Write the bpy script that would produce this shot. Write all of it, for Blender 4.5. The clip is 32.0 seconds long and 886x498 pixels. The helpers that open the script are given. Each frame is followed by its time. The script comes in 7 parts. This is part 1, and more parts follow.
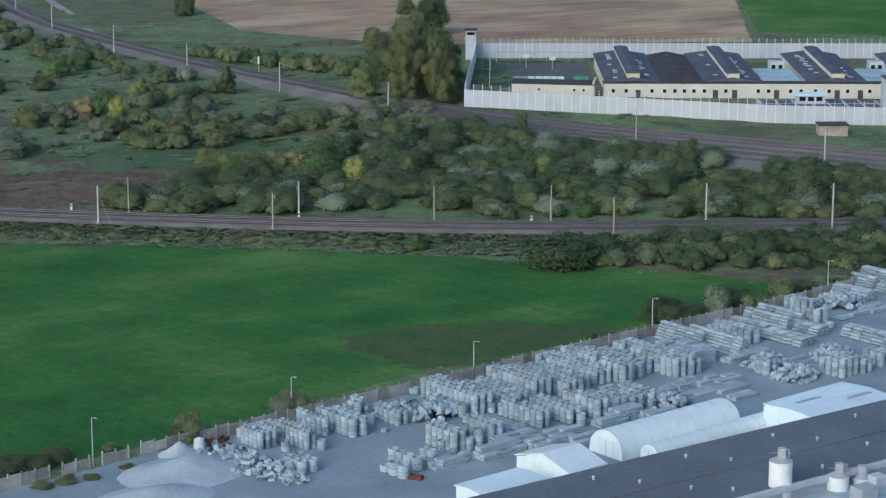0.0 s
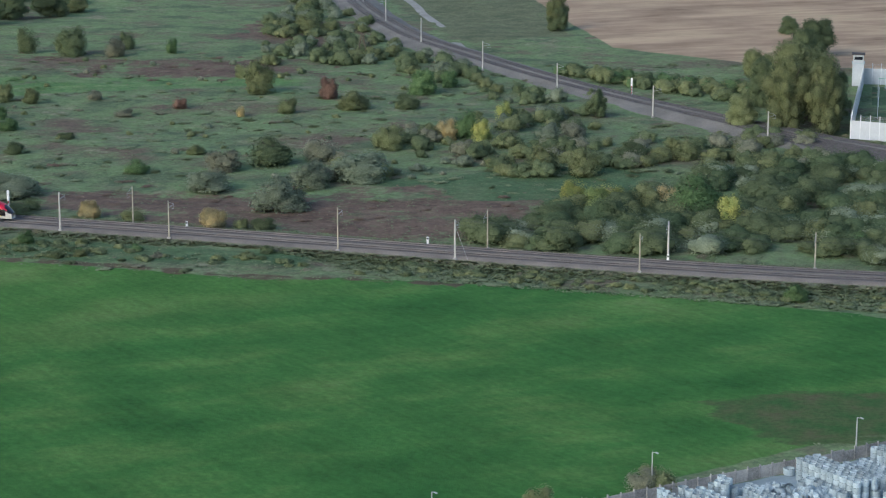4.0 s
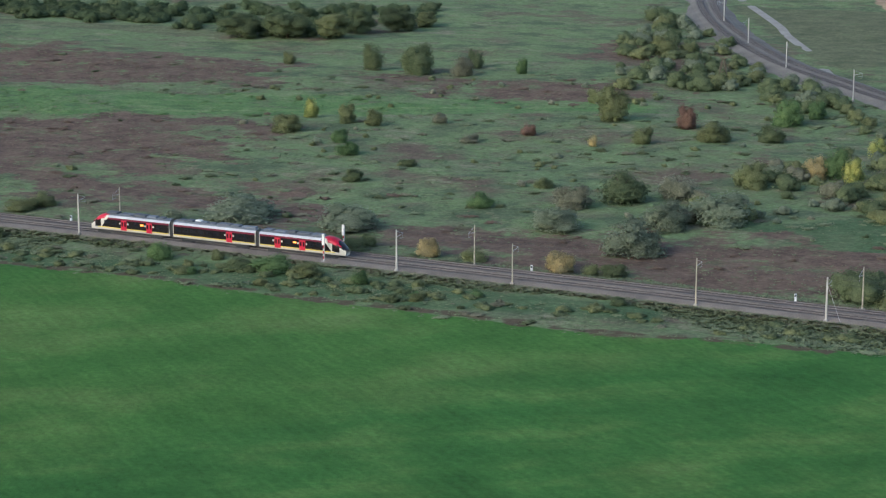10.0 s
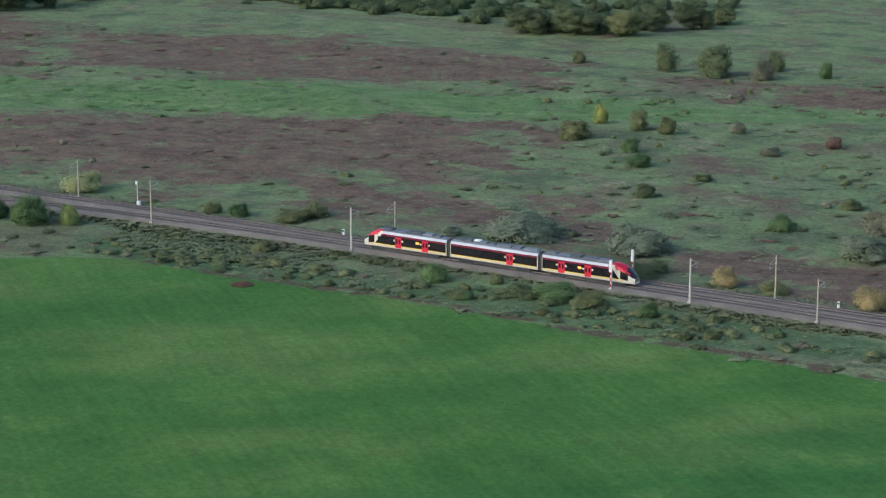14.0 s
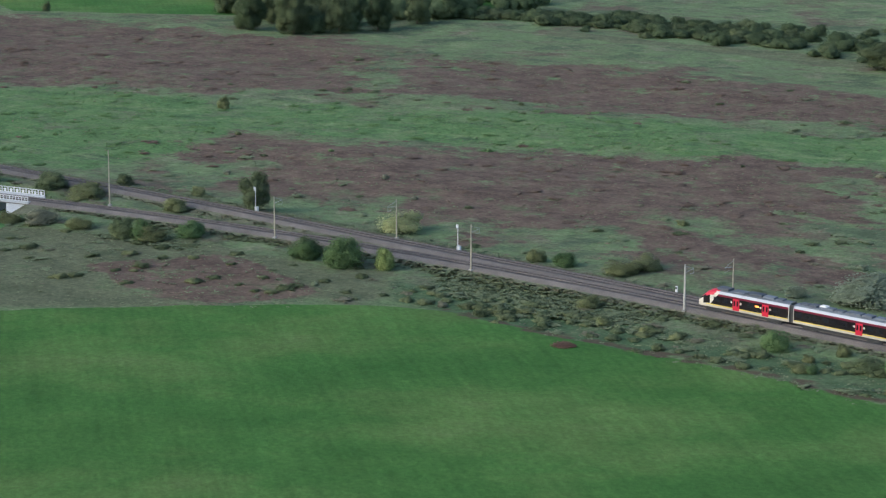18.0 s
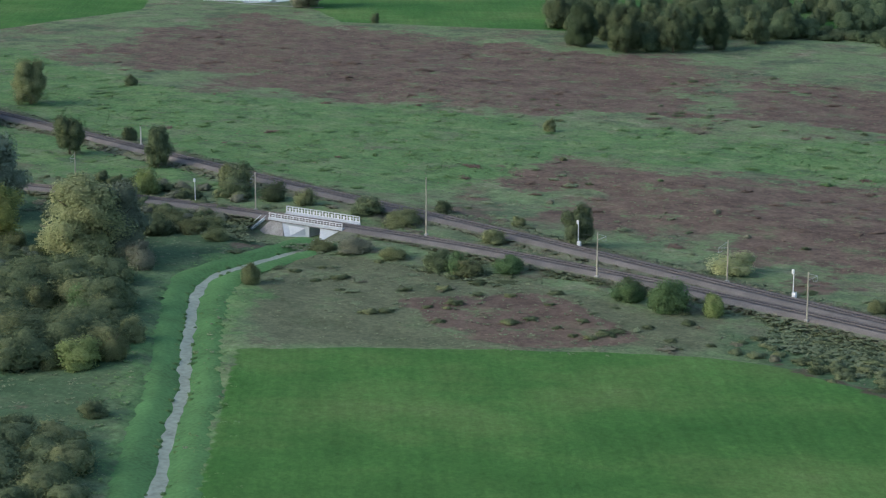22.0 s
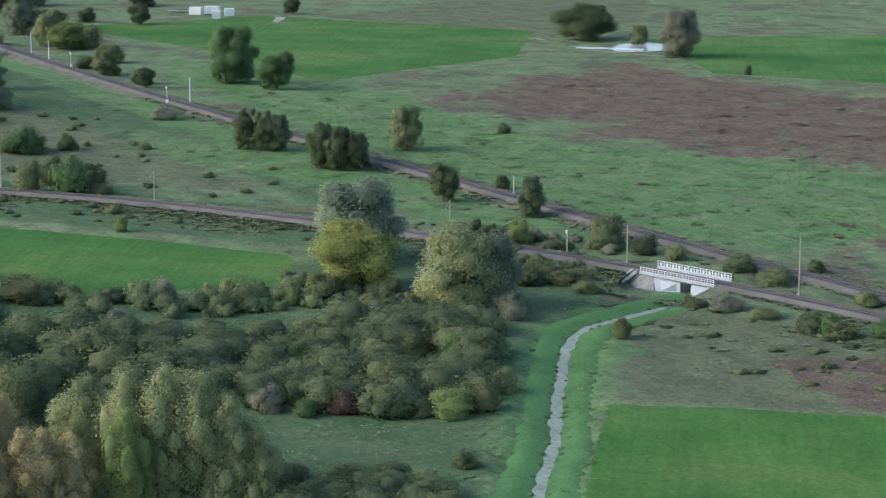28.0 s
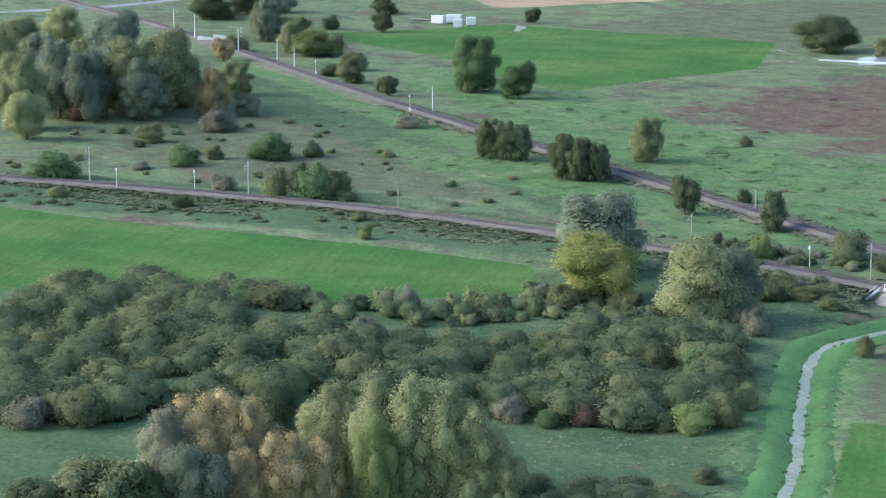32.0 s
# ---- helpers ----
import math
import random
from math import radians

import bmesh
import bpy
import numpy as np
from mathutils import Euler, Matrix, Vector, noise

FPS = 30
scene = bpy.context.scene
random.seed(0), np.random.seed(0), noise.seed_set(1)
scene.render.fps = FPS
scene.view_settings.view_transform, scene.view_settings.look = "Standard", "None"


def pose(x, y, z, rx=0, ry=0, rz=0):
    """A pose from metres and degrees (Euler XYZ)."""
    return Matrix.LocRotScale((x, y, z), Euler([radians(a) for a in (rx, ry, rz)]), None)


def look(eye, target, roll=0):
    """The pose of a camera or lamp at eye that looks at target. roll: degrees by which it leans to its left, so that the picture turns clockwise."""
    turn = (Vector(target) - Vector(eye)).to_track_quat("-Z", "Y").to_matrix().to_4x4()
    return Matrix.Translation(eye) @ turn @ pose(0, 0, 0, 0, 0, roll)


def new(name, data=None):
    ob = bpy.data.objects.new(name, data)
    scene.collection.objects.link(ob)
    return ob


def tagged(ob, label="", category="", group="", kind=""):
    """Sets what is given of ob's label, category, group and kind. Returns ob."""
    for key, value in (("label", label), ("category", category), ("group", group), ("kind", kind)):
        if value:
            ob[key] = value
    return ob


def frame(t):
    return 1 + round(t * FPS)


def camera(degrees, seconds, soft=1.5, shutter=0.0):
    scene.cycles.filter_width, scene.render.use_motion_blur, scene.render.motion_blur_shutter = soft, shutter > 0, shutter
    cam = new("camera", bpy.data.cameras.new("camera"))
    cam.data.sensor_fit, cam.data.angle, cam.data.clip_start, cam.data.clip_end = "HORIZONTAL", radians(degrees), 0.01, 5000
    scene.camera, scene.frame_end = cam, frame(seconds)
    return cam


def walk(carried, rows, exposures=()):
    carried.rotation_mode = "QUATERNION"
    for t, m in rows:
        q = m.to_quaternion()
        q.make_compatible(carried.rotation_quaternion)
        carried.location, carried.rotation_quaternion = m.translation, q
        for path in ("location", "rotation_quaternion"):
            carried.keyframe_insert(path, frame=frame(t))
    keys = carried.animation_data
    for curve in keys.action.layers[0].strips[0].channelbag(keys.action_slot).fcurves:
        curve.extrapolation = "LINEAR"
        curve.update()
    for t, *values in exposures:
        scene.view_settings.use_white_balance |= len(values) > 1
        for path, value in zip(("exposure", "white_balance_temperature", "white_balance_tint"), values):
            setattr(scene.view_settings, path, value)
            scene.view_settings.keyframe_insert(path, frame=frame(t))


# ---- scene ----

# camera: t, x, y, z, yaw, pitch, roll
PATH = [
    (0, 0.25, -1.13, 101.98, 0.096, -13.099, 0.070), (0.5, 0.08, 3.12, 102.07, 1.057, -13.087, 0.055), (1, -0.11, 7.41, 102.17, 2.418, -13.093, 0.045),
    (1.5, -0.32, 11.71, 102.28, 3.809, -13.093, 0.031), (2, -0.53, 15.99, 102.40, 4.338, -13.088, 0.018), (2.5, -0.74, 20.15, 102.51, 5.213, -13.072, 0.021),
    (3, -0.99, 24.13, 102.59, 6.329, -13.020, 0.024), (3.5, -1.28, 27.88, 102.63, 8.172, -13.018, -0.045), (5.5, -3.85, 38.54, 102.30, 11.383, -13.097, 0.126),
    (6, -4.76, 41.13, 102.25, 12.485, -13.107, 0.082), (6.5, -5.67, 43.85, 102.20, 13.719, -13.100, 0.091), (7, -6.55, 46.78, 102.16, 14.272, -13.093, 0.123),
    (7.5, -7.43, 49.94, 102.10, 14.659, -13.069, 0.073), (8, -8.34, 53.30, 102.05, 15.067, -13.041, 0.050), (8.5, -9.32, 56.86, 102.01, 15.529, -13.018, 0.044),
    (9, -10.39, 60.59, 102.00, 16.170, -12.986, 0.024), (9.5, -11.56, 64.44, 102.03, 17.123, -12.947, -0.013), (10, -12.80, 68.35, 102.09, 18.194, -12.900, 0.018),
    (10.5, -14.15, 72.28, 102.20, 18.717, -13.141, -0.041), (11, -15.62, 76.19, 102.33, 19.278, -13.699, -0.071), (11.5, -17.22, 80.08, 102.47, 20.709, -13.650, -0.069),
    (12, -18.88, 83.98, 102.60, 22.301, -13.597, -0.054), (12.5, -20.58, 87.93, 102.69, 22.798, -13.565, -0.021), (13, -22.26, 91.87, 102.74, 23.308, -13.509, -0.012),
    (13.5, -23.97, 95.77, 102.76, 24.289, -13.455, -0.030), (14, -25.70, 99.58, 102.74, 25.419, -13.380, -0.060), (14.5, -27.46, 103.34, 102.67, 26.745, -13.296, -0.030),
    (16.5, -35.14, 118.36, 101.88, 30.710, -13.019, 0.085), (17, -37.18, 122.18, 101.81, 31.697, -12.979, 0.147), (17.5, -39.28, 126.03, 101.76, 32.756, -12.957, 0.088),
    (18, -41.45, 129.92, 101.73, 33.949, -12.935, 0.072), (18.5, -43.80, 133.81, 101.75, 35.127, -12.926, 0.065), (19, -46.26, 137.63, 101.79, 36.297, -12.912, 0.059),
    (19.5, -48.78, 141.32, 101.86, 37.506, -12.892, 0.055), (20, -51.28, 144.73, 101.96, 38.189, -12.864, 0.060), (20.5, -53.53, 147.63, 102.04, 39.086, -12.807, 0.041),
    (21, -55.36, 149.86, 102.08, 40.793, -12.796, 0.041), (21.5, -56.71, 151.35, 102.07, 41.760, -12.795, 0.021), (22, -57.61, 152.19, 102.03, 42.297, -12.807, 0.032),
    (22.5, -58.14, 152.58, 101.98, 43.225, -12.810, 0.041), (23, -58.42, 152.72, 101.94, 44.355, -12.892, 0.024), (23.5, -58.61, 152.83, 101.95, 45.206, -12.931, -0.008),
    (24, -58.88, 152.98, 102.03, 45.729, -12.937, -0.051), (24.5, -59.33, 153.19, 102.18, 46.210, -12.946, -0.042), (25, -59.90, 153.36, 102.38, 46.524, -12.960, -0.046),
    (25.5, -60.45, 153.41, 102.64, 47.398, -12.939, -0.071), (26, -60.83, 153.28, 102.93, 48.718, -12.973, -0.121), (26.5, -61.05, 153.01, 103.24, 49.876, -13.015, -0.126),
    (28.5, -58.72, 148.66, 105.11, 51.827, -11.472, -0.018), (29, -58.46, 148.08, 105.37, 52.560, -11.503, -0.045), (29.5, -58.28, 147.59, 105.60, 53.195, -11.519, -0.068),
    (30, -58.15, 147.18, 105.81, 53.750, -11.537, -0.100), (30.5, -58.08, 146.83, 106.01, 54.335, -11.576, -0.110), (31, -58.03, 146.51, 106.21, 55.294, -11.588, -0.110),
    (31.5, -58.01, 146.19, 106.40, 56.346, -11.603, -0.077), (32, -58.01, 145.84, 106.58, 57.201, -11.616, -0.135),
]
cam = camera(21.741, 32.0, soft=1.25)
walk(cam, [(t, pose(x, y, z, 90 + p, 0, w) @ pose(0, 0, 0, 0, 0, r)) for t, x, y, z, w, p, r in PATH],
     exposures=[(0.0, 0.12, 5600, 7), (1.0, 0.28, 5650, 7), (2.0, 0.38, 5700, 8), (3.0, 0.44, 5800, 8), (6.0, 0.47, 6050, 9), (14.0, 0.48, 6050, 9), (26.0, 0.54, 6100, 9), (29.0, 0.98, 6050, 11), (31.0, 1.18, 5950, 12), (32.0, 1.24, 5900, 12)])

# ---- light: overcast evening ----
world = bpy.data.worlds.new("sky")
scene.world = world
world.use_nodes = True
wn = world.node_tree
sky = wn.nodes.new("ShaderNodeTexSky")
sky.sky_type, sky.sun_disc = "NISHITA", False
sky.sun_elevation, sky.sun_rotation = radians(24), radians(215)
sky.air_density, sky.dust_density, sky.ozone_density = 1.0, 2.2, 1.2
wn.links.new(sky.outputs[0], wn.nodes["Background"].inputs[0])
wn.nodes["Background"].inputs[1].default_value = 0.13
sun = new("sun", bpy.data.lights.new("sun", "SUN"))
sun.data.energy, sun.data.angle, sun.data.color = 0.75, radians(30), (1.0, 0.97, 0.94)
sun.matrix_basis = look((-60, -90, 70), (0, 0, 0))


# ---- materials ----
def mat(name, color, rough=0.8, metal=0.0, var=0.15, scale=0.5, bump=0.0, fine=6.0, per_object=0.0, per_island=0.0, spec=0.3):
    """A surface with variation at two scales: broad stains and fine grain."""
    m = bpy.data.materials.new(name)
    m.use_nodes = True
    nt = m.node_tree
    b = nt.nodes["Principled BSDF"]
    b.inputs["Roughness"].default_value, b.inputs["Metallic"].default_value = rough, metal
    b.inputs["Specular IOR Level"].default_value = spec
    co = nt.nodes.new("ShaderNodeNewGeometry")
    n1, n2 = nt.nodes.new("ShaderNodeTexNoise"), nt.nodes.new("ShaderNodeTexNoise")
    for n, s, d in ((n1, scale, 3.0), (n2, fine, 4.0)):
        n.inputs["Scale"].default_value, n.inputs["Detail"].default_value = s, d
        nt.links.new(co.outputs["Position"], n.inputs["Vector"])
    add = nt.nodes.new("ShaderNodeMath")
    add.operation = "ADD"
    nt.links.new(n1.outputs[0], add.inputs[0])
    nt.links.new(n2.outputs[0], add.inputs[1])
    last = add
    for amount, node, sock in ((per_object, "ShaderNodeObjectInfo", "Random"), (per_island, "ShaderNodeNewGeometry", "Random Per Island")):
        if amount:
            src = nt.nodes.new(node)
            mul = nt.nodes.new("ShaderNodeMath")
            mul.operation, mul.inputs[1].default_value, mul.inputs[2].default_value = "MULTIPLY_ADD", 2 * amount, -amount
            nt.links.new(src.outputs[sock], mul.inputs[0])
            a2 = nt.nodes.new("ShaderNodeMath")
            a2.operation = "ADD"
            nt.links.new(last.outputs[0], a2.inputs[0])
            nt.links.new(mul.outputs[0], a2.inputs[1])
            last = a2
    ramp = nt.nodes.new("ShaderNodeMapRange")
    ramp.inputs["From Min"].default_value, ramp.inputs["From Max"].default_value = 0.55, 1.45
    ramp.inputs["To Min"].default_value, ramp.inputs["To Max"].default_value = 1 - 2 * var, 1 + 2 * var
    nt.links.new(last.outputs[0], ramp.inputs["Value"])
    mix = nt.nodes.new("ShaderNodeVectorMath")
    mix.operation = "SCALE"
    mix.inputs[0].default_value = color
    nt.links.new(ramp.outputs[0], mix.inputs["Scale"])
    nt.links.new(mix.outputs[0], b.inputs["Base Color"])
    if bump:
        bn = nt.nodes.new("ShaderNodeBump")
        bn.inputs["Strength"].default_value, bn.inputs["Distance"].default_value = bump, 0.1
        nt.links.new(n2.outputs[0], bn.inputs["Height"])
        nt.links.new(bn.outputs[0], b.inputs["Normal"])
    return m


def leaf_mat(name, color, tip, through_light=0.3):
    """Foliage: each leaf clump has its own shade between two tones, and each plant its own cast."""
    m = bpy.data.materials.new(name)
    m.use_nodes = True
    nt = m.node_tree
    b = nt.nodes["Principled BSDF"]
    b.inputs["Roughness"].default_value, b.inputs["Specular IOR Level"].default_value = 0.9, 0.03
    geo, info = nt.nodes.new("ShaderNodeNewGeometry"), nt.nodes.new("ShaderNodeObjectInfo")
    noise = nt.nodes.new("ShaderNodeTexNoise")
    noise.inputs["Scale"].default_value, noise.inputs["Detail"].default_value = 0.32, 3.0
    nt.links.new(geo.outputs["Position"], noise.inputs["Vector"])
    add = nt.nodes.new("ShaderNodeMath")
    add.operation, add.inputs[1].default_value = "MULTIPLY_ADD", 0.12
    nt.links.new(geo.outputs["Random Per Island"], add.inputs[0])
    nt.links.new(noise.outputs[0], add.inputs[2])
    mr = nt.nodes.new("ShaderNodeMapRange")
    mr.inputs["From Min"].default_value, mr.inputs["From Max"].default_value = 0.34, 0.78
    nt.links.new(add.outputs[0], mr.inputs["Value"])
    mix = nt.nodes.new("ShaderNodeMix")
    mix.data_type = "RGBA"
    mix.inputs[6].default_value, mix.inputs[7].default_value = (*color, 1), (*tip, 1)
    nt.links.new(mr.outputs[0], mix.inputs["Factor"])
    mr2 = nt.nodes.new("ShaderNodeMapRange")
    mr2.inputs["To Min"].default_value, mr2.inputs["To Max"].default_value = 0.82, 1.2
    nt.links.new(info.outputs["Random"], mr2.inputs["Value"])
    sc = nt.nodes.new("ShaderNodeVectorMath")
    sc.operation = "SCALE"
    nt.links.new(mix.outputs[2], sc.inputs[0])
    grain = nt.nodes.new("ShaderNodeTexNoise")
    grain.inputs["Scale"].default_value, grain.inputs["Detail"].default_value = 2.6, 3.0
    nt.links.new(geo.outputs["Position"], grain.inputs["Vector"])
    mr3 = nt.nodes.new("ShaderNodeMapRange")
    mr3.inputs["From Min"].default_value, mr3.inputs["From Max"].default_value = 0.3, 0.7
    mr3.inputs["To Min"].default_value, mr3.inputs["To Max"].default_value = 0.78, 1.22
    nt.links.new(grain.outputs[0], mr3.inputs["Value"])
    both_scales = nt.nodes.new("ShaderNodeMath")
    both_scales.operation = "MULTIPLY"
    nt.links.new(mr2.outputs[0], both_scales.inputs[0]), nt.links.new(mr3.outputs[0], both_scales.inputs[1])
    nt.links.new(both_scales.outputs[0], sc.inputs["Scale"])
    nt.links.new(sc.outputs[0], b.inputs["Base Color"])
    thin, both = nt.nodes.new("ShaderNodeBsdfTranslucent"), nt.nodes.new("ShaderNodeMixShader")
    both.inputs[0].default_value = through_light
    nt.links.new(sc.outputs[0], thin.inputs["Color"])
    nt.links.new(b.outputs[0], both.inputs[1]), nt.links.new(thin.outputs[0], both.inputs[2])
    nt.links.new(both.outputs[0], nt.nodes["Material Output"].inputs["Surface"])
    return m


LEAF = {
    "green": leaf_mat("leaf_green", (0.120, 0.200, 0.090), (0.190, 0.288, 0.126)),
    "dark": leaf_mat("leaf_dark", (0.122, 0.164, 0.088), (0.193, 0.237, 0.125)),
    "deep": leaf_mat("leaf_deep", (0.093, 0.139, 0.076), (0.146, 0.197, 0.103)),
    "poplar": leaf_mat("leaf_poplar", (0.281, 0.331, 0.167), (0.442, 0.472, 0.244)),
    "olive": leaf_mat("leaf_olive", (0.176, 0.213, 0.105), (0.298, 0.329, 0.164)),
    "willow": leaf_mat("leaf_willow", (0.189, 0.239, 0.161), (0.306, 0.355, 0.251)),
    "lime": leaf_mat("leaf_lime", (0.200, 0.275, 0.105), (0.330, 0.395, 0.160)),
    "yellow": leaf_mat("leaf_yellow", (0.215, 0.290, 0.105), (0.540, 0.530, 0.180)),
    "ochre": leaf_mat("leaf_ochre", (0.360, 0.342, 0.210), (0.648, 0.516, 0.246)),
    "herb": leaf_mat("leaf_herb", (0.130, 0.170, 0.088), (0.205, 0.240, 0.128)),
    "red": leaf_mat("leaf_red", (0.205, 0.134, 0.109), (0.295, 0.193, 0.141)),
    "grey": leaf_mat("leaf_grey", (0.218, 0.236, 0.170), (0.333, 0.339, 0.236)),
}
M = {
    "pale_bed": mat("pale_gravel_bed", (0.21, 0.20, 0.18), 0.95, var=0.2, scale=0.1, fine=2.5, bump=0.4),
    "pale_ballast": mat("pale_ballast", (0.185, 0.178, 0.170), 0.95, var=0.2, scale=0.15, fine=5, bump=0.5),
    "bark": mat("bark", (0.16, 0.13, 0.10), 0.9, var=0.25, scale=1.5, fine=12, bump=0.5),
    "ballast": mat("ballast", (0.168, 0.158, 0.155), 0.95, var=0.22, scale=0.15, fine=5, bump=0.6),
    "bank": mat("bank_soil", (0.165, 0.178, 0.115), 0.95, var=0.3, scale=0.3, fine=3, bump=0.6),
    "shoulder": mat("ballast_shoulder", (0.205, 0.185, 0.165), 0.95, var=0.22, scale=0.2, fine=4, bump=0.6),
    "rail": mat("rail_steel", (0.15, 0.14, 0.14), 0.5, 0.5, var=0.15, scale=0.4),
    "sleeper": mat("sleeper_concrete", (0.165, 0.156, 0.152), 0.9, var=0.2, per_island=0.2),
    "concrete": mat("concrete", (0.41, 0.495, 0.525), 0.85, var=0.12, scale=0.35, fine=4, bump=0.2, per_object=0.2),
    "ring": mat("ring_concrete", (0.385, 0.470, 0.505), 0.85, var=0.16, scale=0.5, fine=5, bump=0.2, per_object=0.35),
    "old_concrete": mat("weathered_concrete", (0.36, 0.35, 0.325), 0.9, var=0.25, scale=0.4, fine=4, bump=0.3, per_object=0.25),
    "white_wall": mat("white_wall", (0.54, 0.58, 0.61), 0.8, var=0.08, scale=0.25, fine=3, per_object=0.12),
    "cream": mat("cream_plaster", (0.72, 0.68, 0.59), 0.85, var=0.08, scale=0.3, fine=3),
    "roof": mat("bitumen_roof", (0.105, 0.122, 0.150), 0.85, var=0.2, scale=0.15, fine=2.5),
    "roof_dark": mat("old_roof", (0.075, 0.070, 0.072), 0.9, var=0.25, scale=0.2, fine=2),
    "roof_big": mat("factory_roof", (0.155, 0.18, 0.20), 0.85, var=0.16, scale=0.12, fine=1.5),
    "sheet": mat("white_sheet", (0.82, 0.95, 0.95), 0.22, spec=0.7, var=0.05, scale=0.3, fine=2),
    "tarp": mat("white_tarpaulin", (0.86, 0.95, 0.93), 0.28, spec=0.6, var=0.05, scale=0.5, fine=3, bump=0.2),
    "white": mat("white_paint", (0.86, 0.88, 0.87), 0.6, var=0.06, scale=0.6),
    "galv": mat("galvanised", (0.55, 0.57, 0.58), 0.5, 0.4, var=0.1, scale=0.8),
    "pole_conc": mat("pole_concrete", (0.56, 0.55, 0.51), 0.85, var=0.12, scale=1.0),
    "pole_ochre": mat("pole_lichen", (0.46, 0.43, 0.34), 0.9, var=0.2, scale=1.0),
    "dark_metal": mat("dark_metal", (0.06, 0.065, 0.07), 0.5, 0.3, var=0.2),
    "glass": mat("dark_glass", (0.015, 0.017, 0.022), 0.12, var=0.1, spec=0.6),
    "frame_white": mat("frame_white", (0.75, 0.78, 0.80), 0.6, var=0.05),
    "door": mat("dark_door", (0.10, 0.075, 0.065), 0.6, var=0.15),
    "red_paint": mat("red_paint", (0.60, 0.014, 0.050), 0.35, var=0.06, spec=0.5),
    "rust": mat("rusty_red", (0.15, 0.062, 0.05), 0.8, var=0.3, scale=1.0),
    "dust": mat("yard_dust", (0.36, 0.41, 0.45), 0.95, var=0.13, scale=0.06, fine=0.9, bump=0.2),
    "gravel": mat("heap_gravel", (0.47, 0.54, 0.56), 0.95, var=0.15, scale=0.2, fine=3, bump=0.5),
    "road": mat("dirt_road", (0.36, 0.35, 0.32), 0.95, var=0.15, scale=0.15, fine=2),
    "green_net": mat("green_board", (0.12, 0.36, 0.24), 0.7, var=0.15),
    "cyan": mat("pale_blue_sheet", (0.45, 0.58, 0.66), 0.6, var=0.1),
    "tuft": leaf_mat("tuft_leaf", (0.160, 0.205, 0.115), (0.235, 0.275, 0.160), 0.04),
    "lush_tuft": leaf_mat("tuft_lush", (0.118, 0.215, 0.080), (0.185, 0.290, 0.118), 0.04),
    "straw": leaf_mat("tuft_straw", (0.192, 0.192, 0.128), (0.248, 0.240, 0.160), 0.04),
    "sedge": leaf_mat("tuft_sedge", (0.205, 0.150, 0.116), (0.275, 0.208, 0.155), 0.04),
}


# ---- mesh helpers ----
def mesh(name, verts, faces, material, smooth=False):
    me = bpy.data.meshes.new(name)
    me.from_pydata([tuple(v) for v in verts], [], [tuple(q) for q in faces])
    for m in material if isinstance(material, (list, tuple)) else [material]:
        me.materials.append(m)
    if smooth:
        me.polygons.foreach_set("use_smooth", [True] * len(me.polygons))
    me.update()
    return me


def quads(name, v, material, soft=None):
    """A mesh of loose quads from an array (n, 4, 3); soft gives their corners the shading normals of the lump or sward that they belong to."""
    v = np.asarray(v, np.float32).reshape(-1, 3)
    n = len(v) // 4
    me = bpy.data.meshes.new(name)
    me.vertices.add(4 * n), me.loops.add(4 * n), me.polygons.add(n)
    me.vertices.foreach_set("co", v.ravel())
    me.loops.foreach_set("vertex_index", np.arange(4 * n, dtype=np.int32))
    me.polygons.foreach_set("loop_start", np.arange(0, 4 * n, 4, dtype=np.int32))
    me.materials.append(material)
    me.update(calc_edges=True)
    if soft is not None:
        me.attributes.new("custom_normal", "FLOAT_VECTOR", "POINT").data.foreach_set("vector", np.asarray(soft, np.float32).ravel())
    return me


def thing(name, at=(0, 0, 0), turn=0.0, label="", category="", group="", kind=""):
    ob = new(name)
    ob.matrix_basis = pose(*at, 0, 0, turn)
    return tagged(ob, label, category, group, kind)


def put(name, me, parent=None, label="", at=(0, 0, 0), turn=0.0, kind=""):
    ob = new(name, me)
    ob.parent = parent
    ob.matrix_basis = pose(*at, 0, 0, turn)
    return tagged(ob, label, kind=kind)


def part(name, bm, material, parent=None, label="", at=(0, 0, 0), turn=0.0):
    me = bpy.data.meshes.new(name)
    bm.to_mesh(me)
    bm.free()
    for m in material if isinstance(material, (list, tuple)) else [material]:
        me.materials.append(m)
    return put(name, me, parent, label, at, turn)


def box(sx, sy, sz, at=(0, 0, 0), bevel=0.0, bm=None, turn=0.0):
    """A box standing on at, bevelled."""
    b2 = bmesh.new()
    bmesh.ops.create_cube(b2, size=1, matrix=pose(at[0], at[1], at[2] + sz / 2, 0, 0, turn) @ Matrix.Diagonal((sx, sy, sz, 1)))
    if bevel:
        bmesh.ops.bevel(b2, geom=b2.edges[:], offset=bevel, segments=1, affect="EDGES")
    if bm is None:
        return b2
    me = bpy.data.meshes.new("tmp")
    b2.to_mesh(me)
    b2.free()
    bm.from_mesh(me)
    bpy.data.meshes.remove(me)
    return bm


def tube(r0, r1, h, at=(0, 0, 0), seg=8, bm=None, m=None):
    bm = bm or bmesh.new()
    bmesh.ops.create_cone(bm, cap_ends=True, segments=seg, radius1=r0, radius2=r1, depth=h,
                          matrix=(m or Matrix.Identity(4)) @ pose(at[0], at[1], at[2] + h / 2))
    return bm


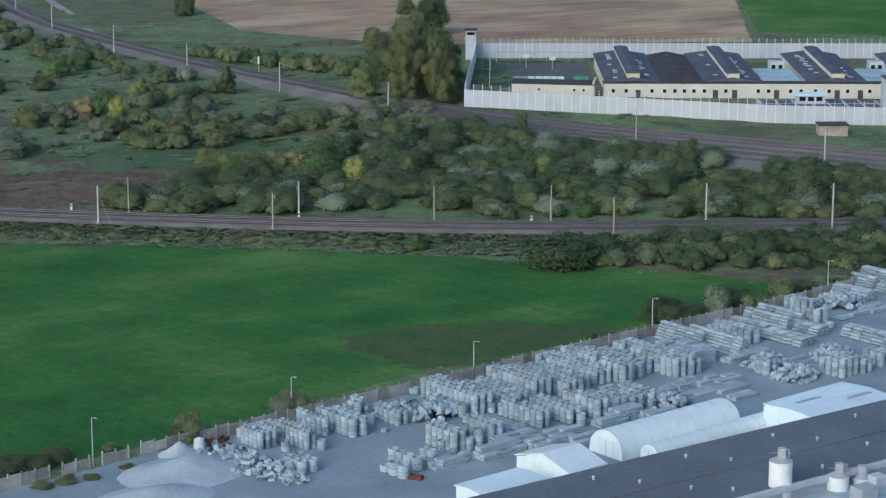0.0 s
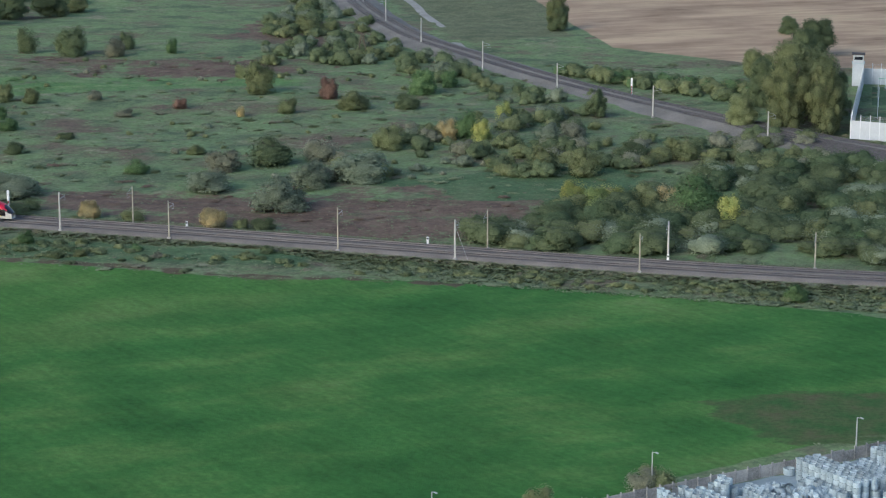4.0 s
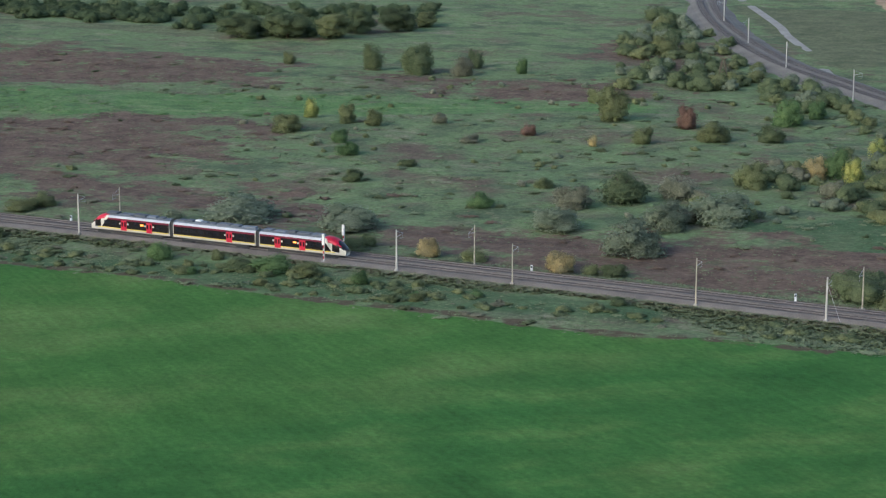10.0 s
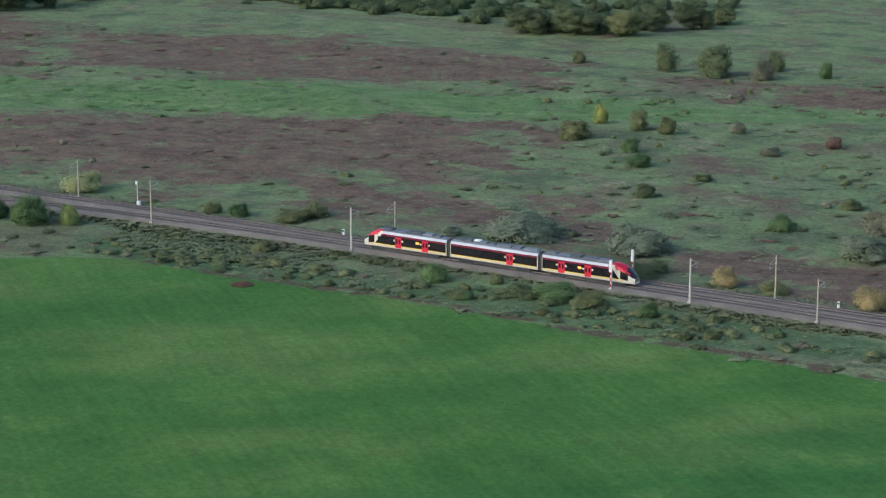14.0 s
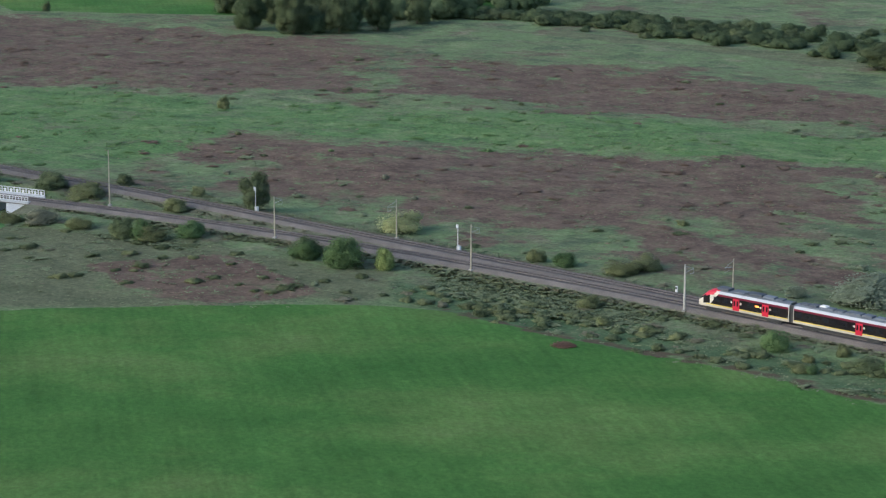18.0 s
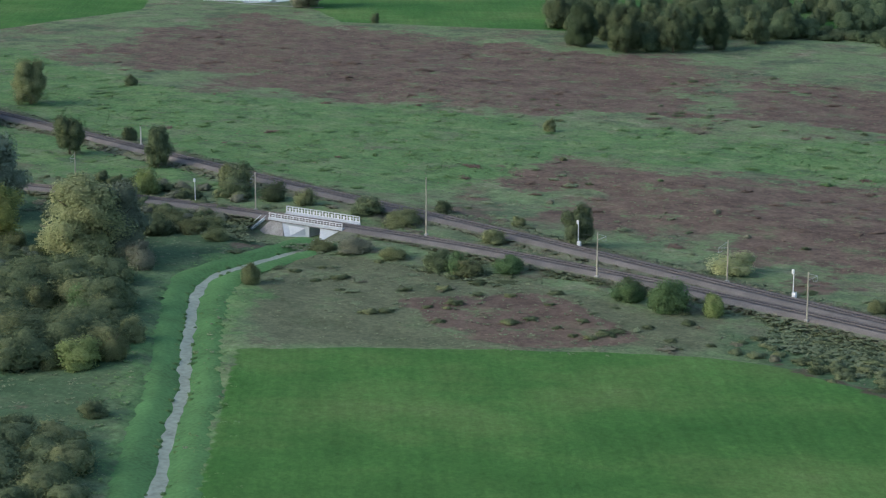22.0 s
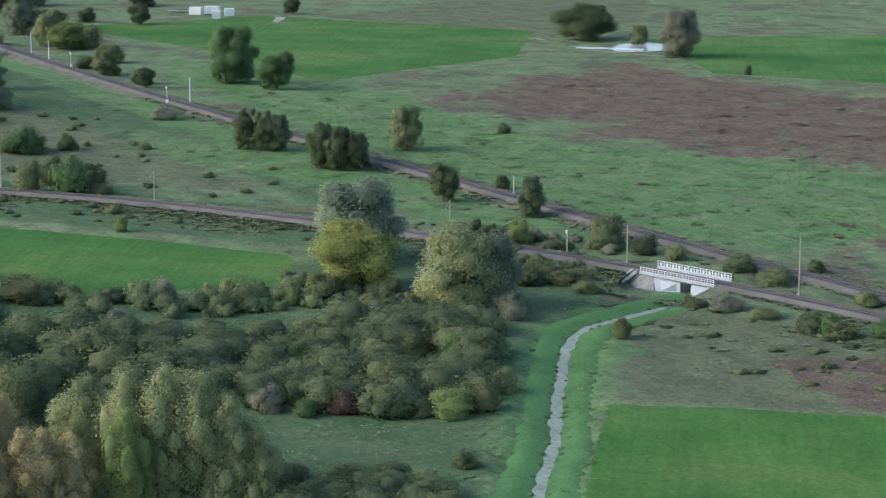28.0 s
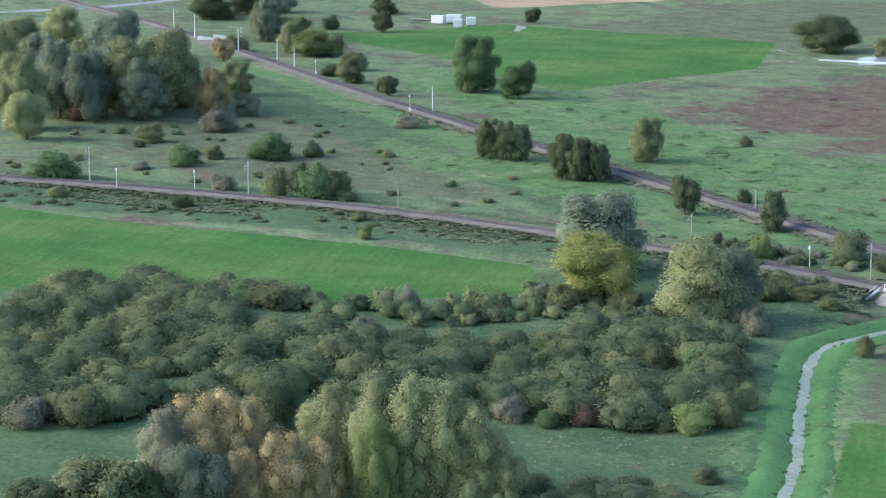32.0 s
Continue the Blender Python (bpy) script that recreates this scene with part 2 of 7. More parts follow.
def bar(a, b, r, seg=6, bm=None):
    """A round bar from a to b."""
    a, b = Vector(a), Vector(b)
    m = Matrix.Translation((a + b) / 2) @ (b - a).to_track_quat("Z", "Y").to_matrix().to_4x4()
    bm = bm or bmesh.new()
    bmesh.ops.create_cone(bm, cap_ends=True, segments=seg, radius1=r, radius2=r, depth=(b - a).length, matrix=m)
    return bm


def inside(p, poly):
    x, y = p
    hit = False
    for (x0, y0), (x1, y1) in zip(poly, poly[1:] + poly[:1]):
        if (y0 > y) != (y1 > y) and x < (x1 - x0) * (y - y0) / (y1 - y0) + x0:
            hit = not hit
    return hit


def smooth_line(pts, step=4.0):
    """A smooth line (Catmull-Rom) through plan points, at even steps: rows of x, y."""
    p = np.array(pts, float)
    p = np.vstack([2 * p[0] - p[1], p, 2 * p[-1] - p[-2]])
    out = []
    for i in range(1, len(p) - 2):
        for u in np.linspace(0, 1, 24, endpoint=False):
            a, b, c, d = p[i - 1:i + 3]
            out.append(0.5 * (2 * b + (c - a) * u + (2 * a - 5 * b + 4 * c - d) * u**2 + (3 * b - a - 3 * c + d) * u**3))
    out = np.array(out + [p[-2]])
    s = np.r_[0, np.cumsum(np.hypot(*np.diff(out, axis=0).T))]
    at = np.arange(0, s[-1], step)
    return np.c_[np.interp(at, s, out[:, 0]), np.interp(at, s, out[:, 1])]


def normals(line):
    d = np.gradient(line, axis=0)
    d /= np.hypot(*d.T)[:, None]
    return np.c_[-d[:, 1], d[:, 0]]


def sweep(line, profile, name, material, smooth=False):
    """A strip along a plan line with the section (offset to the left, height)."""
    n = normals(line)
    k = len(profile)
    v = [(*(p + q * o), z) for p, q in zip(line, n) for o, z in profile]
    f = [(i * k + j, i * k + j + 1, (i + 1) * k + j + 1, (i + 1) * k + j) for i in range(len(line) - 1) for j in range(k - 1)]
    return mesh(name, v, [q[::-1] for q in f], material, smooth)


# ---- plan: the lines of the railways and of the stream ----
TRACK_A = smooth_line([(260, 476), (190, 466), (120, 458), (60, 452.7), (26, 451), (-10, 452.3), (-55, 457.2), (-113, 466), (-160, 472.5), (-220, 480.5),
                       (-260, 484.7), (-300, 486.8), (-340, 486.6), (-370, 484.8), (-410, 479.8), (-450, 471.2), (-494, 456.8), (-540, 438.2), (-590, 409.5), (-640, 374), (-720, 303)])
TRACK_B = smooth_line([(260, 480.5), (190, 470.5), (120, 462.5), (60, 457.2), (26, 455.5), (-10, 456.8), (-55, 461.7), (-113, 470.5), (-160, 476.8), (-220, 484.4),
                       (-260, 489.5), (-300, 494), (-340, 499), (-375, 502.5), (-432, 507.2), (-538, 519.8), (-620, 530), (-700, 541), (-780, 553.5), (-850, 566), (-905, 575), (-1000, 588), (-1150, 600)])
TRACK_C = smooth_line([(260, 455), (180, 492), (102, 530), (30, 569), (-13, 605), (-63, 658), (-112, 726), (-142, 776), (-178, 868), (-210, 1000)])
STREAM = smooth_line([(-384, 500), (-383, 478), (-382, 466), (-381, 456), (-380, 447), (-378, 439), (-371, 429), (-354, 412), (-335, 394), (-322, 382), (-311, 370), (-298, 357), (-285, 344), (-250, 310), (-200, 262)], 3.0)


def off_line(xy, line):
    """Distance of points (n, 2) from a plan line."""
    best = np.full(len(xy), 1e9)
    for p in line[::2]:
        np.minimum(best, (xy[:, 0] - p[0])**2 + (xy[:, 1] - p[1])**2, out=best)
    return np.sqrt(best)


def soft_in(xy, poly, soft):
    """1 inside a plan polygon, 0 outside, soft metres of passage."""
    x, y = xy.T
    ins = np.zeros(len(xy), bool)
    d = np.full(len(xy), 1e9)
    for (x0, y0), (x1, y1) in zip(poly, poly[1:] + poly[:1]):
        if y0 != y1:
            c = ((y0 > y) != (y1 > y)) & (x < (x1 - x0) * (y - y0) / (y1 - y0) + x0)
            ins ^= c
        ex, ey = x1 - x0, y1 - y0
        u = np.clip(((x - x0) * ex + (y - y0) * ey) / (ex * ex + ey * ey + 1e-9), 0, 1)
        np.minimum(d, np.hypot(x - x0 - u * ex, y - y0 - u * ey), out=d)
    return np.clip(0.5 + np.where(ins, d, -d) / soft, 0, 1)


# ---- ground: one sheet to the horizon ----
CROP = [[(-87, 441), (-53, 440), (-24, 436), (2, 431), (23, 423), (44, 418), (65.3, 408.4), (49.3, 393.4), (28.3, 376.4), (10.3, 362.4), (-3.7, 351.4), (-16.7, 338.4), (-30.7, 322.4), (-49.7, 306.4), (-62.7, 295.4),
         (-140, 220), (-180, 240), (-250, 316), (-280, 347), (-308, 377), (-334, 405), (-320, 420), (-301, 435), (-272, 455), (-260, 458), (-234, 454), (-198, 451), (-163, 446), (-131, 441), (-102, 437)],
        [(-640, 330), (-598, 362), (-539, 395), (-499, 418), (-467, 433), (-443, 417), (-464, 377), (-483, 366), (-511, 325), (-560, 290)],
        [(-900, 622), (-886, 711), (-800, 750), (-769, 765), (-709, 704), (-698, 607), (-760, 614), (-798, 626)],
        [(-717, 779), (-675, 859), (-500, 900), (-480, 800), (-579, 749), (-628, 726)],
        [(102, 752), (143, 743), (200, 745), (400, 800), (300, 1000), (110, 900)]]
BROWN = [[(-363, 590), (-320, 604), (-281, 611), (-243, 610), (-227, 581), (-246, 551), (-277, 541), (-294, 510), (-316, 521)],
         [(-436, 700), (-400, 709), (-348, 693), (-300, 701), (-261, 695), (-265, 682), (-316, 660), (-365, 650), (-419, 674)],
         [(-399, 574), (-346, 595), (-283, 619), (-273, 618), (-240, 549), (-274, 549), (-285, 521), (-318, 530), (-370, 514), (-378, 548)],
         [(-638, 687), (-577, 705), (-502, 703), (-441, 688), (-415, 643), (-474, 617), (-544, 597)],
         [(-438, 705), (-385, 731), (-319, 715), (-299, 674), (-353, 660), (-413, 682)],
         [(-505, 540), (-455, 557), (-436, 552), (-475, 532)], [(-425, 546), (-398, 560), (-384, 546), (-405, 534)],
         [(-337, 449), (-318, 466), (-289, 453), (-297, 440), (-313, 437)],
         [(-642, 607), (-664, 720), (-579, 718), (-474, 731), (-443, 684), (-491, 621), (-575, 613)],
         [(-108, 501), (-94, 509), (-63, 514), (-69, 499), (-73, 490), (-96, 490)],
         [(-235, 700), (-190, 705), (-150, 690), (-170, 672), (-215, 680)],
         [(-190, 800), (-150, 790), (-160, 740), (-200, 760)],
         [(-355, 578), (-288, 606), (-253, 619), (-233, 594), (-228, 562), (-255, 558), (-276, 527), (-309, 510)],
         [(-436, 700), (-384, 716), (-329, 723), (-269, 714), (-265, 695), (-290, 680), (-355, 666), (-409, 660)],
         [(-199, 507), (-134, 517), (-67, 512), (-63, 480), (-101, 476), (-161, 489)],
         [(-272, 540), (-226, 539), (-182, 526), (-175, 507), (-215, 513), (-257, 513)]]
LUSH = [[(-850, 562), (-700, 536), (-620, 525), (-538, 515), (-432, 503), (-425, 492), (-540, 494), (-620, 508), (-700, 520), (-850, 548)],
        [(-780, 600), (-745, 572), (-690, 560), (-608, 541), (-530, 526), (-430, 514), (-402, 517), (-400, 560), (-412, 600), (-460, 592), (-530, 577), (-620, 599), (-700, 614)],
        [(-389, 629), (-331, 654), (-261, 653), (-241, 642), (-249, 625), (-309, 613), (-365, 594)],
        [(-536, 590), (-487, 608), (-413, 616), (-356, 637), (-286, 645), (-273, 618), (-356, 611), (-401, 577), (-426, 584), (-507, 562)],
        [(-394, 452), (-381, 464), (-359, 432), (-328, 398), (-280, 349), (-240, 306), (-262, 300), (-290, 336), (-338, 384), (-378, 425)],
        [(-640, 545), (-590, 560), (-536, 590), (-507, 562), (-560, 540), (-640, 530)],
        [(-424, 625), (-390, 631), (-326, 645), (-265, 661), (-204, 672), (-151, 683), (-147, 664), (-196, 648), (-250, 627), (-306, 609), (-363, 590), (-392, 581)],
        [(-640, 500), (-560, 505), (-500, 498), (-440, 490), (-460, 482), (-540, 485), (-620, 480)]]
TAN = [[(-92, 824), (-68, 755), (-26, 727), (2, 722), (97, 728), (105, 835), (112, 1000), (-150, 1000)],
       [(-950, 750), (-933, 831), (-945, 900), (-1030, 900), (-985, 762)]]
DRY = [[(-386, 452), (-376, 464), (-335, 474), (-285, 470), (-275, 458), (-300, 440), (-332, 412), (-345, 420), (-370, 440)],
       [(-176, 905), (-158, 856), (-120, 766), (-112, 757), (-100, 770), (-84, 775), (-92, 828), (-118, 905)],
       [(-872, 772), (-868, 732), (-783, 740), (-750, 742), (-753, 765), (-764, 820), (-868, 920), (-900, 863)],
       [(-436, 777), (-386, 775), (-342, 770), (-320, 770), (-322, 781), (-386, 785), (-436, 787)],
       [(-706, 443), (-740, 500), (-675, 494), (-619, 487), (-575, 480), (-545, 466), (-576, 450), (-601, 434), (-644, 421)]]
RANK = [[(-166, 352), (-140, 377), (-120, 403), (-97, 424), (-81, 450), (-30, 460), (80, 420), (20, 360), (-60, 290), (-142, 270), (-175, 320)]]
DITCH = smooth_line([(-690, 580), (-676, 578), (-598, 569), (-555, 572), (-498, 584), (-453, 592), (-419, 593), (-359, 606), (-295, 619), (-217, 650), (-167, 668)], 3.0)
EDGE = [(-262, 459), (-234, 455), (-198, 452), (-163, 447), (-131, 442.5), (-102, 438.5), (-87, 440.5), (-66, 439)]
DAMP = [[(-655, 345), (-600, 372), (-540, 405), (-470, 442), (-440, 425), (-430, 455), (-480, 474), (-530, 458), (-590, 425), (-655, 385)],
        [(-530, 320), (-480, 372), (-440, 425), (-400, 470), (-372, 440), (-300, 355), (-280, 300), (-420, 260)],
        [(-900, 545), (-780, 530), (-640, 508), (-560, 506), (-470, 496), (-470, 486), (-560, 490), (-640, 480), (-760, 495), (-900, 520)],
        [(-100, 530), (-60, 560), (-20, 540), (-45, 505), (-80, 512)],
        [(-417, 282), (-406, 304), (-413, 318), (-383, 306), (-360, 290), (-376, 267)],
        [(-821, 543), (-734, 532), (-627, 513), (-544, 498), (-508, 473), (-585, 486), (-683, 502), (-756, 513)],
        [(-281, 467), (-250, 470), (-204, 464), (-158, 461), (-100, 458), (-98, 448), (-153, 447), (-199, 453), (-248, 455), (-277, 461)],
        [(-641, 364), (-578, 416), (-525, 444), (-494, 462), (-478, 450), (-503, 430), (-551, 401), (-621, 356)],
        [(-463, 428), (-416, 454), (-385, 430), (-413, 392)]]
WEEDS = [[(-18.7, 370.6), (-8.7, 377.6), (5.3, 381.6), (25.3, 380.6), (32.3, 376.6), (19.3, 363.6), (5.3, 354.6), (-4.7, 352.6), (-12.7, 361.6)]]
DUST = [[(-70.7, 284), (-59.7, 293.2), (81.3, 412.2), (149, 467.5), (300, 300), (100, 180), (-60, 240)]]


def axis(lo, hi, step, far):
    a = list(np.arange(lo, hi + step, step))
    s = step
    while a[-1] < far:
        s *= 1.5
        a.append(a[-1] + s)
    s = step
    while a[0] > -far:
        s *= 1.5
        a.insert(0, a[0] - s)
    return np.array(a)


gx, gy = axis(-960, 200, 2.5, 4400), axis(262, 900, 2.5, 4400)
GX, GY = np.meshgrid(gx, gy)
XY = np.c_[GX.ravel(), GY.ravel()]
near = (XY[:, 0] > -1100) & (XY[:, 0] < 420) & (XY[:, 1] > 150) & (XY[:, 1] < 1050)
ZONE = {}
for key, polys, soft in (("crop", CROP, 3.0), ("brown", BROWN, 38.0), ("lush", LUSH, 12.0), ("tan", TAN, 5.0), ("weeds", WEEDS, 7.0), ("damp", DAMP, 14.0), ("dry", DRY, 12.0), ("rank", RANK, 26.0), ("dust", DUST, 2.0)):
    w = np.zeros(len(XY), np.float32)
    for poly in polys:
        if key == "brown" and poly[0] in ((-337, 449), (-108, 501)):
            w[near] = np.maximum(w[near], 2.0 * soft_in(XY[near], poly, 10.0))
            continue
        w[near] = np.maximum(w[near], soft_in(XY[near], poly, soft))
    ZONE[key] = w
ZONE["edge"] = np.zeros(len(XY), np.float32)
ZONE["edge"][near] = np.clip(1.25 - off_line(XY[near], smooth_line(EDGE, 2.0)) / 2.8, 0, 1)
ZONE["ditch"] = np.zeros(len(XY), np.float32)
ZONE["ditch"][near] = np.clip(1.3 - off_line(XY[near], DITCH) / 2.6, 0, 1)
wild = 1 - np.maximum(np.maximum(ZONE["crop"], ZONE["dust"]), ZONE["tan"])
ds = off_line(XY[near], STREAM)
height = np.zeros(len(XY))
rnd = np.random.RandomState(4)
for k in range(26):
    a, wl = rnd.uniform(0, 6.28), rnd.choice([9, 14, 22, 40, 75])
    height += np.sin((XY[:, 0] * np.cos(a) + XY[:, 1] * np.sin(a)) * 6.28 / wl + rnd.uniform(0, 6)) * 0.0016 * wl
height = height * (0.25 + 0.75 * wild) * np.where(near, 1, 0)
height[near] -= 1.7 * np.clip((6.2 - ds) / 2.5, 0, 1)
bx, by = XY[:, 0] + 392.5, XY[:, 1] - 478.5
low = np.clip((15 - np.abs(bx)) / 5, 0, 1) * np.clip((17 - np.abs(by)) / 6, 0, 1)
height = height * (1 - low) - 1.75 * low - 0.4 * (height < -1.2) * low
ground_me = bpy.data.meshes.new("ground")
nx, ny = len(gx), len(gy)
idx = np.arange(nx * ny).reshape(ny, nx)
fq = np.stack([idx[:-1, :-1], idx[:-1, 1:], idx[1:, 1:], idx[1:, :-1]], -1).reshape(-1, 4)
ground_me.vertices.add(nx * ny), ground_me.loops.add(fq.size), ground_me.polygons.add(len(fq))
ground_me.vertices.foreach_set("co", np.c_[XY, height].astype(np.float32).ravel())
ground_me.loops.foreach_set("vertex_index", fq.ravel().astype(np.int32))
ground_me.polygons.foreach_set("loop_start", np.arange(0, fq.size, 4, dtype=np.int32))
ground_me.polygons.foreach_set("use_smooth", np.ones(len(fq), bool))
ground_me.update(calc_edges=True)
for key, w in ZONE.items():
    ground_me.attributes.new(key, "FLOAT", "POINT").data.foreach_set("value", w)


def ground_material():
    m = bpy.data.materials.new("land")
    m.use_nodes = True
    nt = m.node_tree
    b = nt.nodes["Principled BSDF"]
    b.inputs["Roughness"].default_value, b.inputs["Specular IOR Level"].default_value = 0.95, 0.1
    geo = nt.nodes.new("ShaderNodeNewGeometry")

    def nz(scale, detail=4.0, stretch=None, rough=0.55):
        n = nt.nodes.new("ShaderNodeTexNoise")
        n.inputs["Scale"].default_value, n.inputs["Detail"].default_value, n.inputs["Roughness"].default_value = scale, detail, rough
        src = geo.outputs["Position"]
        if stretch:
            mp = nt.nodes.new("ShaderNodeMapping")
            mp.vector_type = "TEXTURE"
            mp.inputs["Rotation"].default_value, mp.inputs["Scale"].default_value = (0, 0, radians(stretch[0])), (1, 1 / stretch[1], 1)
            nt.links.new(src, mp.inputs["Vector"])
            src = mp.outputs[0]
        nt.links.new(src, n.inputs["Vector"])
        return n.outputs[0]

    def ramp(src, *stops):
        r = nt.nodes.new("ShaderNodeValToRGB")
        while len(r.color_ramp.elements) < len(stops):
            r.color_ramp.elements.new(0.5)
        for e, (p, c) in zip(r.color_ramp.elements, stops):
            e.position, e.color = p, (*c, 1)
        nt.links.new(src, r.inputs[0])
        return r.outputs[0]

    def mask(key, noise, rag, lo=0.35, hi=0.65):
        at = nt.nodes.new("ShaderNodeAttribute")
        at.attribute_name = key
        s = nt.nodes.new("ShaderNodeMath")
        s.operation, s.inputs[1].default_value, s.inputs[2].default_value = "MULTIPLY_ADD", rag, -rag / 2
        nt.links.new(noise, s.inputs[0])
        a = nt.nodes.new("ShaderNodeMath")
        a.operation = "ADD"
        nt.links.new(at.outputs["Fac"], a.inputs[0])
        nt.links.new(s.outputs[0], a.inputs[1])
        r = nt.nodes.new("ShaderNodeMapRange")
        r.interpolation_type = "SMOOTHSTEP"
        r.inputs["From Min"].default_value, r.inputs["From Max"].default_value = lo, hi
        nt.links.new(a.outputs[0], r.inputs["Value"])
        return r.outputs[0]

    def over(base, top, fac):
        x = nt.nodes.new("ShaderNodeMix")
        x.data_type = "RGBA"
        nt.links.new(base, x.inputs[6]), nt.links.new(top, x.inputs[7]), nt.links.new(fac, x.inputs["Factor"])
        return x.outputs[2]

    def grain(col, noise, lo, hi):
        r = nt.nodes.new("ShaderNodeMapRange")
        r.inputs["From Min"].default_value, r.inputs["From Max"].default_value = 0.25, 0.75
        r.inputs["To Min"].default_value, r.inputs["To Max"].default_value = lo, hi
        nt.links.new(noise, r.inputs["Value"])
        s = nt.nodes.new("ShaderNodeVectorMath")
        s.operation = "SCALE"
        nt.links.new(col, s.inputs[0]), nt.links.new(r.outputs[0], s.inputs["Scale"])
        return s.outputs[0]

    broad, mid, fine, patch = nz(0.022), nz(0.09, 5.0, (8, 1.15)), nz(1.1, 6.0, None, 0.7), nz(0.045, 6.0, (5, 1.15), 0.65)
    marsh = ramp(mid, (0.25, (0.180, 0.178, 0.118)), (0.40, (0.172, 0.215, 0.120)), (0.55, (0.178, 0.262, 0.122)), (0.75, (0.255, 0.310, 0.165)))
    tall = ramp(mid, (0.3, (0.098, 0.138, 0.080)), (0.6, (0.125, 0.172, 0.096)))
    straw = ramp(fine, (0.3, (0.235, 0.240, 0.150)), (0.7, (0.290, 0.285, 0.190)))
    fallow = ramp(patch, (0.3, (0.140, 0.108, 0.085)), (0.5, (0.168, 0.136, 0.100)), (0.68, (0.165, 0.182, 0.108)))

    def spread(noise, lo, hi):
        r = nt.nodes.new("ShaderNodeMapRange")
        r.interpolation_type = "SMOOTHSTEP"
        r.inputs["From Min"].default_value, r.inputs["From Max"].default_value = lo, hi
        nt.links.new(noise, r.inputs["Value"])
        return r.outputs[0]

    col = over(marsh, fallow, spread(nz(0.028, 7.0, (-12, 1.15), 0.68), 0.50, 0.64))
    col = over(col, tall, spread(nz(0.05, 6.0, (15, 1.15), 0.65), 0.50, 0.64))
    col = over(col, straw, spread(nz(0.06, 6.0, (-5, 1.15), 0.7), 0.54, 0.68))
    damp = ramp(mid, (0.25, (0.072, 0.130, 0.064)), (0.5, (0.102, 0.168, 0.082)), (0.75, (0.165, 0.210, 0.112)))
    col = over(col, damp, mask("damp", patch, 0.9, 0.30, 0.62))
    dry = ramp(mid, (0.3, (0.112, 0.142, 0.078)), (0.46, (0.150, 0.168, 0.098)), (0.58, (0.178, 0.202, 0.116)), (0.75, (0.138, 0.200, 0.094)))
    col = over(col, dry, mask("dry", patch, 1.2, 0.32, 0.62))
    brown = ramp(nz(0.07, 7.0, (6, 1.15), 0.70), (0.28, (0.108, 0.082, 0.064)), (0.45, (0.158, 0.115, 0.090)), (0.56, (0.190, 0.142, 0.108)), (0.64, (0.160, 0.160, 0.098)), (0.74, (0.150, 0.195, 0.102)))
    brown = grain(brown, nz(0.16, 7.0, (6, 1.15), 0.72), 0.66, 1.34)
    brown = over(brown, marsh, spread(nz(0.10, 7.0, (4, 1.15), 0.72), 0.54, 0.68))
    col = over(col, brown, mask("brown", nz(0.035, 7.0, (4, 1.15), 0.68), 3.0, 0.40, 0.60))
    lush = ramp(mid, (0.25, (0.105, 0.190, 0.076)), (0.5, (0.138, 0.252, 0.094)), (0.75, (0.205, 0.300, 0.128)))
    lush = over(lush, damp, spread(nz(0.08, 7.0, (6, 1.15), 0.72), 0.50, 0.68))
    lush = over(lush, marsh, spread(nz(0.055, 7.0, (2, 1.15), 0.72), 0.47, 0.63))
    col = over(col, lush, mask("lush", nz(0.06, 6.0, (4, 1.15), 0.68), 2.6, 0.40, 0.72))
    verge = ramp(mid, (0.3, (0.180, 0.285, 0.115)), (0.7, (0.255, 0.335, 0.160)))
    col = over(col, verge, mask("ditch", nz(0.05, 5.0, None, 0.6), 0.8, 0.25, 1.05))
    col = grain(col, fine, 0.62, 1.38)
    col = grain(col, nz(0.33, 6.0, None, 0.7), 0.74, 1.26)
    crop = ramp(nz(0.018, 6.0, (35, 1.4), 0.6), (0.30, (0.052, 0.156, 0.035)), (0.48, (0.080, 0.193, 0.047)), (0.60, (0.124, 0.224, 0.064)), (0.74, (0.170, 0.226, 0.088)))
    rank = ramp(nz(0.03, 6.0, (30, 1.6), 0.62), (0.32, (0.038, 0.132, 0.032)), (0.50, (0.064, 0.178, 0.044)), (0.62, (0.104, 0.216, 0.058)), (0.74, (0.150, 0.232, 0.078)))
    crop = over(crop, rank, mask("rank", nz(0.02, 5.0, (30, 1.6), 0.6), 1.0, 0.2, 0.8))
    crop = grain(crop, nz(0.55, 3.0, (45, 0.06)), 0.88, 1.12)
    crop = grain(crop, nz(0.07, 4.0), 0.86, 1.14)
    crop = grain(crop, nz(0.9, 5.0, (45, 0.5), 0.65), 0.80, 1.20)
    crop = grain(crop, fine, 0.80, 1.20)
    col = over(col, crop, mask("crop", nz(0.25, 4.0), 0.5, 0.4, 0.6))
    soil = ramp(fine, (0.3, (0.100, 0.084, 0.058)), (0.7, (0.150, 0.122, 0.082)))
    col = over(col, soil, mask("edge", nz(0.12, 5.0, None, 0.65), 1.8, 0.5, 0.8))
    weeds = ramp(nz(0.2, 5.0), (0.34, (0.055, 0.128, 0.040)), (0.56, (0.090, 0.130, 0.052)), (0.74, (0.125, 0.120, 0.068)))
    col = over(col, grain(weeds, fine, 0.7, 1.3), mask("weeds", nz(0.12, 6.0, (10, 2.0), 0.65), 2.0, 0.35, 0.7))
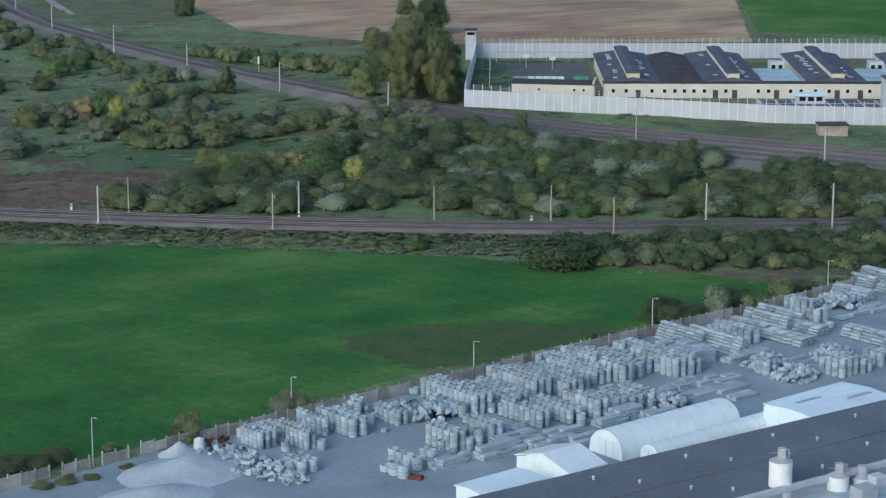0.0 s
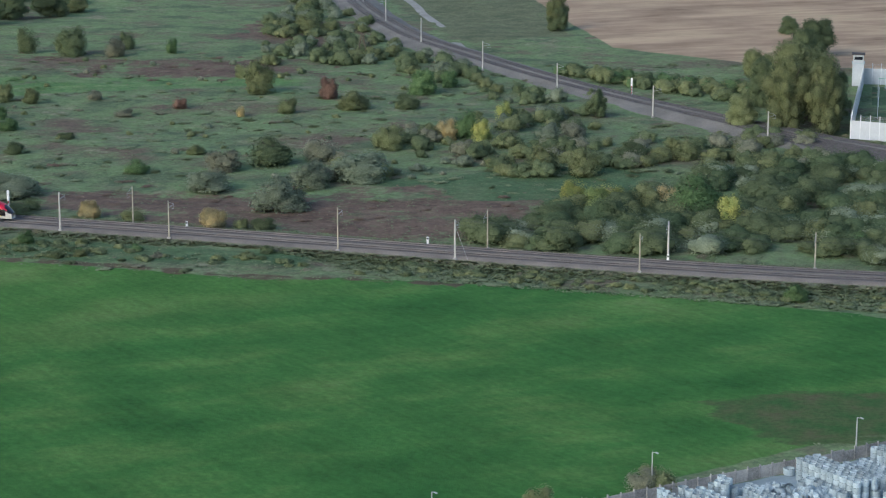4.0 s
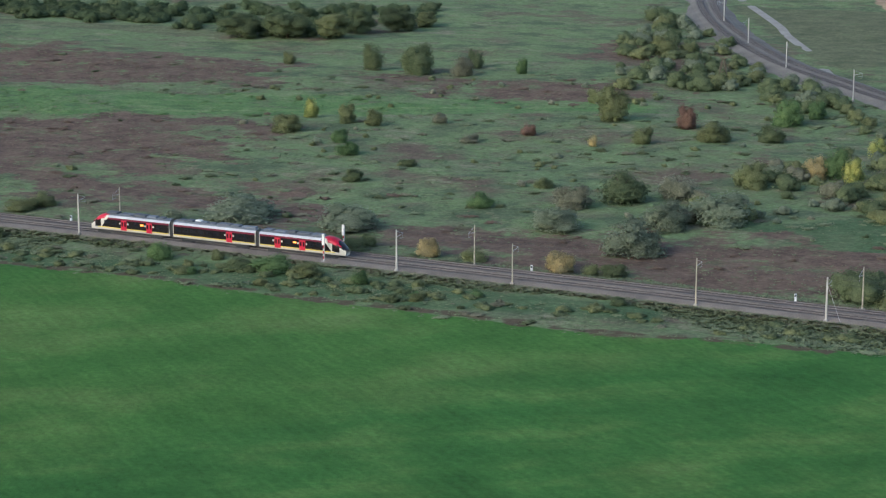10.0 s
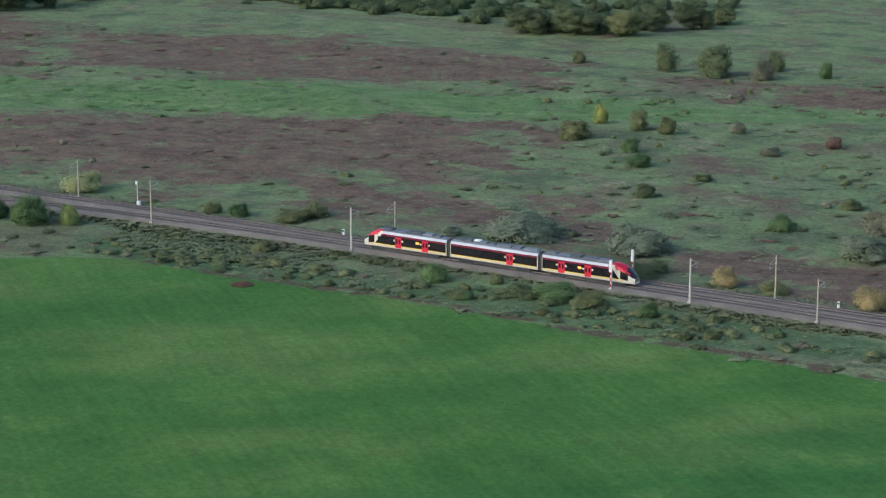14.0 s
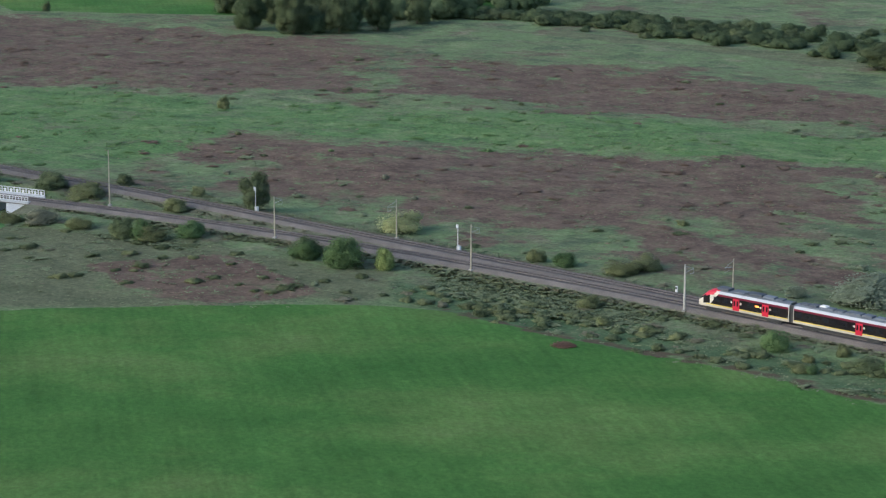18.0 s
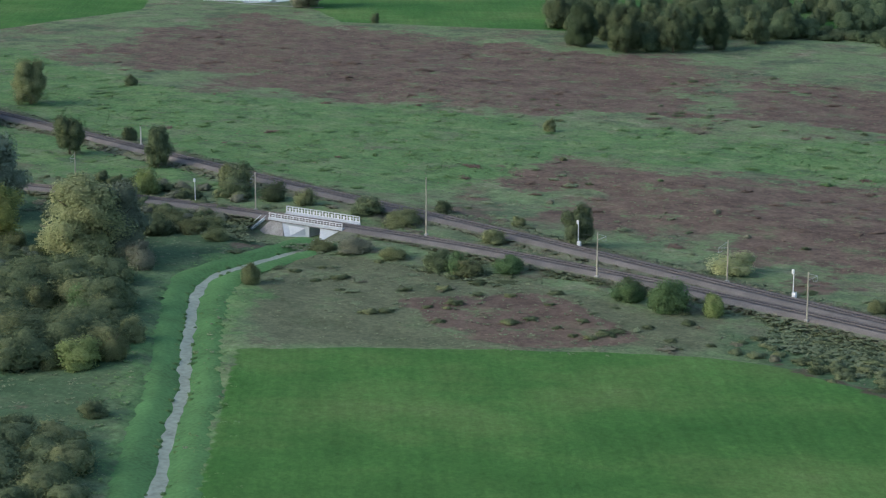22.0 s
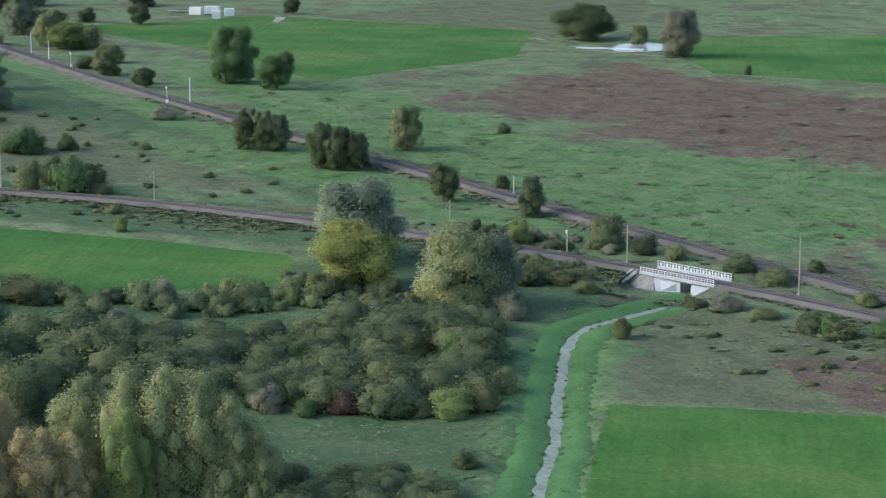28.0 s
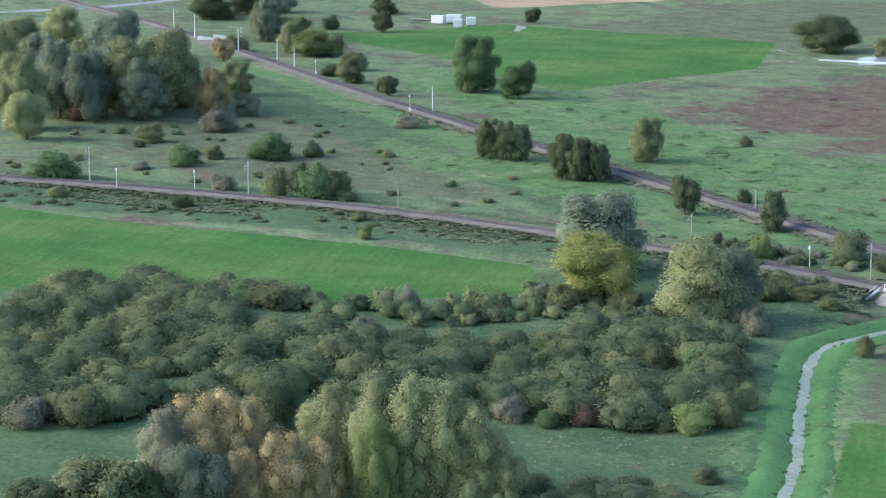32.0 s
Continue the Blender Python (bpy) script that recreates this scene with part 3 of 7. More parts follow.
    tan = ramp(nz(0.022, 6.0, (28, 2.0), 0.65), (0.34, (0.29, 0.205, 0.135)), (0.48, (0.43, 0.315, 0.215)), (0.62, (0.55, 0.42, 0.275)), (0.76, (0.40, 0.37, 0.22)))
    tan = grain(tan, nz(0.3, 4.0, (-62, 0.05)), 0.82, 1.18)
    col = over(col, tan, mask("tan", nz(0.1, 4.0), 0.6, 0.4, 0.6))
    dust = ramp(nz(0.08, 5.0), (0.3, (0.26, 0.33, 0.365)), (0.55, (0.335, 0.41, 0.44)), (0.75, (0.43, 0.50, 0.53)))
    col = over(col, grain(dust, fine, 0.9, 1.1), mask("dust", nz(0.5, 4.0), 0.4, 0.4, 0.6))
    nt.links.new(col, b.inputs["Base Color"])
    bn = nt.nodes.new("ShaderNodeBump")
    bn.inputs["Strength"].default_value, bn.inputs["Distance"].default_value = 0.5, 0.35
    nt.links.new(fine, bn.inputs["Height"])
    nt.links.new(bn.outputs[0], b.inputs["Normal"])
    return m


ground_me.materials.append(ground_material())
ground = tagged(new("ground", ground_me), "marsh meadows, green crop fields and bare ploughed land", "ground", kind="structure")


def water_material():
    m = mat("stream_water", (0.34, 0.39, 0.295), 0.5, var=0.25, scale=0.12, fine=1.0, spec=0.3)
    return m


M["water"] = water_material()
M["pond"] = mat("pond_water", (0.50, 0.55, 0.54), 0.08, var=0.1, scale=0.1, spec=0.8)
water_me = sweep(STREAM, [(-1.75, -0.87), (0, -0.87), (1.75, -0.87)], "stream", M["water"])
tagged(new("water", water_me), "narrow grey-green drainage stream between grassy banks", "stream", kind="structure")
wob = np.random.RandomState(3)
M["bank_grass"] = mat("ditch_grass", (0.105, 0.235, 0.075), 0.95, var=0.22, scale=0.12, fine=1.6, bump=0.5)
bank_line = STREAM[STREAM[:, 1] < 476]
bank_me = sweep(bank_line, [(-7.0, -0.35), (-5.2, 0.10), (-3.2, -0.05), (-0.75, -0.95), (0, -1.1), (0.75, -0.95), (3.2, -0.05), (5.2, 0.10), (7.0, -0.35)], "stream_bank", M["bank_grass"], True)
k = len(bank_me.vertices)
co = np.empty(3 * k, np.float32)
bank_me.vertices.foreach_get("co", co)
co = co.reshape(-1, 3)
co[:, :2] += wob.uniform(-0.42, 0.42, (k, 2))
co[:, 2] += wob.uniform(-0.06, 0.06, k)
bank_me.vertices.foreach_set("co", co.ravel())
tagged(new("stream_bank", bank_me), "mown bright green banks of the drainage stream", "bank", kind="structure")


# ---- railways ----
def ground_z(x, y):
    return float(height[np.argmin(np.abs(gy - y)) * nx + np.argmin(np.abs(gx - x))])


def at_line(line, x):
    """The point of a plan line at x, and its left normal."""
    i = int(np.argmin(np.abs(line[:, 0] - x)))
    return line[i], normals(line)[i]


RAIL_Z = 1.45


def railway(line, name, label, pale=False, gap=None):
    """Embankment, ballast bed, sleepers and two rails along a plan line."""
    bank = sweep(line, [(-8.0, -0.5), (-4.4, 0.45), (-3.2, 0.72), (3.2, 0.72), (4.4, 0.45), (8.0, -0.5)], "embankment", M["pale_bed"] if pale else M["bank"])
    if gap:
        bm = bmesh.new()
        bm.from_mesh(bank)
        bmesh.ops.delete(bm, geom=[q for q in bm.faces if gap[0] < q.calc_center_median().x < gap[1]], context="FACES")
        bm.to_mesh(bank)
        bm.free()
    tagged(new("embankment_" + name, bank), "grassy earth embankment under the " + label, "embankment", kind="structure")
    bed = sweep(line, [(-3.4, 0.62), (-2.6, 0.98), (-1.75, 1.20), (1.75, 1.20), (2.6, 0.98), (3.4, 0.62)], "ballast", [M["pale_ballast"] if pale else M["ballast"], M["pale_bed"] if pale else M["shoulder"]])
    bed.polygons.foreach_set("material_index", [0 if i % 5 == 2 else 1 for i in range(len(bed.polygons))])
    top = tagged(new("ballast_" + name, bed), "brown-grey crushed stone ballast of the " + label, "ballast", kind="structure")
    fine = smooth_line(line[::3], 0.65)
    n = normals(fine)
    v = []
    for p, q in zip(fine, n):
        t = np.array([q[1], -q[0]])
        c = [p + q * a + t * b for a, b in ((-1.28, -0.13), (1.28, -0.13), (1.28, 0.13), (-1.28, 0.13))]
        hi = [(*k, 1.30) for k in c]
        lo = [(*k, 1.15) for k in c]
        v += [hi, [lo[0], lo[1], hi[1], hi[0]], [lo[2], lo[3], hi[3], hi[2]]]
    tagged(put("sleepers", quads("sleepers", v, M["sleeper"]), top, "concrete sleepers half sunk in the ballast"), kind="stuff")
    for o in (-0.75, 0.75):
        put("rail", sweep(line, [(o - 0.07, 1.28), (o - 0.05, RAIL_Z), (o + 0.05, RAIL_Z), (o + 0.07, 1.28)], "rail", M["rail"]), top, "dull steel rail")


railway(TRACK_A, "main", "main railway line", gap=(-407, -383))
railway(TRACK_B, "branch", "branch railway line")
railway(TRACK_C, "station", "distant station line", True)
nC = normals(TRACK_C)
fan = np.clip((TRACK_C[:, 0] + 45) / 110, 0, 1)[:, None]
railway((TRACK_C - nC * 4.6)[TRACK_C[:, 1] < 1000], "station_north", "distant station line", True)
for i, k in enumerate((6.5, 12.5, 19.0)):
    keep = TRACK_C[:, 0] > -40 + 14 * i
    railway((TRACK_C + nC * k * fan)[keep], f"siding_{i + 1}", "station siding", True)


# ---- masts and signals ----
def catenary_mast(at, h=8.2, turn=0.0, style="concrete", arm=2.6, stay=False, label="", lean=0.0):
    """A mast with a cantilever for the contact wire that reaches along its own +y."""
    m = {"concrete": M["pole_conc"], "lichen": M["pole_ochre"], "white": M["white"]}[style]
    r = 0.21 if style != "lichen" else 0.16
    ob = thing("catenary_mast", at, turn, label or {"concrete": "pale concrete catenary mast with a steel cantilever", "lichen": "weathered ochre catenary mast beside the track",
                                                    "white": "white catenary mast beside the track"}[style], "catenary mast", "catenary masts along the railway")
    part("post", tube(r, r * 0.7, h, seg=8), m, ob)
    part("footing", box(0.7, 0.7, 0.45, (0, 0, -0.15), 0.05), M["old_concrete"], ob, "square concrete footing")
    if arm:
        z = h - 1.5
        part("cantilever", bar((0, 0.1, z), (0, arm, z + 0.35), 0.05), M["galv"], ob, "sloping galvanised tube")
        part("top_stay", bar((0, 0.1, h - 0.3), (0, arm * 0.95, z + 0.42), 0.03), M["galv"], ob)
        b = tube(0.09, 0.09, 0.5, (0, 0, 0), 8, m=pose(0, 0.35, z + 0.05, -78))
        part("insulator", b, M["old_concrete"], ob, "brown ribbed insulator")
        part("registration_arm", bar((0, arm * 0.55, z - 0.4), (0, arm * 1.05, z - 0.55), 0.03), M["galv"], ob)
        part("hanger", bar((0, arm, z + 0.35), (0, arm, z - 0.5), 0.02), M["galv"], ob)
    if stay:
        part("guy_wire", bar((0.15, 0, h * 0.8), (2.6, 0, 0), 0.03), M["galv"], ob, "slanting steel guy wire")
    return ob


def mast_on(line, x, side, off=3.0, z=0.75, **kw):
    p, n = at_line(line, x)
    q = p + n * side * off
    d = -n * side
    return catenary_mast((q[0], q[1], z), turn=math.degrees(math.atan2(d[1], d[0])) - 90, **kw)


# TRACK lines run westward, so their left is the south side
for x, style, h, stay in ((76.8, "concrete", 9.6, False), (34.2, "lichen", 7.4, False), (-35, "lichen", 7.4, False), (-70.1, "concrete", 7.8, True), (-92, "lichen", 8.6, False), (-130.3, "lichen", 7.6, False),
                          (-152.7, "concrete", 7.9, False), (-223.3, "concrete", 8.4, False), (-273.6, "lichen", 8.8, False), (-321.3, "lichen", 8.5, False), (130, "lichen", 8, False), (180, "concrete", 8.5, False)):
    mast_on(TRACK_A, x, 1, style=style, h=h, stay=stay)
for x, style, h in ((52, "concrete", 7.8), (22.3, "lichen", 7.6), (-1.5, "lichen", 7.2), (-30.4, "concrete", 7.8), (-65.8, "lichen", 7.8), (-143.1, "lichen", 7.9), (-220.2, "lichen", 8.2), (-300.6, "lichen", 8.0), (105, "concrete", 8.4)):
    mast_on(TRACK_B, x, -1, style=style, h=h)
mast_on(TRACK_A, -368.3, -1, 4.0, style="lichen", h=11.9, arm=0, label="tall weathered mast between the two railway lines")
for x, h in ((-413, 8.2), (-459.5, 8.2), (-536.5, 7.6), (-575.5, 8.7), (-614.8, 9.6)):
    mast_on(TRACK_A, x, -1, 3.2, style="lichen" if x > -560 else "concrete", h=h, arm=1.8)
for x, h, side in ((-490, 4.5, -1), (-675.6, 8.0, -1), (-805, 7.0, -1), (-824, 8.2, -1), (-850, 9.5, 1), (-868, 8.2, -1), (-905, 10, 1), (-935, 10, 1)):
    mast_on(TRACK_B, x, side, 3.2, style="white" if h != 4.5 else "concrete", h=h, arm=0 if h == 4.5 else 1.8)
for x, y, h in ((-15, 590, 8.2), (-45.6, 624.5, 8.3), (-74.8, 659.5, 8.4), (-101.4, 698, 8.6), (-128.8, 749, 8.5), (-150, 800, 8.5), (-168, 850, 8.5)):
    p = TRACK_C[np.argmin(np.hypot(*(TRACK_C - (x, y)).T))]
    d = p - np.array((x, y))
    catenary_mast((x, y, 0.5), h, math.degrees(math.atan2(d[1], d[0])) - 90, "concrete", 2.4)
catenary_mast((87, 520, 0.6), 8.4, 0, "concrete", 2.4)
catenary_mast((46, 549, 0.6), 8.2, 0, "lichen", 2.4)


def striped_signal(at, h=5.4):
    """A light signal: white head on a red and white banded post."""
    ob = thing("railway_signal", at, 0, "white-headed light signal on a red and white banded post", "signal", "light signals by the track")
    k = 6
    for i in range(k):
        part("band", tube(0.1, 0.1, (h - 2.2) / k, (0, 0, i * (h - 2.2) / k)), M["red_paint"] if i % 2 else M["white"], ob, "red band" if i % 2 else "white band")
    part("head", box(0.55, 0.35, 2.2, (0, 0, h - 2.2), 0.08), M["white"], ob, "tall white signal head")
    for i in range(3):
        part("lamp", tube(0.13, 0.13, 0.1, seg=10, m=pose(-0.28, 0, h - 0.45 - 0.6 * i, 0, -90)), M["dark_metal"], ob, "dark lamp lens")
    part("ladder", box(0.06, 0.3, h - 0.6, (0.22, 0, 0)), M["galv"], ob)
    part("base", box(0.6, 0.6, 0.4, (0, 0, -0.2), 0.05), M["white"], ob)
    return ob


def white_post(at, h=1.3):
    ob = thing("kilometre_post", at, 0, "short white concrete kilometre post beside the rails", "post", "white posts beside the track")
    part("stone", box(0.45, 0.3, h, bevel=0.05), M["white"], ob)
    part("panel", box(0.36, 0.03, 0.35, (0, -0.165, h - 0.5)), M["dark_metal"], ob, "dark number panel")
    return ob


def lamp_signal(at, h=4.8, low=True):
    """A dwarf signal lamp: slim white post with a hooked head and a white cabinet at its foot."""
    ob = thing("lamp_signal", at, 0, "slim white signal post with a white box at its foot", "signal", "slim signals by the branch")
    part("post", tube(0.09, 0.07, h), M["white"], ob)
    part("head", box(0.5, 0.35, 0.8, (-0.15, 0, h - 0.4), 0.08), M["white"], ob, "white lamp housing")
    part("lens", tube(0.14, 0.14, 0.08, seg=10, m=pose(-0.41, 0, h, 0, -90)), M["dark_metal"], ob)
    if low:
        part("cabinet", box(0.75, 0.6, 1.1, (0.25, 0, -0.1), 0.06), M["white"], ob, "white switch cabinet")
    return ob


def beside(line, x, side, off, z=0.75):
    p, n = at_line(line, x)
    return (*(p + n * side * off), z)


striped_signal(beside(TRACK_A, -171.0, 1, 2.5))
striped_signal(beside(TRACK_B, -170.3, -1, 2.5))
for x in (-130.1, -232.3, -28.5, 16):
    white_post(beside(TRACK_B, x, -1, 2.8))
for x in (-79.7, -180.0):
    white_post(beside(TRACK_B, x, -1, 2.0, 0.95), 1.6)
for line, x, side in ((TRACK_B, -284.4, -1), (TRACK_B, -339.5, -1), (TRACK_A, -428.8, -1), (TRACK_A, -607.2, 1), (TRACK_A, -588.8, -1), (TRACK_B, -681.5, 1), (TRACK_B, -779, -1)):
    lamp_signal(beside(line, x, side, 3.0), low=line is TRACK_B)
for x, y in ((-58.2, 658), (-180, 520)):
    if y > 600:
        striped_signal((x + 4, y + 2, 0.5), 4.6)

# contact wires between the masts
for line, name in ((TRACK_A, "main"), (TRACK_B, "branch")):
    ob = thing("contact_wire", (0, 0, 0), 0, "thin steel contact wire above the " + name + " line", "wire")
    for z in (6.75, 7.6):
        put("wire", sweep(line[::3], [(-0.012, z), (0, z + 0.02), (0.012, z)], "wire", M["dark_metal"]), ob)


# ---- train ----
def train():
    """A three-car electric unit, dark window band with red doors, cream sill and yellow line, red and white noses."""
    cream, yellow = mat("cream_paint", (0.66, 0.64, 0.57), 0.35, var=0.04, spec=0.5), mat("yellow_line", (0.80, 0.66, 0.12), 0.4, var=0.04)
    silver, maroon = mat("silver_roof", (0.50, 0.54, 0.60), 0.45, 0.1, var=0.08), mat("maroon_line", (0.15, 0.010, 0.035), 0.4, var=0.05)
    black, grey = mat("black_band", (0.018, 0.014, 0.017), 0.2, var=0.1, spec=0.6), mat("roof_gear", (0.15, 0.175, 0.21), 0.6, var=0.2, per_object=0.4)
    lit = bpy.data.materials.new("lit_display")
    lit.use_nodes = True
    e = lit.node_tree.nodes["Principled BSDF"]
    e.inputs["Base Color"].default_value = e.inputs["Emission Color"].default_value = (1.0, 0.32, 0.06, 1)
    e.inputs["Emission Strength"].default_value = 1.6
    root = thing("electric_train", (0, 0, 0), 0, "three-car red, white and black electric train on the main line", "train")
    s = np.r_[0, np.cumsum(np.hypot(*np.diff(TRACK_A, axis=0).T))]
    start = s[np.argmin(np.hypot(*(TRACK_A - (-163.2, 473)).T))]
    length, gap = 18.9, 0.85

    def along(d):
        return np.array([np.interp(d, s, TRACK_A[:, 0]), np.interp(d, s, TRACK_A[:, 1])])

    half = [(1.30, 0.55), (1.40, 0.70), (1.42, 1.3), (1.42, 2.85), (1.36, 3.2), (1.15, 3.55), (0.7, 3.75), (0.0, 3.80)]
    ring = half + [(-y, z) for y, z in half[-2::-1]]
    for c in range(3):
        a, b = along(start + c * (length + gap)), along(start + c * (length + gap) + length)
        mid, d = (a + b) / 2, a - b
        turn = math.degrees(math.atan2(d[1], d[0]))
        nose = {0: 1, 1: 0, 2: -1}[c]
        xs = np.linspace(-length / 2, length / 2, 64)
        v, f, mi = [], [], []
        for x in xs:
            e2 = length / 2 - x * nose if nose else 9.0
            top = 3.80 if e2 > 3.9 else 1.55 + 2.25 * math.sin(min(1, e2 / 3.9) * math.pi / 2) ** 0.9
            wid = 1.0 if e2 > 2.6 else 0.58 + 0.42 * math.sin(e2 / 2.6 * math.pi / 2)
            v += [(x, y * wid, 0.35 + (z - 0.35) * (top - 0.35) / 3.45) for y, z in ring]
        k = len(ring)
        for i in range(len(xs) - 1):
            for j in range(k - 1):
                q = (i * k + j, (i + 1) * k + j, (i + 1) * k + j + 1, i * k + j + 1)
                f.append(q)
                cx, cy, cz = np.mean([v[t] for t in q], 0)
                e2 = length / 2 - cx * nose if nose else 9.0
                m = 0 if cz < 2.95 else (1 if abs(cy) > 1.0 else 4)
                if nose and e2 < 4.6:
                    slash = 1.9 + (cz - 0.9) * 0.85
                    if e2 < slash and cz > 1.2:
                        m = 0 if cz < 1.5 else (3 if (cz < 1.75 + 0.5 * e2 and cz < 2.55) or (abs(cy) < 0.85 and 0.3 < e2 < 2.0 and cz < 3.0) else 2)
                    elif e2 < slash + 0.85 and cz < 3.4:
                        m = 0
                    elif e2 < slash + 0.9 and cz > 2.95:
                        m = 2
                mi.append(m)
        for i in (0, len(xs) - 1):
            f.append(tuple(range(i * k, i * k + k)) if i else tuple(range(k - 1, -1, -1)))
            mi.append(0)
        me = mesh("car_body", v, f, [cream, silver, M["red_paint"], black, grey], True)
        me.polygons.foreach_set("material_index", mi)
        car = put("car", me, root, "end car with a slanting red and white nose" if nose else "middle car with silver roof", (*mid, RAIL_Z), turn)
        x0, x1 = -length / 2 + 0.15, length / 2 - 0.15
        if nose > 0:
            x1 -= 3.0
        if nose < 0:
            x0 += 3.0

        def band(name, z0, z1, y, material, label=""):
            """A side band whose end leans with the white slash of the nose."""
            ends = [[x0, x1], [x0, x1]]
            for k, z in enumerate((z0, z1)):
                if nose:
                    ends[k][1 if nose > 0 else 0] = nose * (length / 2 - 2.62 - (z - 0.9) * 0.85)
            v = [(x, y + w, z) for w in (-0.015, 0.015) for (xa, xb), z in zip(ends, (z0, z1)) for x in (xa, xb)]
            put(name, mesh(name, v, [(0, 1, 3, 2), (6, 7, 5, 4), (0, 4, 5, 1), (2, 3, 7, 6), (0, 2, 6, 4), (1, 5, 7, 3)], material), car, label)
        doors = {0: (-5.3, 0.2), 1: (3.5,), 2: (-1.3, 4.7)}[c]
        lit_at = {0: -1.5, 1: None, 2: 3.0}[c]
        for side in (-1, 1):
            y = side * 1.43
            band("window_band", 1.16, 2.74, y, black, "continuous black window band with a slanting end")
            band("maroon_stripe", 2.62, 3.10, y - side * 0.004, maroon)
            part("yellow_stripe", box(length - (2.2 if nose else 0.3), 0.03, 0.16, (-0.9 * nose, y, 0.98)), yellow, car)
            for x in np.arange(x0 + 1.0, x1 - 0.6, 1.75):
                if min(abs(x - q) for q in doors) > 1.35:
                    part("window", box(1.35, 0.03, 0.85, (x, y + side * 0.012, 1.66), 0.02), M["glass"], car, "tinted window pane")
            for q in doors:
                door = part("door", box(1.35, 0.06, 2.05, (q, y + side * 0.02, 0.72), 0.03), M["red_paint"], car, "red double sliding door")
                for w in (-0.32, 0.32):
                    part("door_window", box(0.34, 0.03, 0.9, (q + w, y + side * 0.055, 1.55), 0.02), M["glass"], door)
                for w in (-0.95, 0.95):
                    part("pictogram", tube(0.2, 0.2, 0.02, seg=12, m=pose(q + w, y + side * 0.02, 2.1, 90)), cream, car, "pale round pictogram")
            if lit_at is not None:
                part("destination_display", box(0.75, 0.03, 0.34, (lit_at, y + side * 0.014, 2.02)), lit, car, "glowing orange destination display")
        rnd2 = random.Random(c + 3)
        x = x0 + 0.6
        while x < x1 - 1.6:
            w = rnd2.uniform(1.3, 3.2)
            part("roof_unit", box(w, rnd2.uniform(1.3, 1.9), rnd2.uniform(0.25, 0.45), (x + w / 2, 0, 3.68), 0.06), grey, car, "grey roof equipment box")
            x += w + rnd2.uniform(0.15, 0.6)
        if c == 1:
            part("roof_dome", box(1.4, 1.2, 0.5, (-4.2, 0, 3.75), 0.15), M["white"], car, "white roof unit")
        for x in (-length / 2 + 3.2, length / 2 - 3.2):
            bog = part("bogie", box(3.0, 2.2, 0.5, (x, 0, -0.95 + 0.55), 0.08), M["dark_metal"], car, "dark bogie frame")
            for w in (-1.2, 1.2):
                part("wheel", tube(0.42, 0.42, 2.0, seg=14, m=pose(x + w, 1.0, 0.42, 90)), M["dark_metal"], bog)
        part("underframe", box(length - 4, 2.3, 0.5, (0, 0, 0.1)), M["dark_metal"], car)
        if c < 2:
            part("gangway", box(gap + 0.1, 2.3, 2.9, (-length / 2 - gap / 2, 0, 0.6), 0.05), M["dark_metal"], car, "dark folding gangway")
        if nose:
            for w in (-0.62, 0.62):
                part("headlight", box(0.12, 0.35, 0.16, (nose * (length / 2 - 0.14), w * 0.7, 0.95), 0.03), M["frame_white"], car)
    return root


train()


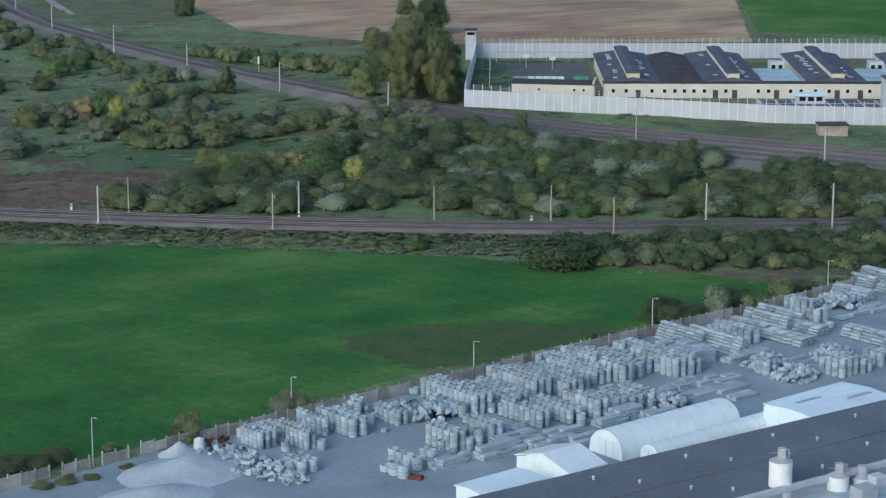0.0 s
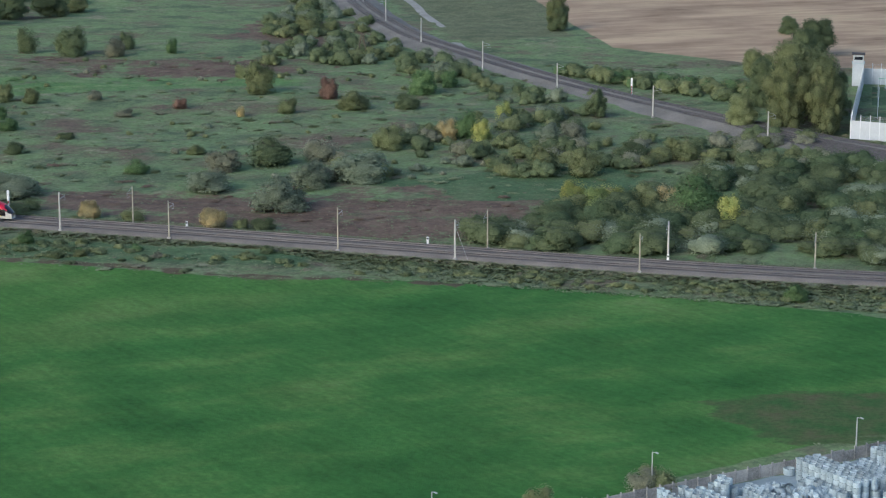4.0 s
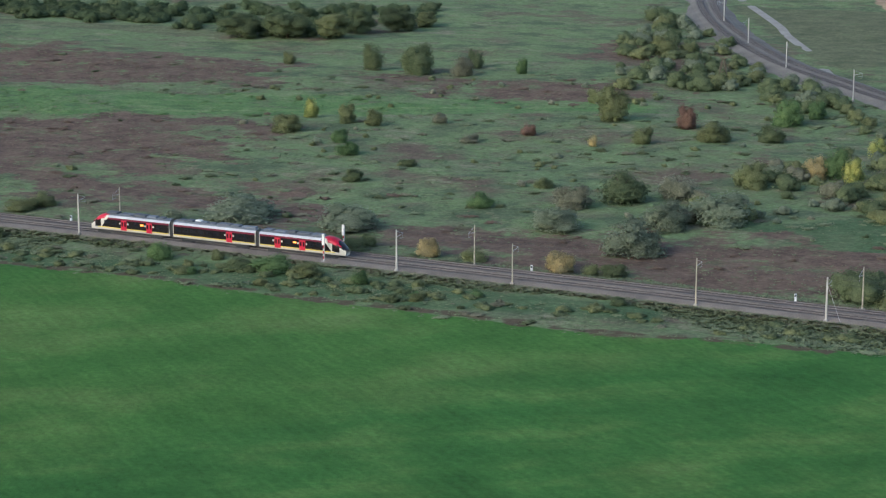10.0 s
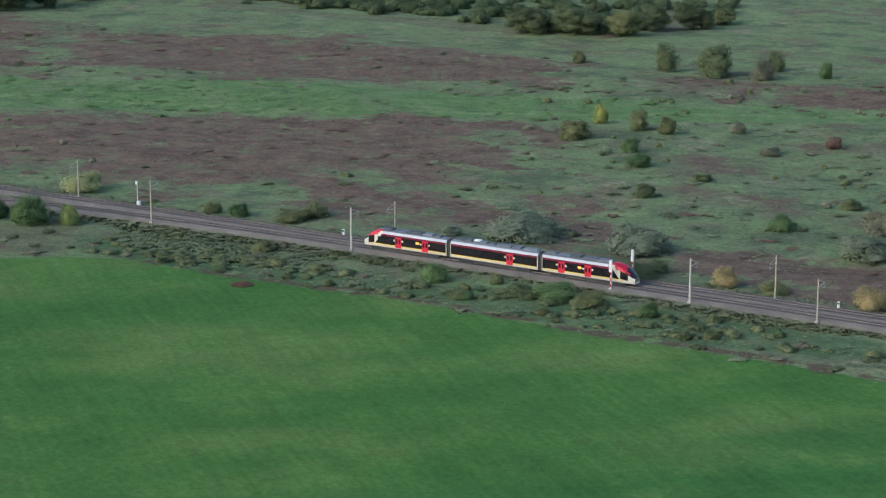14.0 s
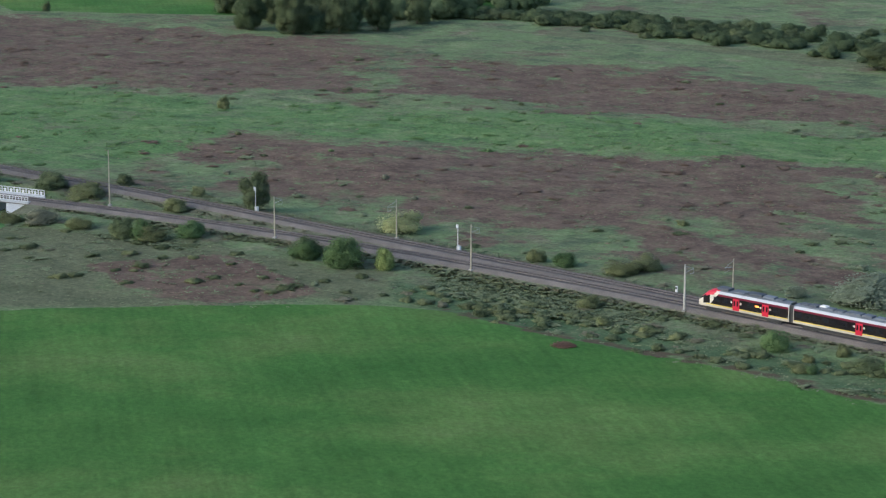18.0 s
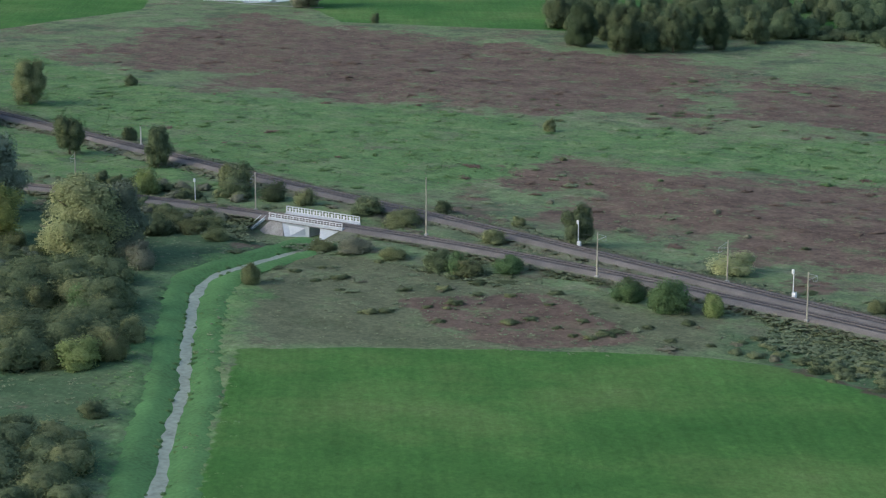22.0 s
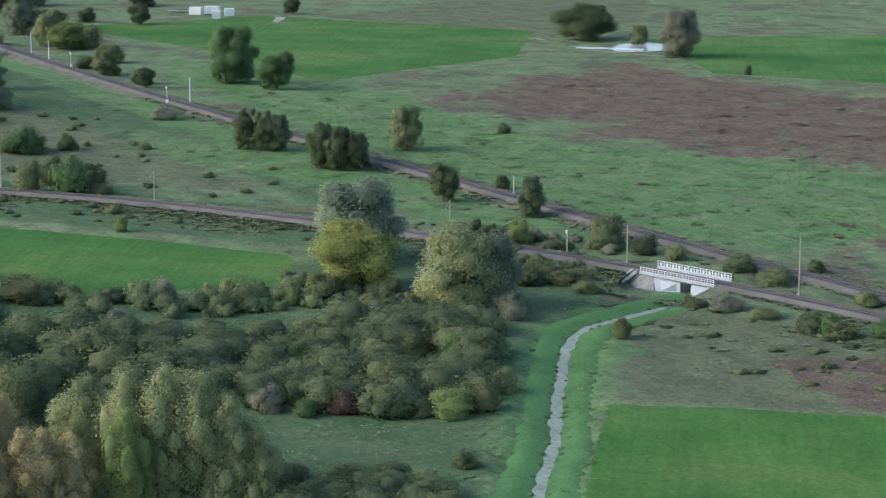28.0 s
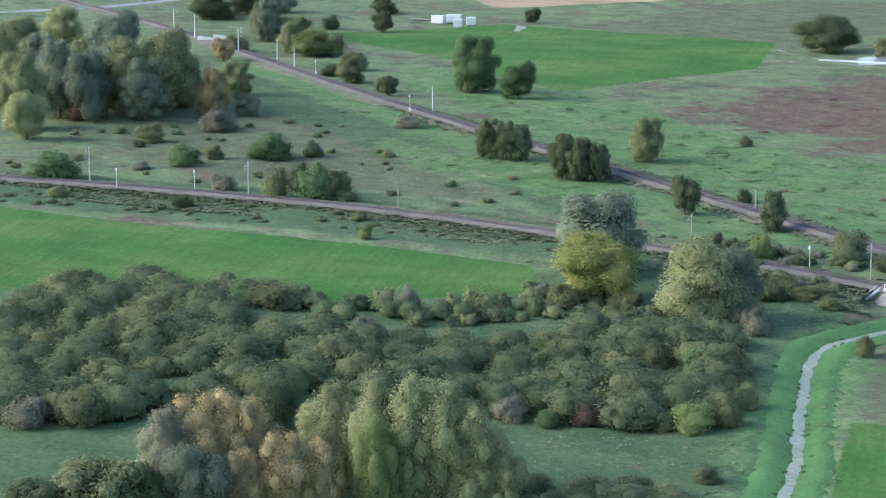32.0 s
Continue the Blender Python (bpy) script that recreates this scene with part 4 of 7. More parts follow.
# ---- bridge over the stream ----
def bridge():
    a, _ = at_line(TRACK_A, -403.5)
    b, _ = at_line(TRACK_A, -384)
    mid, d = (a + b) / 2, b - a
    ob = thing("railway_bridge", (*mid, 0), math.degrees(math.atan2(d[1], d[0])), "white concrete railway bridge with open parapet railings", "bridge")
    w, old = M["white_wall"], M["old_concrete"]
    part("deck", box(19.4, 5.5, 0.5, (0, 0, 0.62), 0.05), w, ob, "white concrete deck slab")
    for y, z, hh in ((-2.95, 0.55, 1.05), (2.95, 0.8, 1.25)):
        part("edge_beam", box(19.6, 0.4, 0.62, (0, y, z), 0.04), w, ob, "white edge beam")
        t = z + 0.62
        rail = part("parapet", box(19.4, 0.14, 0.13, (0, y, t + hh - 0.13)), M["frame_white"], ob, "white open railing")
        part("lower_rail", box(19.4, 0.12, 0.12, (0, y, t + 0.05)), M["frame_white"], rail)
        part("middle_rail", box(19.4, 0.06, 0.08, (0, y, t + hh * 0.5)), M["frame_white"], rail)
        for x in np.linspace(-9.6, 9.6, 13):
            part("post", box(0.2 if y > 0 else 0.12, 0.14, hh, (x, y, t)), M["frame_white"], rail)
        for x in np.linspace(-8.8, 8.8, 12):
            part("infill", box(0.5 if y > 0 else 0.1, 0.05, hh * 0.55, (x, y, t + 0.2)), M["frame_white"], rail)

    def slab(name, top, bottom, material, label):
        """A wall between a top and a bottom edge, closed to the back."""
        v = top + bottom[::-1]
        v2 = [(x, y + 0.6 if y < 0 else y - 0.6, z - 0.05) for x, y, z in v]
        n = len(v)
        f = [tuple(range(n)), tuple(range(2 * n - 1, n - 1, -1))] + [(i, n + i, n + (i + 1) % n, (i + 1) % n) for i in range(n)]
        put(name, mesh(name, v + v2, f, material), ob, label)

    for s in (-1, 1):
        y = 2.9 * s
        slab("bank_cone", [(-9.6, y, 0.75), (-6.2, y, 0.75)], [(-11.8, 5.7 * s, -1.95), (-3.7, 5.7 * s, -2.0)], old, "sloping grey concrete bank paving")
        slab("wing_wall", [(-6.3, y * 1.01, 0.72), (1.0, y, 0.72)], [(-3.4, 5.5 * s, -2.0), (1.0, y, -2.0)], w, "white flared wing wall")
        slab("wing_wall", [(3.9, y, 0.72), (9.6, y, 0.72)], [(3.9, y, -2.0), (5.1, 4.9 * s, -2.0)], w, "white flared wing wall")
        slab("earth_bank", [(-14.5, y, 0.74), (-9.3, y, 0.74)], [(-15.0, 8.2 * s, -0.6), (-11.0, 6.0 * s, -2.1)], M["bank"], "earth slope beside the bridge")
        slab("earth_bank", [(9.2, y, 0.74), (13.5, y, 0.74)], [(5.0, 5.6 * s, -2.1), (14.0, 8.2 * s, -0.6)], M["bank"], "earth slope beside the bridge")
    part("abutment", box(15.4, 5.6, 2.7, (-6.7, 0, -2.05)), w, ob, "pale concrete abutment")
    part("abutment", box(9.8, 5.6, 2.7, (8.8, 0, -2.05)), w, ob, "pale concrete abutment")
    stair = part("stair", box(1.0, 0.3, 0.16, (-11.0, -3.2, 0.62)), M["concrete"], ob, "narrow concrete bank stair")
    for i in range(9):
        part("step", box(1.0, 0.42, 0.16, (-11.0 - 0.12 * i, -3.5 - 0.38 * i, 0.5 - 0.22 * i)), M["concrete"], stair)
    for x in (-11.65, -10.35):
        part("handrail", bar((x, -3.1, 1.5), (x - 1.0, -6.7, -0.7), 0.07), M["white"], stair, "white stair kerb")
    part("outfall_slab", box(3.2, 0.9, 0.5, (4.4, -5.4, -2.0), 0.05, turn=22), w, ob, "white concrete outfall slab")
    part("boulder", box(0.9, 0.8, 0.7, (6.0, -6.4, -1.9), 0.2), old, ob)
    return ob


bridge()


# ---- walled compound beyond the station ----
def panel_wall(name, a, b, h, z=0.0, step=2.45, posts=True, label="", thick=0.25, mat_key="white_wall"):
    """A wall of precast panels from a to b with a coping, and fence posts on top."""
    a, b = np.array(a, float), np.array(b, float)
    n = max(1, round(float(np.hypot(*(b - a))) / step))
    d = (b - a) / n
    turn = math.degrees(math.atan2(d[1], d[0]))
    ln = float(np.hypot(*d))
    root = thing(name, (0, 0, 0), 0, label, "wall", kind="structure")
    bm = box(ln - 0.06, thick, h, bevel=0.02)
    pm = bpy.data.meshes.new("wall_panel")
    bm.to_mesh(pm)
    bm.free()
    pm.materials.append(M[mat_key])
    cm = bpy.data.meshes.new("post")
    bm = box(0.16, thick + 0.1, h + 0.05)
    if posts:
        box(0.14, 0.14, 1.5, (0, 0, h), bm=bm)
    bm.to_mesh(cm)
    bm.free()
    cm.materials.append(M[mat_key] if not posts else M["frame_white"])
    for i in range(n):
        p = a + d * (i + 0.5)
        put("wall_panel", pm, root, at=(*p, z), turn=turn)
        q = a + d * i
        put("wall_post", cm, root, at=(*q, z), turn=turn)
    if posts:
        for k in (0.4, 0.8, 1.2):
            put("wire", mesh("wire", [(*a, z + h + k), (*b, z + h + k), (*b, z + h + k + 0.03), (*a, z + h + k + 0.03)], [(0, 1, 2, 3)], M["galv"]), root)
    return root


panel_wall("wall_compound_front", (5.0, 604), (84, 579.5), 4.6, label="white precast panel wall with fence posts on top")
panel_wall("wall_compound_front_east", (84, 579.5), (150, 571), 4.6, label="white precast panel wall with fence posts on top")
panel_wall("wall_compound_back", (9, 692), (180, 693), 4.6, label="white precast panel wall with tall fence posts on top")
panel_wall("wall_compound_west", (5.0, 604), (9, 692), 4.6, label="white precast panel wall with fence posts on top")


def watchtower(at):
    ob = thing("watchtower", at, 0, "pale corner watchtower with a dark flat roof", "tower")
    part("shaft", box(3.2, 3.2, 6.4, bevel=0.05), M["white_wall"], ob)
    part("gallery", box(3.6, 3.6, 0.25, (0, 0, 6.4)), M["concrete"], ob)
    part("cabin", box(3.0, 3.0, 2.2, (0, 0, 6.65), 0.05), M["white_wall"], ob)
    for y in (-1.52, 1.52):
        part("window", box(2.3, 0.06, 0.9, (0, y, 7.5)), M["glass"], ob)
    for x in (-1.52, 1.52):
        part("window", box(0.06, 2.3, 0.9, (x, 0, 7.5)), M["glass"], ob)
    part("roof", box(3.7, 3.7, 0.3, (0, 0, 8.85), 0.05), M["roof_dark"], ob, "dark flat roof")
    for i in range(3):
        part("bracket", box(0.1, 0.5, 0.1, (-1.2 + 1.2 * i, -1.7, 6.9)), M["galv"], ob)
    return ob


watchtower((7.4, 690, 0))


def windows_on(ob, xs, y, z, w, h, frame=True):
    for x in xs:
        wf = part("window", box(w + 0.2, 0.1, h + 0.2, (x, y, z - 0.1), 0.02), M["frame_white"], ob, "small barred window")
        part("pane", box(w, 0.06, h, (x, y - 0.04, z)), M["glass"], wf)


def gable(w, l, h, rise, name, material, over=0.4):
    """A low double-pitch roof along y, standing on z = h."""
    hw = w / 2 + over
    v = [(-hw, -over, h), (0, -over, h + rise), (hw, -over, h), (hw, l + over, h), (0, l + over, h + rise), (-hw, l + over, h),
         (-hw, -over, h - 0.2), (hw, -over, h - 0.2), (hw, l + over, h - 0.2), (-hw, l + over, h - 0.2)]
    return mesh(name, v, [(0, 5, 4, 1), (1, 4, 3, 2), (6, 0, 1, 2, 7), (8, 3, 4, 5, 9), (6, 9, 5, 0), (7, 2, 3, 8), (6, 7, 8, 9)], material)


def cell_block(at, w, l, dark=False, label="long cell block with a dark low-pitched roof and raised lantern", rng=random.Random(2)):
    ob = thing("cell_block", at, 0, label, "building", "wings of the walled compound")
    part("wall", box(w, l, 4.2, (0, l / 2, 0), 0.03), M["cream"], ob)
    put("roof", gable(w, l, 4.2, 1.1, "roof", M["roof_dark" if dark else "roof"]), ob, "dark bitumen roof")
    if not dark:
        lan = part("lantern", box(3.4, l - 3, 1.7, (0.2, (l - 3) / 2 + 0.4, 4.9), 0.03), M["cream"], ob, "raised roof lantern with cream gable")
        put("lantern_roof", gable(3.4, l - 3, 6.6, 0.35, "lantern_roof", M["roof"], 0.3), lan, at=(0.2, 0.4, 0))
        part("lantern_window", box(2.4, 0.08, 0.9, (0.2, 0.36, 5.4)), mat("yellow_plaster", (0.78, 0.72, 0.42), 0.85, var=0.06), lan, "pale yellow gable board")
        for i in range(16):
            part("skylight", box(1.3, 0.8, 0.35, (rng.choice((-4.5, -3.8, 4.3, 3.6)), 4 + i * (l - 8) / 16 + rng.uniform(-1, 1), 4.62), 0.05), M["galv"], ob, "pale metal roof vent")
    return ob


cell_block((50.8, 620.5, 0), 14.5, 53)
cell_block((78.0, 620.5, 0), 15.5, 53)
cell_block((106.5, 620.5, 0), 15.5, 53)
cell_block((64.3, 622, 0), 11, 48, True, "sunken court roof of old dark felt between the wings")
cell_block((134, 620.5, 0), 15.5, 53)
for x in (92.3, 120.5):
    c = thing("exercise_yard", (x, 648, 0), 0, "roofed exercise court with pale blue sheets", "court", "roofed courts between the wings")
    part("slab", box(11, 46, 0.25, (0, 0, 0)), M["concrete"], c)
    for i in range(4):
        part("sheet_roof", box(10.6, 4.6, 0.12, (0, -20 + i * 5.4, 3.6 + 0.1 * (i % 2))), M["cyan"], c, "pale blue sheet roof")
        for w in (-5, 5):
            part("pillar", box(0.25, 0.25, 3.6, (w, -20 + i * 5.4, 0)), M["frame_white"], c)
    hut = part("stair_hut", box(4.2, 4.2, 5.6, (1.5, 2, 0), 0.05), M["white_wall"], c, "white stair hut")
    for w in (-1, 1):
        part("hut_window", box(1.1, 0.08, 1.5, (1.5 + w, -0.12, 3.2)), M["glass"], hut)

front = thing("front_range", (42.8, 618, 0), 0, "long cream single-storey range with small dark windows", "building")
part("wall", box(102, 3.4, 4.1, (51, 1.4, 0), 0.03), M["cream"], front)
part("roof", box(102.6, 3.8, 0.2, (51, 1.4, 4.1)), M["roof_dark"], front, "dark flat roof")
windows_on(front, [2.5, 6.0, 13, 16.4, 19.2, 21.8, 24.4, 27.2, 33, 41.8, 44.6, 50.6, 53.4, 57.3, 61, 66, 72, 77.5, 80, 83.5, 88, 92], -0.34, 1.6, 0.9, 0.95)
for x in (9.2, 30.2, 35.4, 46.8, 63.2, 69.5, 85.5):
    part("door", box(1.4, 0.12, 2.3, (x, -0.36, 0.05)), M["door"], front, "dark service door")

low = thing("low_store", (17.9, 620.5, 0), -8, "low cream store building with a stepped gable", "building")
part("wall", box(22.5, 8, 3.6, (11.2, 4, 0), 0.03), M["cream"], low)
part("roof", box(22.9, 8.4, 0.2, (11.2, 4, 3.6)), M["roof_dark"], low)
part("parapet", box(0.5, 8.2, 1.0, (22.2, 4, 3.6)), M["cream"], low)
for x in (7.4, 17.0, 19.6):
    part("vent", tube(0.35, 0.35, 0.12, seg=12, m=pose(x, -0.02, 2.2, 90)), M["glass"], low)

court = thing("sports_court", (0, 0, 0), 0, "grassy sports court inside the compound with rails and hoops", "court")
put("turf", mesh("turf", [(10.5, 628, 0.12), (41, 640, 0.12), (42, 686, 0.12), (11.5, 687, 0.12)], [(0, 1, 2, 3)], mat("turf", (0.075, 0.13, 0.06), 0.95, var=0.25, scale=0.1, fine=1.2)), court)
put("asphalt", mesh("asphalt", [(17, 640, 0.14), (42, 642, 0.14), (42, 684, 0.14), (18, 680, 0.14)], [(0, 1, 2, 3)], mat("court_asphalt", (0.15, 0.15, 0.155), 0.95, var=0.15, scale=0.1, fine=1.5)), court)
for x, y in ((23.5, 672), (31, 668)):
    part("hoop_post", tube(0.09, 0.09, 3.4, (x, y, 0.1)), M["frame_white"], court)
    part("hoop_board", box(1.8, 0.1, 1.1, (x, y - 0.2, 3.0)), M["frame_white"], court, "white hoop board")
for i in range(7):
    part("panel", box(1.9, 0.15, 2.0, (20 + i * 2.05, 643, 0.1)), M["sheet"] if i > 1 else M["concrete"], court, "white board")
for i in range(2):
    part("green_panel", box(2.0, 0.15, 2.0, (37 + i * 2.05, 643, 0.1)), M["green_net"], court)
for x, y in ((12, 632), (12.5, 650), (13, 668), (15, 684), (22, 684), (30, 684), (37, 684)):
    part("fence_post", tube(0.06, 0.06, 3.0, (x, y, 0.1), 6), M["frame_white"], court)
part("fence_rail", bar((13, 684, 3.0), (41, 684, 3.0), 0.06), M["green_net"], court)
part("fence_rail", bar((12, 632, 3.0), (13, 684, 3.0), 0.06), M["frame_white"], court)

cage = thing("exercise_cages", (82, 585, 0), 1.0, "row of white framed open exercise cages with a lookout hut", "cage")
part("wall", box(31, 13, 2.9, (15.5, 6.8, 0), 0.03), M["white_wall"], cage)
# the block is solid; dark sheets on top paint the shade inside each cage
for i in range(7):
    for j in range(2):
        part("cage_shade", box(3.7, 5.2, 0.1, (2.4 + i * 4.35, 3.6 + j * 6.4, 2.86)), M["roof"], cage, "dark sheet painted as the shaded inside of an open cage")
hut = part("lookout", box(7.2, 3.4, 2.2, (13, 8.5, 2.9), 0.05), M["white_wall"], cage, "white lookout hut")
part("lookout_roof", box(8.4, 4.6, 0.3, (13, 8.5, 5.1), 0.05), M["sheet"], hut)
for i in range(3):
    part("lookout_window", box(1.6, 0.1, 1.1, (10.8 + 2.2 * i, 6.78, 3.6)), M["glass"], hut)

gate = thing("gatehouse", (118, 600, 0), 0, "tall white gatehouse tower of the compound", "building")
part("wall", box(6, 6, 8.5, (0, 0, 0), 0.05), M["white_wall"], gate)
part("roof", box(6.4, 6.4, 0.3, (0, 0, 8.5)), M["roof"], gate)
windows_on(gate, (-1.5, 1.5), -3.03, 6.5, 1.0, 1.3)
shed = thing("brick_hut", (95.6, 562, 0), 3, "small pale brick hut beside the sidings", "hut")
part("wall", box(7.0, 4.5, 2.8, bevel=0.04), mat("pale_brick", (0.42, 0.36, 0.31), 0.9, var=0.2, scale=0.6, fine=4), shed)
part("roof", box(7.6, 5.1, 0.25, (0, 0, 2.8)), M["roof_dark"], shed)


# ---- concrete works yard; u runs along its fence, v into the yard ----
YU, YV = np.array((0.764, 0.645)), np.array((0.645, -0.764))
YTURN = math.degrees(math.atan2(0.645, 0.764))


def yard(u, v, z=0.0):
    p = np.array((-59.7, 293.2)) + YU * u + YV * v
    return (float(p[0]), float(p[1]), z)


def shared(name, bm, material, smooth=False):
    me = bpy.data.meshes.new(name)
    bm.to_mesh(me)
    bm.free()
    me.materials.append(material)
    if smooth:
        me.polygons.foreach_set("use_smooth", [True] * len(me.polygons))
    return me


def ring_mesh(r, h, seg=12):
    """A hollow concrete well ring."""
    v, f = [], []
    for i in range(seg):
        a = 2 * math.pi * i / seg
        c, s = math.cos(a), math.sin(a)
        v += [(0.86 * r * c, 0.86 * r * s, 0.012), (0.88 * r * c, 0.88 * r * s, 0.09), (r * c, r * s, 0.11), (r * c, r * s, h - 0.02), (0.97 * r * c, 0.97 * r * s, h), (0.8 * r * c, 0.8 * r * s, h), (0.8 * r * c, 0.8 * r * s, 0.012)]
    for i in range(seg):
        j = (i + 1) % seg
        for k in range(6):
            f.append((7 * i + k, 7 * j + k, 7 * j + k + 1, 7 * i + k + 1))
    return mesh("ring", v, f, M["ring"])


RINGS = {}


def ring_stack(u, v, n, rows, r, levels, rng=random.Random(5)):
    """Well rings piled in columns; u, v is the foot of the first row's end, rows of n run back to the fence."""
    h = 0.66 if r < 0.56 else 0.78 if r < 0.68 else 0.95
    if (r, h) not in RINGS:
        RINGS[r, h] = ring_mesh(r, h, 14)
    size = "single column" if n * rows == 1 else "tight block" if rows > 1 else "long row"
    root = thing("ring_stack", yard(u, v), YTURN, f"{size} of grey concrete well rings piled {levels} high", "well rings", "stacks in the concrete yard")
    for i in range(rows):
        for j in range(n):
            k0 = levels - (rng.random() < 0.05) - (j == n - 1 and rng.random() < 0.3)
            x, y = i * 2.5 * r + rng.uniform(-0.03, 0.03), j * 2.24 * r + rng.uniform(-0.03, 0.03)
            for k in range(max(1, k0)):
                put("ring", RINGS[r, h], root, at=(x, y, k * h), turn=rng.choice((0, 13, 26)))
    return root


BLOCK = {}


def slab_stack(u, v, nu, nv, levels, size=(2.4, 1.1, 0.3), rng=random.Random(6), turn=0.0, label="pile of flat concrete slabs on battens"):
    if size not in BLOCK:
        BLOCK[size] = shared("slab", box(*size, bevel=0.03), M["concrete"])
    root = thing("slab_stack", yard(u, v), YTURN + turn, label, "slabs", "stacks in the concrete yard")
    for i in range(nu):
        for j in range(nv):
            for k in range(max(1, levels - (rng.random() < 0.3))):
                put("slab", BLOCK[size], root, at=((i - (nu - 1) / 2) * (size[0] + 0.12) + rng.uniform(-0.1, 0.1), -(j - (nv - 1) / 2) * (size[1] + 0.12) + rng.uniform(-0.06, 0.06), k * (size[2] + 0.06)),
                    turn=rng.uniform(-2, 2))
    return root


PIPE = {}


def pipe_stack(u, v, n, levels, length, r=0.32, rng=random.Random(7), turn=0.0, cols=1):
    """Concrete pipes piled up in a wedge, side by side."""
    if (length, r) not in PIPE:
        verts, faces = [], []
        seg = 10
        e = length / 2
        loop = ((-e, 0.78), (-e, 1.0), (0.12 - e, 1.0), (0.14 - e, 0.84), (e - 0.42, 0.84), (e - 0.36, 1.0), (e, 1.0), (e, 0.78))
        for x, q in loop:
            verts += [(x, q * r * math.cos(2 * math.pi * i / seg), r + q * r * math.sin(2 * math.pi * i / seg)) for i in range(seg)]
        for k in range(len(loop)):
            n2 = (k + 1) % len(loop)
            faces += [(k * seg + i, k * seg + (i + 1) % seg, n2 * seg + (i + 1) % seg, n2 * seg + i) for i in range(seg)]
        PIPE[length, r] = mesh("pipe", verts, faces, M["ring"])
    root = thing("pipe_stack", yard(u, v), YTURN + turn, "wedge-shaped pile of grey concrete pipes", "pipes", "stacks in the concrete yard")
    for c in range(cols):
        for k in range(levels):
            for i in range(n - k):
                put("pipe", PIPE[length, r], root, at=((c - (cols - 1) / 2) * (length + 0.22), (i - (n - k - 1) / 2) * 2.04 * r, k * 1.76 * r))
    return root


def cone_heap(u, v, w, rng=random.Random(8)):
    """A heap of conical shaft pieces thrown together."""
    verts, faces = [], []
    seg = 10
    for x, q in ((0.0, 0.62), (0.55, 0.36), (0.55, 0.26), (0.0, 0.5)):
        verts += [(q * math.cos(2 * math.pi * i / seg), q * math.sin(2 * math.pi * i / seg), x) for i in range(seg)]
    for k in range(3):
        faces += [(k * seg + i, k * seg + (i + 1) % seg, (k + 1) * seg + (i + 1) % seg, (k + 1) * seg + i) for i in range(seg)]
    faces.append(tuple(range(3 * seg - 1, 2 * seg - 1, -1)))
    me = mesh("cone", verts, faces, M["ring"])
    root = thing("cone_heap", yard(u, v), YTURN, "heap of pale conical concrete shaft pieces", "heap", "stacks in the concrete yard")
    for i in range(int(30 * w)):
        a, q = rng.uniform(0, 6.28), rng.random() ** 0.6
        x, y, z = q * w * 1.25 * math.cos(a), q * w * math.sin(a), max(0.05, 1.7 * (1 - q * q) + rng.uniform(-0.4, 0.25))
        ob = put("cone", me, root)
        ob.matrix_basis = pose(x, y, z, rng.uniform(-70, 70), rng.uniform(-70, 70), rng.uniform(0, 360))
    return root


